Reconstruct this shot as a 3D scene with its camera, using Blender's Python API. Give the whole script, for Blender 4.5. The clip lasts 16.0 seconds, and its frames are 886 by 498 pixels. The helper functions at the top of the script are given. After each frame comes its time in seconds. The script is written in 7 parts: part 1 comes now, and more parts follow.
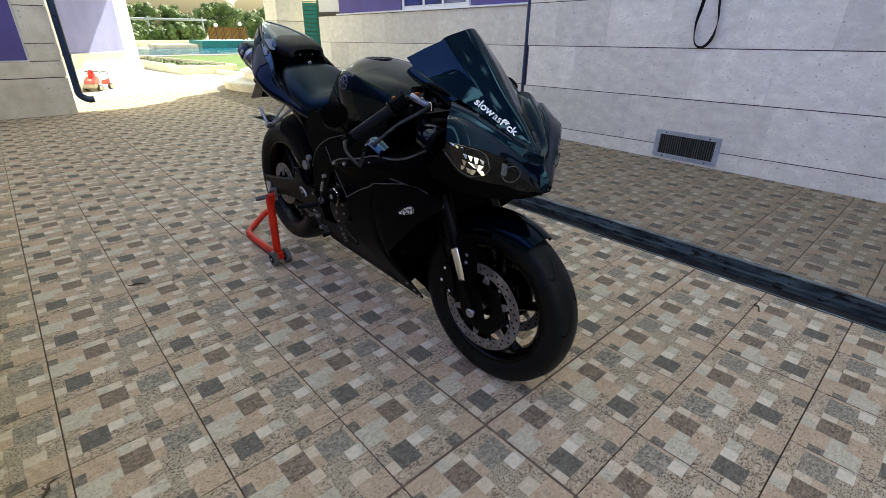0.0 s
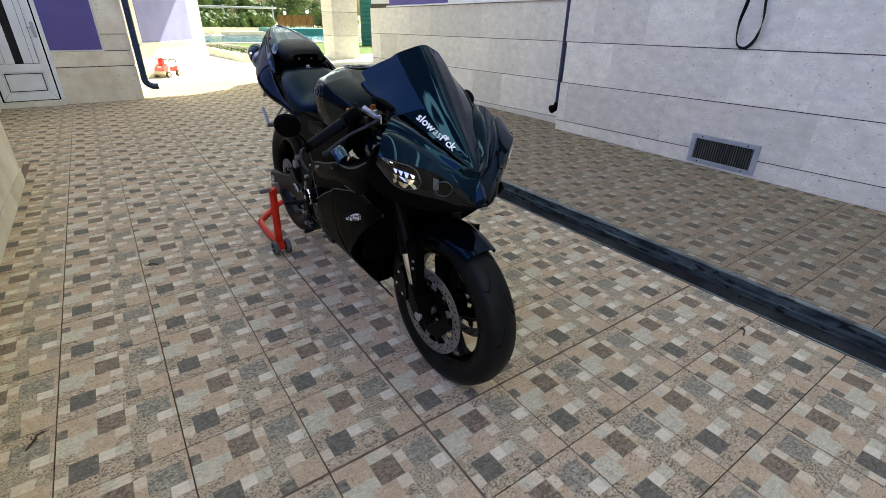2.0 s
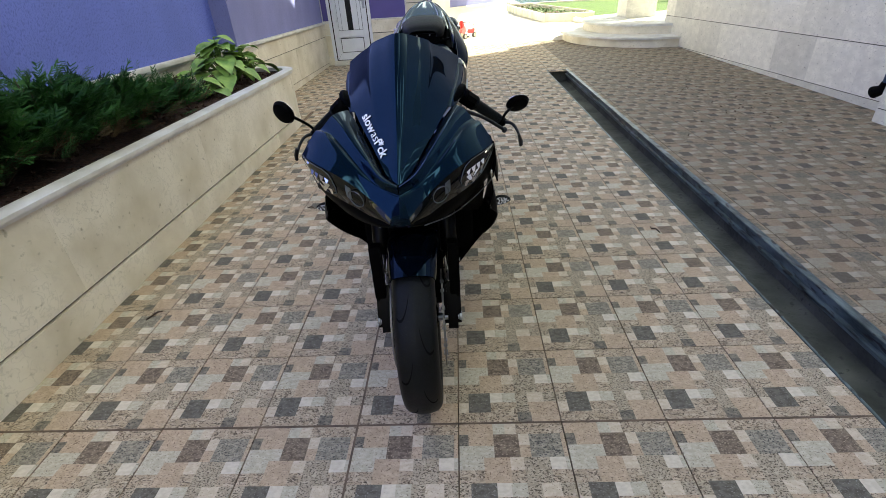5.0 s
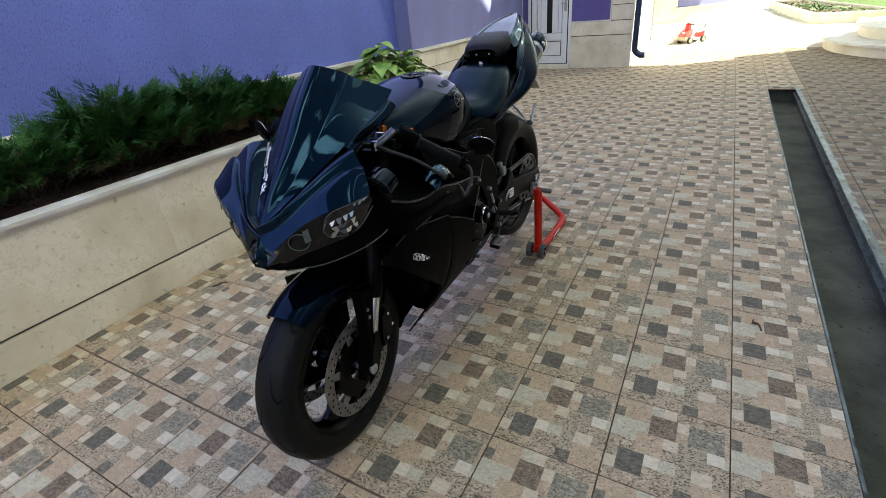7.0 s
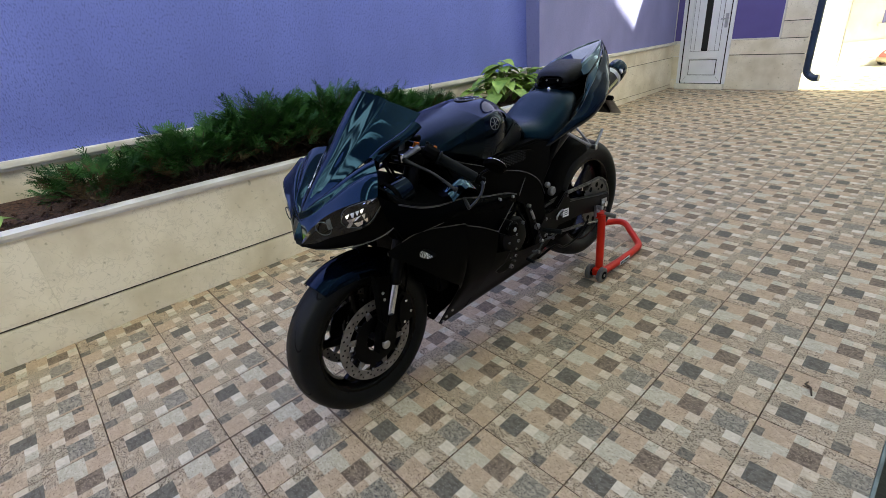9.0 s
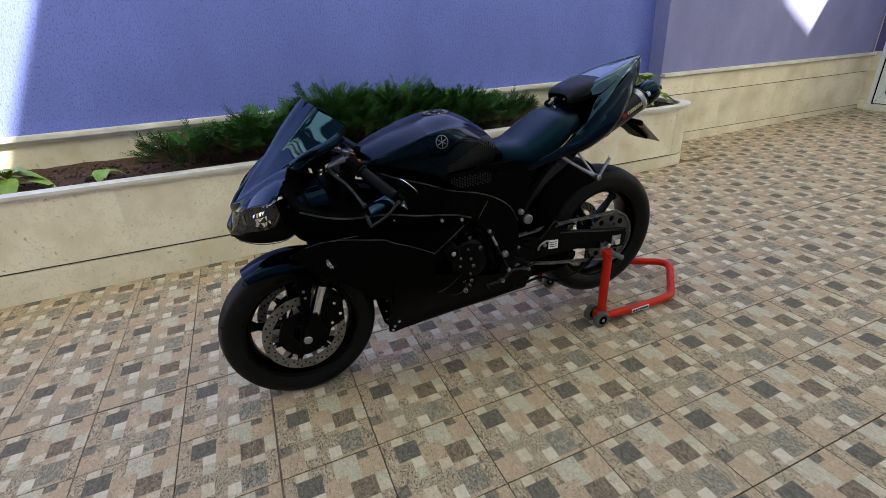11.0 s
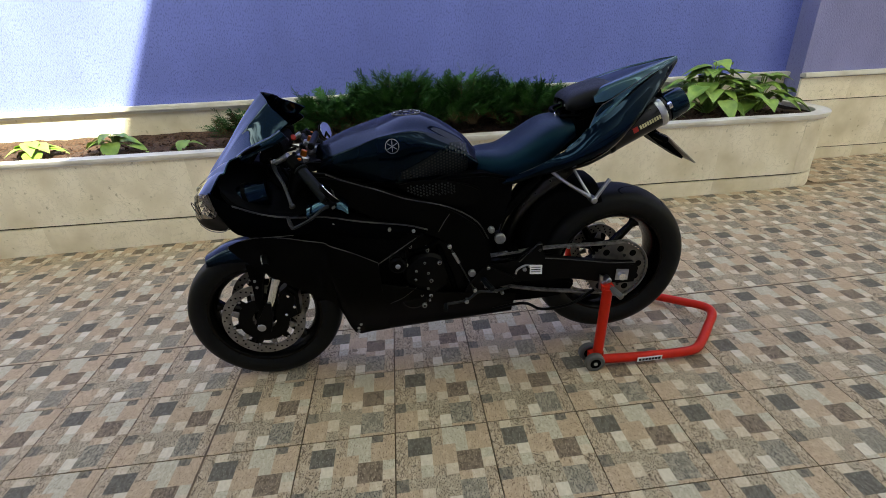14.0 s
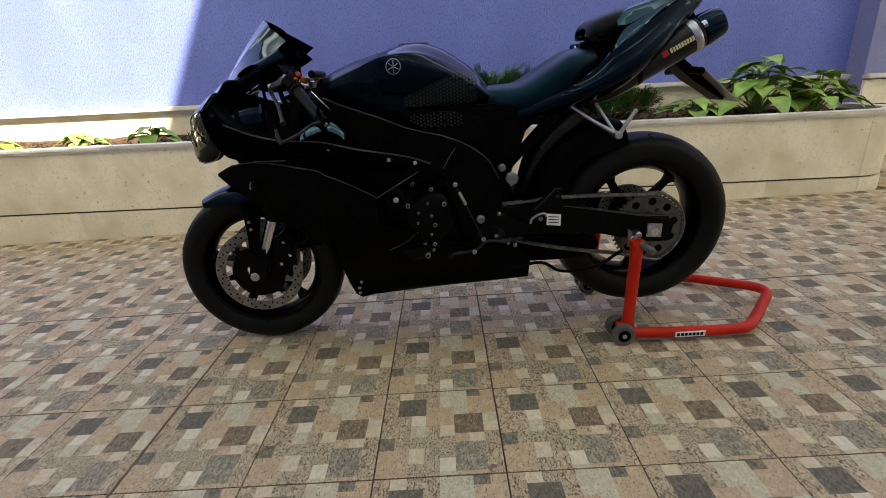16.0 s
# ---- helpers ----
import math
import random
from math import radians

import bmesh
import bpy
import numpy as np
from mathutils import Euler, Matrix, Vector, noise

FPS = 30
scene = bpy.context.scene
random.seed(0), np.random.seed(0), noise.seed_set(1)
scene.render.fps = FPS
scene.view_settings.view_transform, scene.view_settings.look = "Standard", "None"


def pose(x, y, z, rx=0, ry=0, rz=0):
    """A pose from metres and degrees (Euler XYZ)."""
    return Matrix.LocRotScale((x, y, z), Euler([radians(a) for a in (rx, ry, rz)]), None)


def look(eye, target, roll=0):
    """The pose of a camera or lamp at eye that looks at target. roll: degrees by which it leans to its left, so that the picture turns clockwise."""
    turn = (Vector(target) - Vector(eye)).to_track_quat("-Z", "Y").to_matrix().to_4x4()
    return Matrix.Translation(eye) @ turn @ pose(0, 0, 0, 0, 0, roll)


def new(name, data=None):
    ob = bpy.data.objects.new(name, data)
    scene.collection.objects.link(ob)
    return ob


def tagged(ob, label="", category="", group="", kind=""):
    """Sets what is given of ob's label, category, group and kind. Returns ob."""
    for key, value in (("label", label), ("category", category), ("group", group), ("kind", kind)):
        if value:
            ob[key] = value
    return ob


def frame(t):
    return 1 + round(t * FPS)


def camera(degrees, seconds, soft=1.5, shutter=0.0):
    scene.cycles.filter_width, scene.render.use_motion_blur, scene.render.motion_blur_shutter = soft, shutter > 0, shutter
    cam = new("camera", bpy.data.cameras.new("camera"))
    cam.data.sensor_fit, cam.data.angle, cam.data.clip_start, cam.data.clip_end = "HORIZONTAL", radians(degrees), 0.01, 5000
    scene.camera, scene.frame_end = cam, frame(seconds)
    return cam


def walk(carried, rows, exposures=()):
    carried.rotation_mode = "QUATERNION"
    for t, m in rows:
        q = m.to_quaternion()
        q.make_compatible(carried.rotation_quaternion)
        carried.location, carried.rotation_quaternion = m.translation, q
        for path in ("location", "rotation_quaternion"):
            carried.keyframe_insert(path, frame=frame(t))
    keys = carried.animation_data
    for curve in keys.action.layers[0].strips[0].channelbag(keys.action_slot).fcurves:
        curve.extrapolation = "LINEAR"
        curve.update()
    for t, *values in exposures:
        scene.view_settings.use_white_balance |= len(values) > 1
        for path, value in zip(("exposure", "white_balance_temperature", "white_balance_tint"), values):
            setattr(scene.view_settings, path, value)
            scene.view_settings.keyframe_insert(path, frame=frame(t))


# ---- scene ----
cam = camera(87.3, 16.0, soft=0.3)
PATH = [
    (0, (-0.849, -0.71, 1.136), (0.375, 0.621, 0.281), 0.9),
    (0.5, (-0.856, -0.708, 1.14), (0.378, 0.621, 0.296), 1.0),
    (1, (-0.847, -0.713, 1.166), (0.381, 0.621, 0.32), 1.1),
    (1.5, (-0.744, -0.828, 1.189), (0.424, 0.543, 0.317), 1.0),
    (2, (-0.609, -0.945, 1.219), (0.427, 0.512, 0.321), 1.2),
    (2.5, (-0.445, -0.979, 1.232), (0.414, 0.564, 0.294), -0.2),
    (3, (-0.285, -0.989, 1.236), (0.397, 0.624, 0.271), -1.1),
    (3.5, (-0.094, -1.038, 1.244), (0.412, 0.628, 0.261), -1.9),
    (4, (0.084, -1.09, 1.261), (0.38, 0.617, 0.263), -2.1),
    (4.2, (0.125, -1.087, 1.258), (0.342, 0.628, 0.253), -2.4),
    (6.3, (0.886, -0.794, 1.282), (0.264, 0.823, 0.283), -5.6),
    (6.5, (0.948, -0.753, 1.273), (0.24, 0.839, 0.29), -5.8),
    (7, (1.113, -0.599, 1.268), (0.203, 0.902, 0.309), -5.7),
    (7.5, (1.273, -0.528, 1.258), (0.197, 0.867, 0.312), -5.8),
    (8, (1.401, -0.509, 1.275), (0.179, 0.788, 0.366), -5.6),
    (8.5, (1.438, -0.505, 1.291), (0.12, 0.714, 0.411), -5.9),
    (9, (1.534, -0.51, 1.309), (0.165, 0.657, 0.436), -5.9),
    (9.2, (1.607, -0.512, 1.313), (0.203, 0.633, 0.466), -5.8),
    (11.3, (1.885, 0.291, 1.329), (0.175, 0.852, 0.456), -3.8),
    (11.5, (1.884, 0.369, 1.331), (0.158, 0.872, 0.456), -3.7),
    (12, (1.847, 0.586, 1.325), (0.089, 0.957, 0.447), -3.6),
    (12.5, (1.851, 0.718, 1.322), (0.079, 0.984, 0.433), -3.9),
    (13, (1.869, 0.773, 1.324), (0.092, 0.955, 0.425), -3.8),
    (13.5, (1.881, 0.783, 1.322), (0.098, 0.924, 0.428), -3.7),
    (14, (1.885, 0.79, 1.325), (0.099, 0.921, 0.436), -3.6),
    (14.5, (1.922, 0.83, 1.288), (0.12, 0.95, 0.428), -3.6),
    (15, (1.947, 0.876, 1.178), (0.114, 0.964, 0.383), -3.3),
    (15.5, (1.927, 0.9, 0.995), (0.073, 0.908, 0.245), -3.7),
    (16, (1.887, 0.894, 0.927), (0.011, 0.861, 0.237), -3.9),
]
EXPOSURES = [(0, 1.84, 7300, -8), (1.5, 1.87, 7320, -8), (3.0, 1.98, 7200, -6), (4.2, 1.99, 7050, -5.5), (7.0, 1.99, 7000, -7), (8.5, 2.16, 7200, -6.5), (12.5, 1.94, 7750, -8), (14.4, 1.98, 7850, -8), (15.5, 1.93, 8400, -6), (16.0, 1.92, 8400, -6)]
walk(cam, [(t, look(e, g, r)) for t, e, g, r in PATH], EXPOSURES)

# ---- light: sky with drawn-out thin cloud and one sun behind the tall house ----
SUN_TO = Vector((0.63, 0.366, 0.685)).normalized()
world = bpy.data.worlds.new("sky")
scene.world = world
world.use_nodes = True
sky = world.node_tree.nodes.new("ShaderNodeTexSky")
sky.sky_type, sky.sun_disc = "NISHITA", False
sky.dust_density = 4.0
sky.sun_elevation, sky.sun_rotation = math.asin(SUN_TO.z), math.atan2(SUN_TO.x, SUN_TO.y)
cloud = world.node_tree.nodes.new("ShaderNodeTexNoise")      # thin broken cloud
cloud.noise_dimensions = "4D"
cloud.inputs["W"].default_value = 7.9
cloud.inputs["Scale"].default_value, cloud.inputs["Detail"].default_value, cloud.inputs["Distortion"].default_value = 2.9, 5, 0.7
drift = world.node_tree.nodes.new("ShaderNodeMapping")        # drawn out along the drive
drift.inputs["Scale"].default_value = (3.4, 0.7, 1)
aloft = world.node_tree.nodes.new("ShaderNodeTexCoord")
world.node_tree.links.new(aloft.outputs["Generated"], drift.inputs[0])
world.node_tree.links.new(drift.outputs[0], cloud.inputs["Vector"])
veil = world.node_tree.nodes.new("ShaderNodeValToRGB")
veil.color_ramp.elements[0].position, veil.color_ramp.elements[1].position = 0.54, 0.625
fleece = world.node_tree.nodes.new("ShaderNodeMix")
fleece.data_type = "RGBA"
fleece.inputs[7].default_value = (31.0, 32.0, 33.5, 1)
world.node_tree.links.new(cloud.outputs["Fac"], veil.inputs[0])
world.node_tree.links.new(veil.outputs[0], fleece.inputs[0])
world.node_tree.links.new(sky.outputs[0], fleece.inputs[6])
world.node_tree.links.new(fleece.outputs[2], world.node_tree.nodes["Background"].inputs[0])
world.node_tree.nodes["Background"].inputs[1].default_value = 0.050
sun = new("sun", bpy.data.lights.new("sun", "SUN"))
sun.data.energy, sun.data.angle, sun.data.color = 5.0, radians(0.53), (1, 0.95, 0.87)
sun.matrix_world = look((0, 0, 0), -SUN_TO)


# ---- materials ----
def mat(name, a, b=None, scale=8.0, rough=0.6, metal=0.0, bump=0.0, bscale=60.0, coat=0.0, fine=None, spread=(0.35, 0.65), rvar=0.08,
        stretch=(1, 1, 1), vary=0.0, detail=6.0, spec=0.5, tint=None, vein=None):
    m = bpy.data.materials.new(name)
    m.use_nodes = True
    nt = m.node_tree
    p = nt.nodes["Principled BSDF"]
    link = nt.links.new
    tc = nt.nodes.new("ShaderNodeTexCoord")
    mp = nt.nodes.new("ShaderNodeMapping")
    mp.inputs["Scale"].default_value = stretch
    link(tc.outputs["Object"], mp.inputs[0])
    vec = mp.outputs[0]
    info = nt.nodes.new("ShaderNodeObjectInfo")
    add = nt.nodes.new("ShaderNodeVectorMath")
    add.operation = "MULTIPLY_ADD"
    comb = nt.nodes.new("ShaderNodeCombineXYZ")
    for k in range(3):
        link(info.outputs["Random"], comb.inputs[k])
    link(comb.outputs[0], add.inputs[0])
    add.inputs[1].default_value = (17.3, 9.1, 5.7)
    link(vec, add.inputs[2])
    vec = add.outputs[0]
    n1 = nt.nodes.new("ShaderNodeTexNoise")
    n1.inputs["Scale"].default_value, n1.inputs["Detail"].default_value = scale, detail
    link(vec, n1.inputs["Vector"])
    ramp = nt.nodes.new("ShaderNodeValToRGB")
    b = b or tuple(0.8 * c for c in a)
    ramp.color_ramp.elements[0].position, ramp.color_ramp.elements[1].position = spread
    ramp.color_ramp.elements[0].color, ramp.color_ramp.elements[1].color = (*b, 1), (*a, 1)
    link(n1.outputs["Fac"], ramp.inputs[0])
    col = ramp.outputs[0]
    n2 = nt.nodes.new("ShaderNodeTexNoise")
    n2.inputs["Scale"].default_value, n2.inputs["Detail"].default_value = bscale, 4
    link(vec, n2.inputs["Vector"])
    if fine:
        r2 = nt.nodes.new("ShaderNodeValToRGB")
        r2.color_ramp.elements[0].position, r2.color_ramp.elements[1].position = fine[1], fine[2]
        r2.color_ramp.elements[0].color, r2.color_ramp.elements[1].color = (0, 0, 0, 1), (1, 1, 1, 1)
        link(n2.outputs["Fac"], r2.inputs[0])
        mx = nt.nodes.new("ShaderNodeMix")
        mx.data_type = "RGBA"
        link(r2.outputs[0], mx.inputs[0])
        link(col, mx.inputs[6])
        mx.inputs[7].default_value = (*fine[0], 1)
        col = mx.outputs[2]
    if vein:
        n3 = nt.nodes.new("ShaderNodeTexNoise")
        n3.inputs["Scale"].default_value, n3.inputs["Detail"].default_value, n3.inputs["Distortion"].default_value = vein[1], 4, 0.6
        link(vec, n3.inputs["Vector"])
        away = nt.nodes.new("ShaderNodeMath")
        away.operation = "SUBTRACT"
        link(n3.outputs["Fac"], away.inputs[0])
        away.inputs[1].default_value = 0.5
        mag = nt.nodes.new("ShaderNodeMath")
        mag.operation = "ABSOLUTE"
        link(away.outputs[0], mag.inputs[0])
        line = nt.nodes.new("ShaderNodeMapRange")
        line.inputs[1].default_value, line.inputs[2].default_value = 0.0, vein[2]
        line.inputs[3].default_value, line.inputs[4].default_value = vein[3], 0.0
        link(mag.outputs[0], line.inputs[0])
        gate_ = nt.nodes.new("ShaderNodeMapRange")
        gate_.inputs[1].default_value, gate_.inputs[2].default_value = 0.43, 0.54
        link(n1.outputs["Fac"], gate_.inputs[0])
        both_ = nt.nodes.new("ShaderNodeMath")
        both_.operation = "MULTIPLY"
        link(line.outputs[0], both_.inputs[0])
        link(gate_.outputs[0], both_.inputs[1])
        mv = nt.nodes.new("ShaderNodeMix")
        mv.data_type = "RGBA"
        link(both_.outputs[0], mv.inputs[0])
        link(col, mv.inputs[6])
        mv.inputs[7].default_value = (*vein[0], 1)
        col = mv.outputs[2]
    if vary:
        hs = nt.nodes.new("ShaderNodeHueSaturation")
        mr = nt.nodes.new("ShaderNodeMapRange")
        mr.inputs[3].default_value, mr.inputs[4].default_value = 1 - vary, 1 + vary
        link(info.outputs["Random"], mr.inputs[0])
        link(mr.outputs[0], hs.inputs["Value"])
        link(col, hs.inputs["Color"])
        col = hs.outputs[0]
    link(col, p.inputs["Base Color"])
    rr = nt.nodes.new("ShaderNodeMapRange")
    rr.inputs[3].default_value, rr.inputs[4].default_value = max(0.02, rough - rvar), min(1, rough + rvar)
    link(n1.outputs["Fac"], rr.inputs[0])
    link(rr.outputs[0], p.inputs["Roughness"])
    p.inputs["Metallic"].default_value = metal
    p.inputs["Specular IOR Level"].default_value = spec
    p.inputs["Coat Weight"].default_value = coat
    if tint:
        p.inputs["Specular Tint"].default_value = (*tint, 1)
    p.inputs["Coat Roughness"].default_value = 0.03
    if bump:
        bp = nt.nodes.new("ShaderNodeBump")
        bp.inputs["Strength"].default_value, bp.inputs["Distance"].default_value = 1.0, bump
        link(n2.outputs["Fac"], bp.inputs["Height"])
        link(bp.outputs[0], p.inputs["Normal"])
    return m


M = {}
# floor tile print: mottled stone pictures, each with cracks; a set mixed darker and browner lies beyond the drain
PRINTS = {     # pale and dark tone, speck tone, speck coverage, streak strength
    "beige": ((0.52, 0.42, 0.30), (0.39, 0.30, 0.205), (0.13, 0.094, 0.062), 0.560, 0.90),
    "orange": ((0.52, 0.395, 0.272), (0.42, 0.312, 0.208), (0.19, 0.132, 0.086), 0.580, 0.25),
    "cream": ((0.60, 0.505, 0.375), (0.50, 0.41, 0.295), (0.27, 0.21, 0.145), 0.62, 0.12),
    "white": ((0.64, 0.57, 0.45), (0.55, 0.48, 0.37), (0.40, 0.34, 0.26), 0.68, 0.0),
    "green": ((0.54, 0.485, 0.37), (0.43, 0.38, 0.28), (0.22, 0.185, 0.135), 0.60, 0.15),
    "moss": ((0.48, 0.40, 0.288), (0.35, 0.285, 0.20), (0.115, 0.09, 0.06), 0.535, 0.35),
    "grey": ((0.156, 0.140, 0.110), (0.099, 0.088, 0.069), (0.25, 0.235, 0.20), 0.60, 0.0),
    "brown": ((0.225, 0.170, 0.122), (0.120, 0.090, 0.064), (0.36, 0.285, 0.20), 0.575, 0.0),
    "blue": ((0.360, 0.315, 0.236), (0.204, 0.18, 0.139), (0.085, 0.079, 0.068), 0.55, 0.0),
    "slate": ((0.245, 0.21, 0.158), (0.131, 0.114, 0.088), (0.06, 0.055, 0.048), 0.57, 0.0),
}
DARK_BROWN = (0.085, 0.068, 0.052)
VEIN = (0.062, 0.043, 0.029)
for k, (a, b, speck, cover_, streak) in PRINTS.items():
    for pre, dark_mix in (("t_", 0.0), ("d_", 0.50)):
        mix = lambda q: tuple((1 - dark_mix) * c + dark_mix * d for c, d in zip(q, DARK_BROWN))
        M[pre + k] = mat(("browner_" if dark_mix else "tile_") + k, mix(a), mix(b), 62, 0.68, fine=(mix(speck), cover_, cover_ + 0.05), bscale=165, spread=(0.38, 0.62), spec=0.10, detail=8,
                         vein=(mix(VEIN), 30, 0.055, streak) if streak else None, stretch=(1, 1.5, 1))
M["grout"] = mat("grout", (0.23, 0.155, 0.10), (0.13, 0.088, 0.058), 14, 0.9, bump=0.002)
M["joint"] = mat("joint", (0.16, 0.11, 0.072), (0.08, 0.055, 0.037), 18, 0.9)
M["paving"] = mat("paving", (0.55, 0.51, 0.45), (0.45, 0.41, 0.35), 3, 0.8, bump=0.002)
M["channel"] = mat("channel_concrete", (0.088, 0.090, 0.070), (0.034, 0.036, 0.027), 5, 0.85, bump=0.006, bscale=40, fine=((0.03, 0.03, 0.025), 0.6, 0.7))
M["steel_blue"] = mat("blue_grey_steel", (0.150, 0.195, 0.195), (0.036, 0.050, 0.050), 18, 0.32, 0.2, bump=0.008, bscale=34, fine=((0.022, 0.020, 0.018), 0.57, 0.62), stretch=(1, 0.35, 1))
# walls
M["stone"] = mat("pale_travertine", (0.76, 0.725, 0.63), (0.60, 0.57, 0.49), 11, 0.5, bump=0.002, bscale=45, fine=((0.30, 0.28, 0.24), 0.64, 0.74), vary=0.13, spread=(0.30, 0.66), vein=((0.34, 0.31, 0.26), 24, 0.03, 0.35), stretch=(1, 0.75, 1.25))
M["planter_stone"] = mat("weathered_limestone", (0.81, 0.745, 0.60), (0.61, 0.54, 0.39), 3.4, 0.6, bump=0.002, bscale=30, fine=((0.36, 0.32, 0.21), 0.64, 0.78), vary=0.05, spread=(0.3, 0.6), vein=((0.40, 0.36, 0.26), 22, 0.03, 0.3))
M["cap"] = mat("white_cap", (0.74, 0.72, 0.67), (0.60, 0.57, 0.50), 6, 0.5, bump=0.001)
M["groove"] = mat("groove_shadow_gap", (0.085, 0.068, 0.048), (0.04, 0.032, 0.022), 20, 0.9)
# dark flecks in the colour carry the shade of the rough relief
M["purple"] = mat("purple_render", (0.172, 0.215, 0.61), (0.148, 0.185, 0.53), 2.5, 0.8, bump=0.006, bscale=135, fine=((0.105, 0.128, 0.39), 0.545, 0.63), stretch=(1, 1, 0.48), spec=0.2)
M["violet"] = mat("violet_panel", (0.125, 0.105, 0.30), (0.105, 0.088, 0.255), 2.5, 0.7, bump=0.002, bscale=120, spec=0.2)
M["lilac"] = mat("lilac_render", (0.25, 0.255, 0.50), (0.205, 0.21, 0.42), 2.5, 0.8, bump=0.006, bscale=110, stretch=(1, 1, 0.6), fine=((0.16, 0.16, 0.34), 0.60, 0.70))
M["plaster"] = mat("white_plaster", (0.78, 0.76, 0.72), (0.7, 0.68, 0.63), 4, 0.8, bump=0.002)
M["pvc"] = mat("white_pvc", (0.8, 0.81, 0.83), (0.75, 0.76, 0.78), 6, 0.3)
M["pipe_blue"] = mat("blue_downpipe", (0.007, 0.028, 0.075), (0.004, 0.017, 0.05), 7, 0.3, bump=0.001)
M["grille"] = mat("grey_grille", (0.42, 0.45, 0.5), (0.33, 0.36, 0.4), 12, 0.45, 0.4)
M["blackfill"] = mat("dark_void", (0.012, 0.012, 0.012), (0.008, 0.008, 0.008), 9, 0.9)
M["soil"] = mat("bark_soil", (0.11, 0.055, 0.035), (0.035, 0.018, 0.012), 50, 0.95, bump=0.02, bscale=70)
M["glass"] = mat("blue_window_film", (0.01, 0.03, 0.22), (0.006, 0.02, 0.12), 3, 0.08)
# plants
M["juniper"] = mat("juniper_needles", (0.058, 0.150, 0.036), (0.016, 0.052, 0.015), 9, 0.6, spread=(0.36, 0.66), spec=0.12)
M["dry"] = mat("dry_juniper", (0.13, 0.095, 0.05), (0.05, 0.035, 0.02), 9, 0.8, spec=0.1)
M["twig"] = mat("brown_twig", (0.09, 0.06, 0.04), (0.05, 0.033, 0.02), 20, 0.9)
M["leaf"] = mat("broad_leaf", (0.30, 0.44, 0.09), (0.13, 0.25, 0.045), 11, 0.5, spread=(0.35, 0.65), vary=0.18)
M["tree"] = mat("tree_leaves", (0.11, 0.17, 0.035), (0.035, 0.075, 0.02), 1.2, 0.6)
M["bark"] = mat("bark", (0.12, 0.09, 0.06), (0.06, 0.045, 0.03), 9, 0.9, bump=0.01)
M["grass"] = mat("lawn", (0.085, 0.140, 0.022), (0.05, 0.09, 0.014), 6, 0.9, bump=0.02, bscale=90)
M["water"] = mat("pool_water", (0.012, 0.12, 0.22), (0.008, 0.09, 0.17), 2, 0.05, bump=0.01, bscale=6)
M["pool"] = mat("turquoise_wall", (0.008, 0.16, 0.17), (0.006, 0.12, 0.13), 3, 0.5)
M["bamboo"] = mat("bamboo_fence", (0.24, 0.13, 0.025), (0.13, 0.065, 0.012), 6, 0.7, stretch=(8, 8, 0.4))
M["greenwire"] = mat("green_metal", (0.02, 0.12, 0.09), (0.015, 0.09, 0.07), 6, 0.5)
M["globe"] = mat("white_globe", (0.8, 0.8, 0.8), (0.75, 0.75, 0.75), 3, 0.3)
# motorcycle
M["paint"] = mat("black_blue_lacquer", (0.0005, 0.0020, 0.0065), (0.0004, 0.0015, 0.005), 3, 0.03, rvar=0.01, spec=0.34, tint=(0.27, 0.64, 1), bump=0.0005, bscale=6)
M["tank"] = mat("black_tank_lacquer", (0.0006, 0.0016, 0.0038), (0.0005, 0.0012, 0.0028), 3, 0.035, rvar=0.01, spec=0.17, tint=(0.25, 0.55, 1))
M["cowl"] = mat("polished_tail_lacquer", (0.0006, 0.0025, 0.008), (0.0005, 0.002, 0.006), 3, 0.035, rvar=0.01, spec=1.0, tint=(0.36, 0.74, 1), bump=0.0005, bscale=6)
M["screen"] = mat("dark_tinted_screen", (0.0005, 0.0018, 0.006), (0.0004, 0.0014, 0.0045), 3, 0.03, rvar=0.01, spec=0.34, tint=(0.27, 0.64, 1), bump=0.0005, bscale=6)
M["satin"] = mat("satin_black_panel", (0.0028, 0.0027, 0.0025), (0.0018, 0.0017, 0.0016), 8, 0.4, rvar=0.06, spec=0.015)
M["plastic"] = mat("black_plastic", (0.0020, 0.0021, 0.0023), (0.0012, 0.0012, 0.0013), 20, 0.45, bump=0.0004, bscale=400, spec=0.02)
M["engine"] = mat("black_engine_metal", (0.0022, 0.0022, 0.0025), (0.0013, 0.0013, 0.0014), 12, 0.35, spec=0.07)
M["gloss"] = mat("black_gloss_plastic", (0.0009, 0.0010, 0.0013), (0.0006, 0.0006, 0.0008), 6, 0.22, spec=0.008, tint=(0.6, 0.85, 1))
M["tyre"] = mat("tyre_rubber", (0.0050, 0.0057, 0.0058), (0.0032, 0.0036, 0.0037), 30, 0.5, bump=0.0006, bscale=250, fine=((0.016, 0.016, 0.0155), 0.62, 0.75), spec=0.14)
M["groove_r"] = mat("tread_groove", (0.0015, 0.0015, 0.0015), (0.001, 0.001, 0.001), 20, 0.9, spec=0.1)
# pale tone for cap rings and for highlights painted along panel edges
M["edge"] = mat("pale_edge_and_glint", (0.065, 0.064, 0.062), (0.014, 0.014, 0.014), 14, 0.35, spread=(0.42, 0.6))
M["sprocket"] = mat("dark_steel_sprocket", (0.13, 0.122, 0.11), (0.07, 0.066, 0.06), 25, 0.4, 0.6)
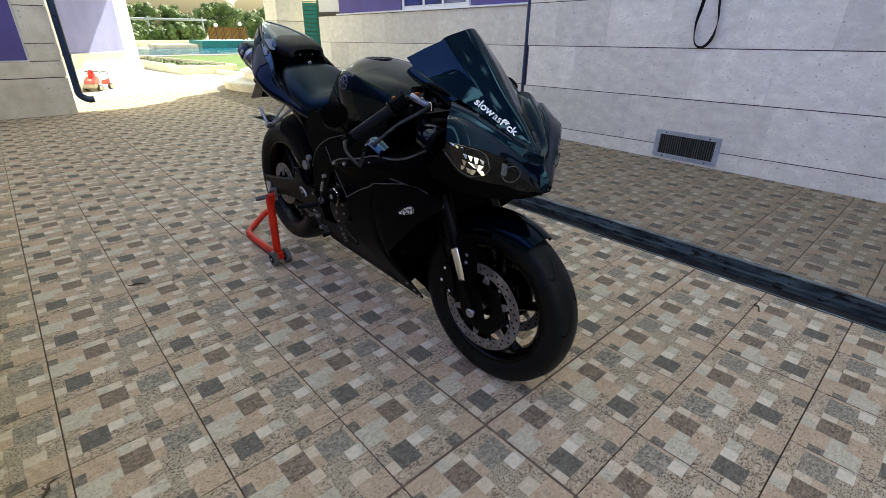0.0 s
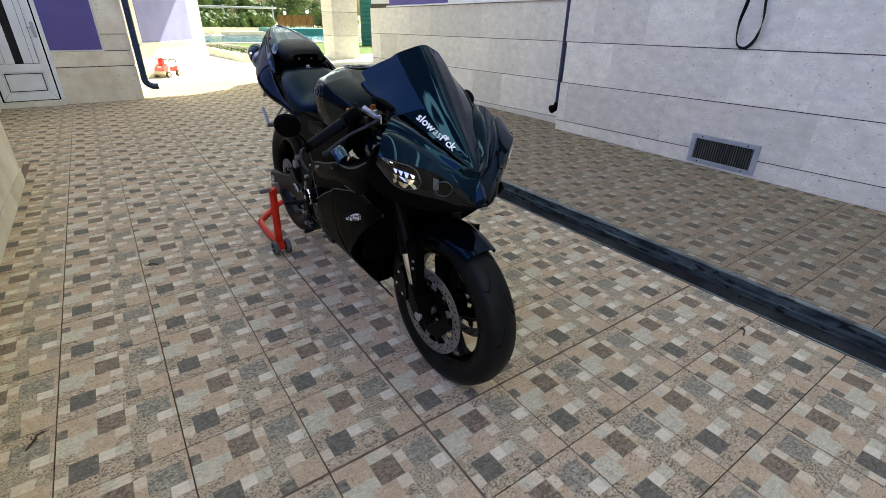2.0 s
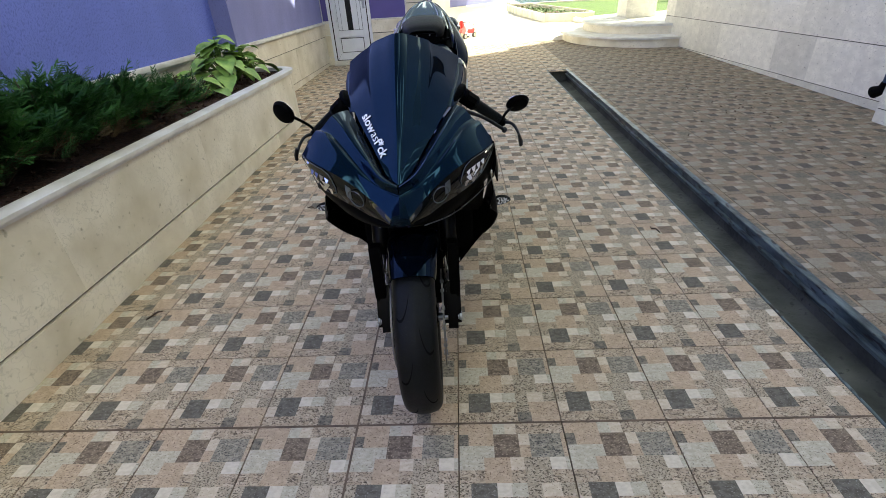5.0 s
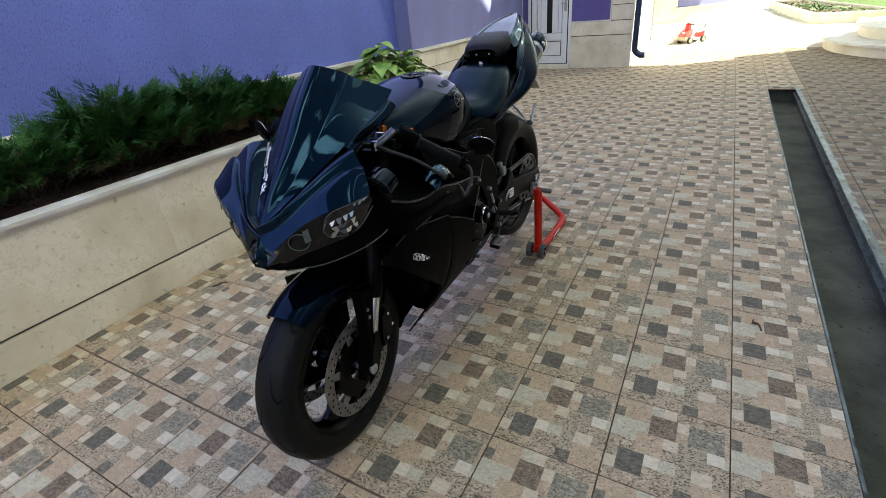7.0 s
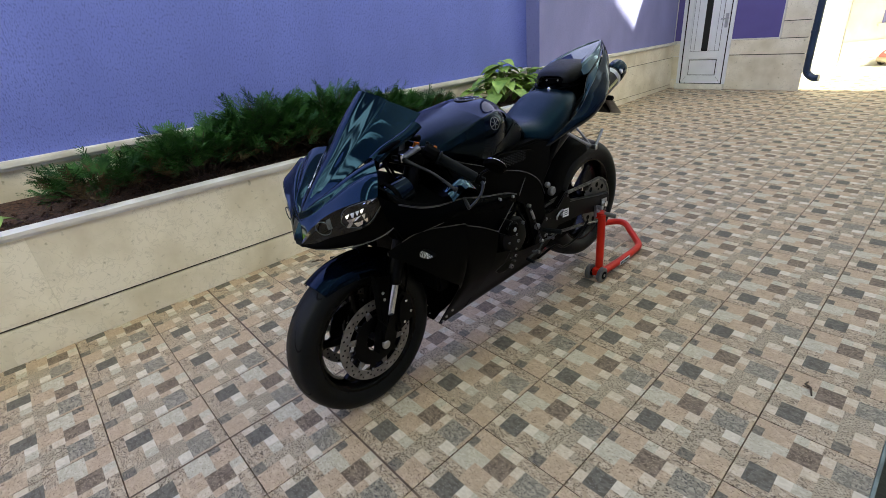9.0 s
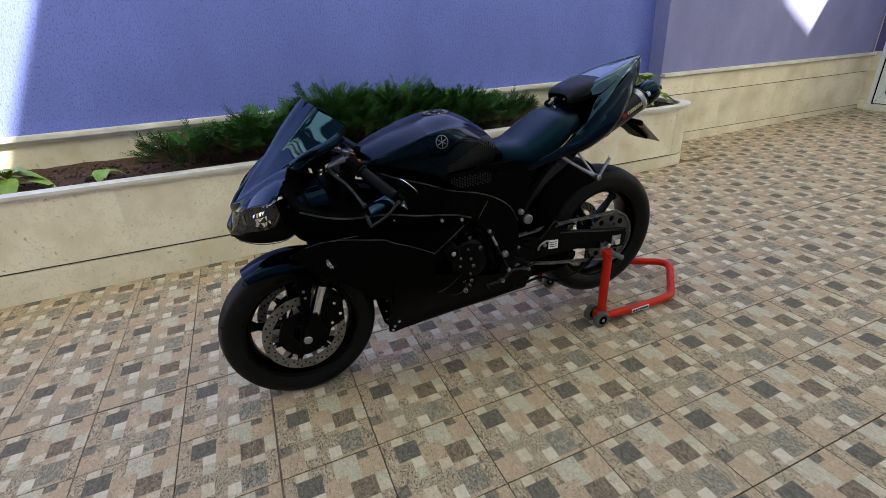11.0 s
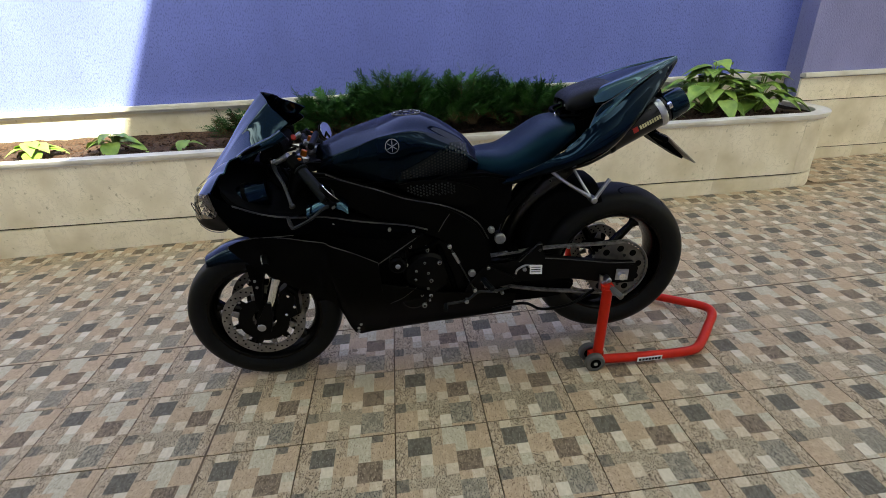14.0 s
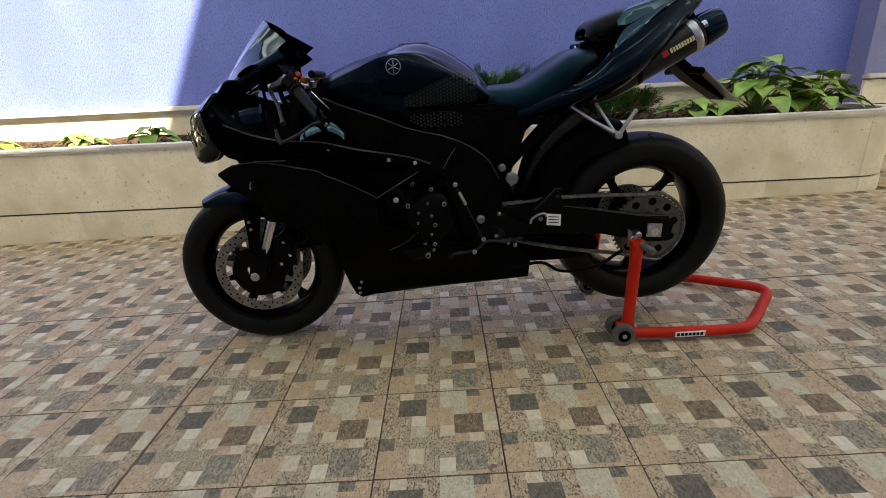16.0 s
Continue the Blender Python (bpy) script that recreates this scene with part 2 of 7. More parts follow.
M["lever"] = mat("dull_lever_alloy", (0.030, 0.032, 0.036), (0.010, 0.011, 0.012), 20, 0.45, 0.7)
M["rim"] = mat("black_rim", (0.001, 0.001, 0.0011), (0.0007, 0.0007, 0.0007), 6, 0.25, spec=0.12)
M["seat"] = mat("seat_vinyl", (0.0007, 0.0042, 0.0090), (0.0005, 0.003, 0.0065), 15, 0.33, bump=0.0006, bscale=350, spec=0.2, tint=(0.20, 0.68, 1))
M["padding"] = mat("pillion_vinyl", (0.0035, 0.0042, 0.0048), (0.0025, 0.003, 0.0034), 40, 0.45, bump=0.0008, bscale=350, spec=0.15)
M["chrome"] = mat("bright_chrome", (0.75, 0.76, 0.78), (0.65, 0.66, 0.68), 10, 0.12, 1.0)
M["alloy"] = mat("brushed_alloy", (0.45, 0.46, 0.48), (0.34, 0.35, 0.37), 30, 0.32, 1.0)
M["disc"] = mat("worn_steel_disc", (0.24, 0.225, 0.20), (0.13, 0.12, 0.108), 25, 0.45, 0.5)
M["chain"] = mat("oily_chain", (0.20, 0.19, 0.175), (0.07, 0.066, 0.06), 40, 0.4, 0.5)
M["carbon"] = mat("dark_silencer", (0.006, 0.006, 0.0065), (0.004, 0.004, 0.0045), 60, 0.3, spec=0.3)
M["cover"] = mat("satin_dark_cover", (0.0016, 0.0028, 0.0044), (0.0012, 0.002, 0.0032), 8, 0.22, spec=0.14, tint=(0.25, 0.65, 1))
M["lens"] = mat("smoked_lens", (0.0035, 0.0042, 0.0040), (0.002, 0.0026, 0.0026), 4, 0.03, rvar=0.01, spec=0.32)
M["reflector"] = mat("lamp_reflector", (0.90, 0.90, 0.87), (0.74, 0.74, 0.72), 20, 0.06, 1.0)
M["knee"] = mat("knee_pad_rubber", (0.0035, 0.0042, 0.005), (0.002, 0.0025, 0.003), 60, 0.3, spec=0.2, tint=(0.6, 0.85, 1))
M["bolt"] = mat("worn_bolt_head", (0.34, 0.35, 0.36), (0.14, 0.145, 0.15), 60, 0.35, 0.8)
M["emblem"] = mat("tarnished_emblem", (0.20, 0.205, 0.21), (0.12, 0.12, 0.125), 40, 0.35, 0.5)
M["lampglass"] = mat("headlamp_glass", (0.012, 0.013, 0.014), (0.003, 0.003, 0.003), 60, 0.04, rvar=0.02, spread=(0.5, 0.62), stretch=(1, 0.4, 1))
M["signal"] = mat("clear_signal_lens", (0.62, 0.63, 0.63), (0.10, 0.10, 0.10), 160, 0.2, 0.3, bump=0.002, bscale=200, detail=1, spread=(0.45, 0.55))
M["ring"] = mat("clear_lamp_ring", (0.085, 0.095, 0.095), (0.035, 0.04, 0.042), 12, 0.12)
M["grip"] = mat("rubber_grip", (0.0045, 0.0060, 0.0072), (0.003, 0.004, 0.005), 90, 0.45, bump=0.001, bscale=300, spec=0.08)
M["gripdot"] = mat("pale_grip_stud", (0.018, 0.021, 0.024), (0.009, 0.011, 0.013), 30, 0.3, spec=0.3)
M["amber"] = mat("orange_anodised", (0.5, 0.14, 0.02), (0.4, 0.1, 0.01), 20, 0.3, 0.8)
M["redpart"] = mat("red_anodised", (0.35, 0.02, 0.015), (0.28, 0.015, 0.01), 20, 0.35, 0.3)
M["white"] = mat("white_vinyl", (0.8, 0.8, 0.8), (0.74, 0.74, 0.74), 10, 0.4)
M["plate"] = mat("number_plate", (0.3, 0.28, 0.24), (0.2, 0.18, 0.15), 18, 0.35)
M["badge"] = mat("pale_yellow_print", (0.55, 0.53, 0.30), (0.42, 0.40, 0.2), 40, 0.5)
M["mirror"] = mat("mirror_glass", (0.85, 0.86, 0.9), (0.84, 0.85, 0.89), 3, 0.03, 1.0, rvar=0.01)
M["stand_red"] = mat("red_stand_paint", (0.55, 0.020, 0.008), (0.44, 0.014, 0.006), 9, 0.38, spec=0.2, bump=0.0008, fine=((0.2, 0.02, 0.01), 0.68, 0.76))
M["castor"] = mat("grey_castor", (0.10, 0.10, 0.10), (0.06, 0.06, 0.06), 20, 0.6)
M["toy_red"] = mat("toy_red_plastic", (0.6, 0.03, 0.03), (0.5, 0.02, 0.02), 8, 0.35)
M["toy_white"] = mat("toy_white_plastic", (0.75, 0.72, 0.7), (0.65, 0.62, 0.6), 8, 0.4)


# ---- building helpers ----
def mesh_of(name, bm, material, smooth=True):
    me = bpy.data.meshes.new(name)
    bmesh.ops.recalc_face_normals(bm, faces=bm.faces)
    bm.to_mesh(me)
    bm.free()
    for m in material if isinstance(material, (list, tuple)) else [material]:
        me.materials.append(M[m])
    me.polygons.foreach_set("use_smooth", [smooth] * len(me.polygons))
    if smooth:
        me.set_sharp_from_angle(angle=radians(35))
    return me


def part(name, bm, material, parent=None, label="", smooth=True):
    ob = new(name, mesh_of(name, bm, material, smooth))
    if parent:
        ob.parent = parent
    return tagged(ob, label)


def thing(name, place, label, category, group="", kind=""):
    ob = new(name)
    ob.location = place
    ob.empty_display_size = 0.1
    return tagged(ob, label, category, group, kind)


def box_into(bm, x0, x1, y0, y1, z0, z1, bevel=0.0, shear=0.0):
    """A box; shear lowers it by that much for each metre along y."""
    g = bmesh.ops.create_cube(bm, size=1, matrix=Matrix.Translation(((x0 + x1) / 2, (y0 + y1) / 2, (z0 + z1) / 2)) @ Matrix.Diagonal((x1 - x0, y1 - y0, z1 - z0, 1)))
    vs = g["verts"]
    if bevel:
        es = list({e for v in vs for e in v.link_edges})
        r = bmesh.ops.bevel(bm, geom=es, offset=bevel, segments=2, affect="EDGES")
        vs = list({v for f in r["faces"] for v in f.verts} | {v for v in vs if v.is_valid})
    if shear:
        for v in vs:
            v.co.z -= shear * v.co.y
    return vs


def box(x0, x1, y0, y1, z0, z1, bevel=0.0, shear=0.0):
    bm = bmesh.new()
    box_into(bm, x0, x1, y0, y1, z0, z1, bevel, shear)
    return bm


def smooth_path(pts, n=6):
    p = [Vector(q) for q in pts]
    p = [2 * p[0] - p[1]] + p + [2 * p[-1] - p[-2]]
    out = []
    for i in range(1, len(p) - 2):
        for k in range(n):
            t = k / n
            a, b, c, d = p[i - 1], p[i], p[i + 1], p[i + 2]
            out.append(0.5 * ((2 * b) + (c - a) * t + (2 * a - 5 * b + 4 * c - d) * t * t + (3 * b - a - 3 * c + d) * t ** 3))
    return out + [p[-2]]


def tube_into(bm, pts, r, seg=12, cap=True):
    pts = [Vector(p) for p in pts]
    rs = r if isinstance(r, (list, tuple)) else [r] * len(pts)
    if len(rs) != len(pts):
        rs = [float(q) for q in np.interp(np.linspace(0, 1, len(pts)), np.linspace(0, 1, len(rs)), rs)]
    rings, up = [], None
    for i, p in enumerate(pts):
        d = (pts[min(i + 1, len(pts) - 1)] - pts[max(i - 1, 0)]).normalized()
        if up is None:
            up = d.orthogonal().normalized()
        up = (up - d * up.dot(d)).normalized()
        side = d.cross(up)
        rings.append([bm.verts.new(p + rs[i] * (math.cos(a) * up + math.sin(a) * side)) for a in [2 * math.pi * k / seg for k in range(seg)]])
    for a, b in zip(rings, rings[1:]):
        for k in range(seg):
            bm.faces.new((a[k], a[(k + 1) % seg], b[(k + 1) % seg], b[k]))
    if cap:
        bm.faces.new(rings[0])
        bm.faces.new(rings[-1])


def tube(pts, r, seg=12, smooth=0):
    bm = bmesh.new()
    tube_into(bm, smooth_path(pts, smooth) if smooth else pts, r, seg)
    return bm


def rod_into(bm, a, b, r, seg=14, edge=0.0):
    """A rod from a to b, its ends rounded by edge."""
    a, b = Vector(a), Vector(b)
    d = (b - a).normalized()
    if edge:
        tube_into(bm, [a, a + d * edge, b - d * edge, b], [r - edge, r, r, r - edge], seg)
    else:
        tube_into(bm, [a, b], r, seg)


def rod(a, b, r, seg=14, edge=0.0):
    bm = bmesh.new()
    rod_into(bm, a, b, r, seg, edge)
    return bm


def lathe_into(bm, profile, centre, seg=48, closed=True):
    """Turns (offset along x, radius) round the x axis through centre."""
    c = Vector(centre)
    rings = [[bm.verts.new(c + Vector((o, r * math.cos(a), r * math.sin(a)))) for a in [2 * math.pi * k / seg for k in range(seg)]] for o, r in profile]
    pairs = list(zip(rings, rings[1:])) + ([(rings[-1], rings[0])] if closed else [])
    for a, b in pairs:
        for k in range(seg):
            bm.faces.new((a[k], a[(k + 1) % seg], b[(k + 1) % seg], b[k]))


def lathe(profile, centre, seg=48, closed=True):
    bm = bmesh.new()
    lathe_into(bm, profile, centre, seg, closed)
    return bm


def slab_into(bm, poly, x0, x1, bevel=0.0):
    """A plate with the outline poly of (y, z), from x0 to x1."""
    a = [bm.verts.new((x0, y, z)) for y, z in poly]
    b = [bm.verts.new((x1, y, z)) for y, z in poly]
    n = len(poly)
    fs = [bm.faces.new(a), bm.faces.new(b)] + [bm.faces.new((a[k], a[(k + 1) % n], b[(k + 1) % n], b[k])) for k in range(n)]
    if bevel:
        bmesh.ops.bevel(bm, geom=list(fs[0].edges) + list(fs[1].edges), offset=bevel, segments=2, affect="EDGES")


def slab(poly, x0, x1, bevel=0.0):
    bm = bmesh.new()
    slab_into(bm, poly, x0, x1, bevel)
    return bm


def rounded(poly, n=5):
    """A closed outline through the points, rounded."""
    out = []
    k = len(poly)
    for i in range(k):
        a, b, c, d = [Vector(poly[(i + j - 1) % k]) for j in range(4)]
        for q in range(n):
            t = q / n
            out.append(tuple(0.5 * ((2 * b) + (c - a) * t + (2 * a - 5 * b + 4 * c - d) * t * t + (3 * b - a - 3 * c + d) * t ** 3)))
    return out


def fine_net(rows, n=4):
    g = np.array(rows, float)
    for axis in (0, 1):
        g = np.swapaxes(g, 0, axis)
        p = np.concatenate([2 * g[:1] - g[1:2], g, 2 * g[-1:] - g[-2:-1]])
        out = []
        for i in range(1, len(p) - 2):
            for k in range(n):
                t = k / n
                out.append(0.5 * (2 * p[i] + (p[i + 1] - p[i - 1]) * t + (2 * p[i - 1] - 5 * p[i] + 4 * p[i + 1] - p[i + 2]) * t * t + (3 * p[i] - p[i - 1] - 3 * p[i + 1] + p[i + 2]) * t ** 3))
        out.append(p[-2])
        g = np.swapaxes(np.array(out), 0, axis)
    return g


def sheet_into(bm, grid, thick):
    """A smooth skin over a grid of points, with thickness to the inner side."""
    r, c = grid.shape[:2]
    du = np.gradient(grid, axis=0)
    dv = np.gradient(grid, axis=1)
    nn = np.cross(du, dv)
    nn /= np.linalg.norm(nn, axis=2, keepdims=True) + 1e-9
    top = [[bm.verts.new(grid[i, j]) for j in range(c)] for i in range(r)]
    low = [[bm.verts.new(grid[i, j] - nn[i, j] * thick) for j in range(c)] for i in range(r)]
    for i in range(r - 1):
        for j in range(c - 1):
            bm.faces.new((top[i][j], top[i + 1][j], top[i + 1][j + 1], top[i][j + 1]))
            bm.faces.new((low[i][j], low[i][j + 1], low[i + 1][j + 1], low[i + 1][j]))
    for i in range(r - 1):
        bm.faces.new((top[i][0], low[i][0], low[i + 1][0], top[i + 1][0]))
        bm.faces.new((top[i][-1], top[i + 1][-1], low[i + 1][-1], low[i][-1]))
    for j in range(c - 1):
        bm.faces.new((top[0][j], top[0][j + 1], low[0][j + 1], low[0][j]))
        bm.faces.new((top[-1][j], low[-1][j], low[-1][j + 1], top[-1][j + 1]))


def sheet(rows, thick=0.004, n=4):
    bm = bmesh.new()
    sheet_into(bm, fine_net(rows, n), thick)
    return bm
M["toy_pink"] = mat("faded_red_plastic", (0.55, 0.14, 0.13), (0.45, 0.09, 0.09), 8, 0.4)
M["toy_beige"] = mat("toy_beige_plastic", (0.42, 0.36, 0.26), (0.33, 0.28, 0.2), 8, 0.5)
M["toy_dark"] = mat("toy_dark_plastic", (0.05, 0.045, 0.04), (0.03, 0.027, 0.024), 8, 0.6)


# ---- the setting ----
SLOPE = 0.018      # the courses of the walls fall by this against the drive, for each metre along y
P = 0.333          # floor tile with its joint
DX0, DX1, DY1 = 1.645, 1.935, 6.07     # drain slot

bm = bmesh.new()
xs, ys = [-400, DX0, DX1, 400], [-400, -7, DY1, 400]
for i in range(3):
    for j in range(3):
        if (i, j) != (1, 1):
            bm.faces.new([bm.verts.new((xs[i + a], ys[j + b], -0.012)) for a, b in ((0, 0), (1, 0), (1, 1), (0, 1))])
bmesh.ops.remove_doubles(bm, verts=bm.verts, dist=1e-5)
ground = part("ground", bm, "grout", label="brown grout bed under the tiled drive", smooth=False)
tagged(ground, kind="structure", category="ground")

bm = bmesh.new()
slot = [(DX0, -0.012), (DX0, -0.15), (DX0 + 0.05, -0.165), (DX1 - 0.05, -0.16), (DX1, -0.15), (DX1, -0.012)]
ring_y = [-7 + (DY1 + 7) * k / 40 for k in range(41)]
lines = [[bm.verts.new((x + 0.004 * noise.noise((y * 3, z * 9, 1)), y, z + 0.006 * noise.noise((y * 2, x * 7, 4)))) for x, z in slot] for y in ring_y]
for a, b in zip(lines, lines[1:]):
    for k in range(len(slot) - 1):
        bm.faces.new((a[k], a[k + 1], b[k + 1], b[k]))
bm.faces.new(lines[-1])
drain = part("drain_channel", bm, "channel", label="open concrete drain channel sunk in the tiled drive")
tagged(drain, kind="structure", category="drain")
bm = bmesh.new()
slab_into(bm, [(-7, -0.085), (DY1 - 0.02, -0.085), (DY1 - 0.02, 0.006), (-7, 0.006)], DX1 - 0.012, DX1 + 0.0)
box_into(bm, DX1 - 0.03, DX1 + 0.012, -7, DY1, 0.0, 0.008, 0.002)
box_into(bm, DX1 - 0.034, DX1 - 0.012, -7, DY1 - 0.03, -0.055, -0.045, 0.002)
part("edge_angle", bm, "steel_blue", drain, "worn blue-grey steel angle along the channel")
part("edge_strip", box(DX0 - 0.006, DX0 + 0.004, -7, DY1, -0.03, 0.004, 0.001), "steel_blue", drain)
part("end_strip", box(DX0, DX1, DY1 - 0.004, DY1 + 0.006, -0.03, 0.004, 0.001), "steel_blue", drain)

# sunlit paving beyond the tiles
tagged(part("pavement", box(-2.5, 40, 9.35, 60, -0.011, 0.0), "paving", label="pale sunlit paving beyond the tiled drive", smooth=False), kind="structure", category="pavement")


def sheared(bm):
    for v in bm.verts:
        v.co.z -= SLOPE * v.co.y
    return bm


def prism(x0, x1, y0, y1, z0, z1, cut=0):
    """A block cut into strips along y, laid to the slope of the courses."""
    return sheared(box(x0, x1, y0, y1, z0, z1, cut))


def wall(name, bm, material, label):
    return tagged(part(name, bm, material, label=label, smooth=False), kind="structure", category="wall")


# east: stone-clad wall with its low wing, and the tall house behind it
# wall tops are out of view, with heights set to fit shadow edges
wall_east = wall("wall_east", box(3.872, 10, -7, 3.0, -0.05, 6.25), "plaster", "pale stone-clad house wall along the drive")
wall_far = wall("wall_east_far", box(4.122, 10, 3.0, 8.32, -0.05, 2.6), "plaster", "pale stone-clad house wall with blue windows")
# unseen block, added to close a strip of sun before the house wall
wall("wall_overhang", box(4.1, 9.9, 9.86, 10.25, 4.6, 7.42), "plaster", "plain unseen block added to keep sun off the floor before the house")
# unseen; the sloping end is cut to let a triangle of sun through
upper = wall("wall_upper", slab([(3.0, 2.6), (9.86, 2.6), (9.86, 7.43), (9.92, 7.45), (9.29, 7.85), (8.29, 8.9), (3.0, 8.9)], 4.1, 10), "plaster", "unseen upper floor of the tall pale house, outlined to fit its shadow")
for nm, pa, x, y0, y1 in (("a", wall_east, 3.85, -6.98, 3.0), ("b", wall_far, 4.1, 3.0, 8.32)):
    part("joint_backing", box(x + 0.008, x + 0.0215, y0, y1 - 0.004, -0.05, 3.6 if nm == "a" else 1.4), "groove", pa, smooth=False)
PANELS = []


def clad(parent, x, y0, y1, courses, width, stagger, material="stone", name="stone_panel", thick=0.02):
    for k, (z0, z1) in enumerate(courses):
        y = y0 - stagger[k % len(stagger)] * width
        while y < y1 - 0.02:
            a, b = max(y, y0), min(y + width, y1)
            if b - a > 0.03:
                PANELS.append((parent, x, a + 0.0003, b - 0.0003, z0 + 0.004, z1 - 0.004, material, name, thick))
            y += width


EAST = [(-0.1, 0.165), (0.165, 0.60), (0.60, 1.035), (1.035, 1.47), (1.47, 1.905), (1.905, 2.34), (2.34, 2.775), (2.775, 3.21)]
clad(wall_east, 3.85, -4.4, 3.0, EAST, 0.625, (0.1, 0.35, 0.2, 0.75))
clad(wall_far, 4.1, 3.0, 8.32, [(-0.1, 0.14), (0.14, 0.58), (0.58, 1.03), (1.03, 1.475)], 0.66, (0.3, 0.0, 0.5, 0.2))

# window band of the far wall
part("window_sill", prism(4.06, 4.13, 3.06, 7.6, 1.478, 1.50, 0.003), "pvc", wall_far)
for y0, y1 in ((3.1, 4.2), (5.72, 7.55)):
    part("purple_panel", prism(4.10, 4.1215, y0, y1, 1.505, 2.55), "violet", wall_far)
window_1 = wall("window_1", prism(4.10, 4.12, 4.24, 5.68, 1.502, 2.5), "pvc", "white framed window with blue panes above the stone wall")
window_1["category"] = "window"
for y0, y1 in ((4.30, 4.72), (4.78, 5.14), (5.20, 5.62)):
    part("pane", prism(4.092, 4.104, y0, y1, 1.55, 2.45), "glass", window_1)
    part("glazing_bar", prism(4.086, 4.098, y1, y1 + 0.04, 1.52, 2.48, 0.003), "pvc", window_1)

# floor vent and its grille
vent = thing("wall_vent", (3.85, 1.0, 0.0), "grey metal louvred vent low on the stone wall", "vent")
bm = bmesh.new()
for y0, y1, z0, z1 in ((-0.30, 0.30, 0.262, 0.30), (-0.30, 0.30, 0.04, 0.078), (-0.30, -0.255, 0.078, 0.262), (0.255, 0.30, 0.078, 0.262)):
    box_into(bm, -0.014, 0.004, y0, y1, z0 - SLOPE, z1 - SLOPE, 0.003)
part("vent_frame", bm, "grille", vent)
part("vent_backing", box(-0.003, 0.004, -0.256, 0.256, 0.06, 0.25), "blackfill", vent)
for k in range(24):
    y = -0.245 + k * 0.0213
    part("slat", box(-0.009, -0.002, y - 0.003, y + 0.004, 0.061, 0.245), "channel", vent)
for y in (-0.2, 0.2):
    for z in (0.263, 0.04):
        part("screw", rod((-0.017, y, z), (-0.012, y, z), 0.007, 8, 0.002), "groove_r", vent)

# strap hanging on the stone wall
strap = thing("hanging_strap", (3.845, 1.05, 1.04), "black webbing strap hanging in a loop on the stone wall", "strap")
loop = smooth_path([(-0.01, 0.07, 0.9), (-0.012, 0.075, 0.4), (-0.016, 0.10, 0.17), (-0.02, 0.075, 0.02), (-0.022, 0.0, -0.012), (-0.02, -0.06, 0.06), (-0.016, -0.075, 0.2), (-0.012, -0.05, 0.4), (-0.01, -0.05, 0.9)], 6)
bm = bmesh.new()
a, b, a2, b2 = [], [], [], []
for k, p in enumerate(loop):                 # twisted flat webbing
    along_ = (loop[min(k + 1, len(loop) - 1)] - loop[max(k - 1, 0)]).normalized()
    side = along_.cross(Vector((1, 0, 0))).normalized()
    tw = 0.55 + 0.75 * math.sin(k * 0.26 + 0.6)
    broad = Vector((math.cos(tw), 0, 0)) + side * math.sin(tw)
    flat = broad.cross(along_).normalized()
    for row, u, w in ((a, -1, -1), (b, 1, -1), (b2, 1, 1), (a2, -1, 1)):
        row.append(bm.verts.new(p + broad * u * 0.014 + flat * w * 0.0022))
for k in range(len(loop) - 1):
    for p, q in ((a, b), (b, b2), (b2, a2), (a2, a)):
        bm.faces.new((p[k], p[k + 1], q[k + 1], q[k]))
part("webbing", bm, "grip", strap)

# rain pipe in the corner of the stone wall
pipe = thing("rain_pipe", (3.868, 3.03, 0.25), "thin dark blue rain pipe in the corner of the stone wall", "pipe")
part("tube", rod((0, 0, 0), (0, 0, 3.4), 0.026, 14), "pipe_blue", pipe)
part("outlet", tube([(0, 0, 0.06), (0, 0.01, 0.0), (-0.01, 0.075, -0.035)], [0.030, 0.042, 0.050], 14), "groove_r", pipe, "black rubber outlet")

# porch: round steps, column
porch = thing("porch_steps", (4.1, 9.2, 0), "two pale rounded stone porch steps", "steps")
for z0, z1, r in ((0.0, 0.165, 1.62), (0.165, 0.33, 1.22)):
    bm = bmesh.new()
    poly = [(1.6, -r), (1.6, r)] + [(-r * math.sin(a), r * math.cos(a)) for a in [math.pi * k / 28 for k in range(29)]]
    lo = [bm.verts.new((x * (1 if x > 0 else 0.98), y, z0)) for x, y in poly]
    hi = [bm.verts.new((x * (1 if x > 0 else 0.98), y, z1 - 0.035)) for x, y in poly]
    n = len(poly)
    bm.faces.new(lo)
    for k in range(n):
        bm.faces.new((lo[k], lo[(k + 1) % n], hi[(k + 1) % n], hi[k]))
    bm.faces.new(hi)
    part("riser", bm, "planter_stone", porch)
    bm = bmesh.new()
    big = [(x * (1 if x > 0 else 1.0), y * 1.02) for x, y in poly]
    lo = [bm.verts.new((x * 1.0 - (0.03 if x < 0 else 0), y, z1 - 0.034)) for x, y in big]
    hi = [bm.verts.new((x * 1.0 - (0.03 if x < 0 else 0), y, z1)) for x, y in big]
    bm.faces.new(lo)
    bm.faces.new(hi)
    for k in range(n):
        bm.faces.new((lo[k], lo[(k + 1) % n], hi[(k + 1) % n], hi[k]))
    part("tread", bm, "cap", porch)
column = thing("porch_column", (4.01, 9.62, 0.33), "square pale stone porch column on the steps", "column")
for k in range(5):
    part("stone_block", box(-0.29, 0.29, -0.29, 0.29, k * 0.46, k * 0.46 + 0.452, 0.004), "stone", column)
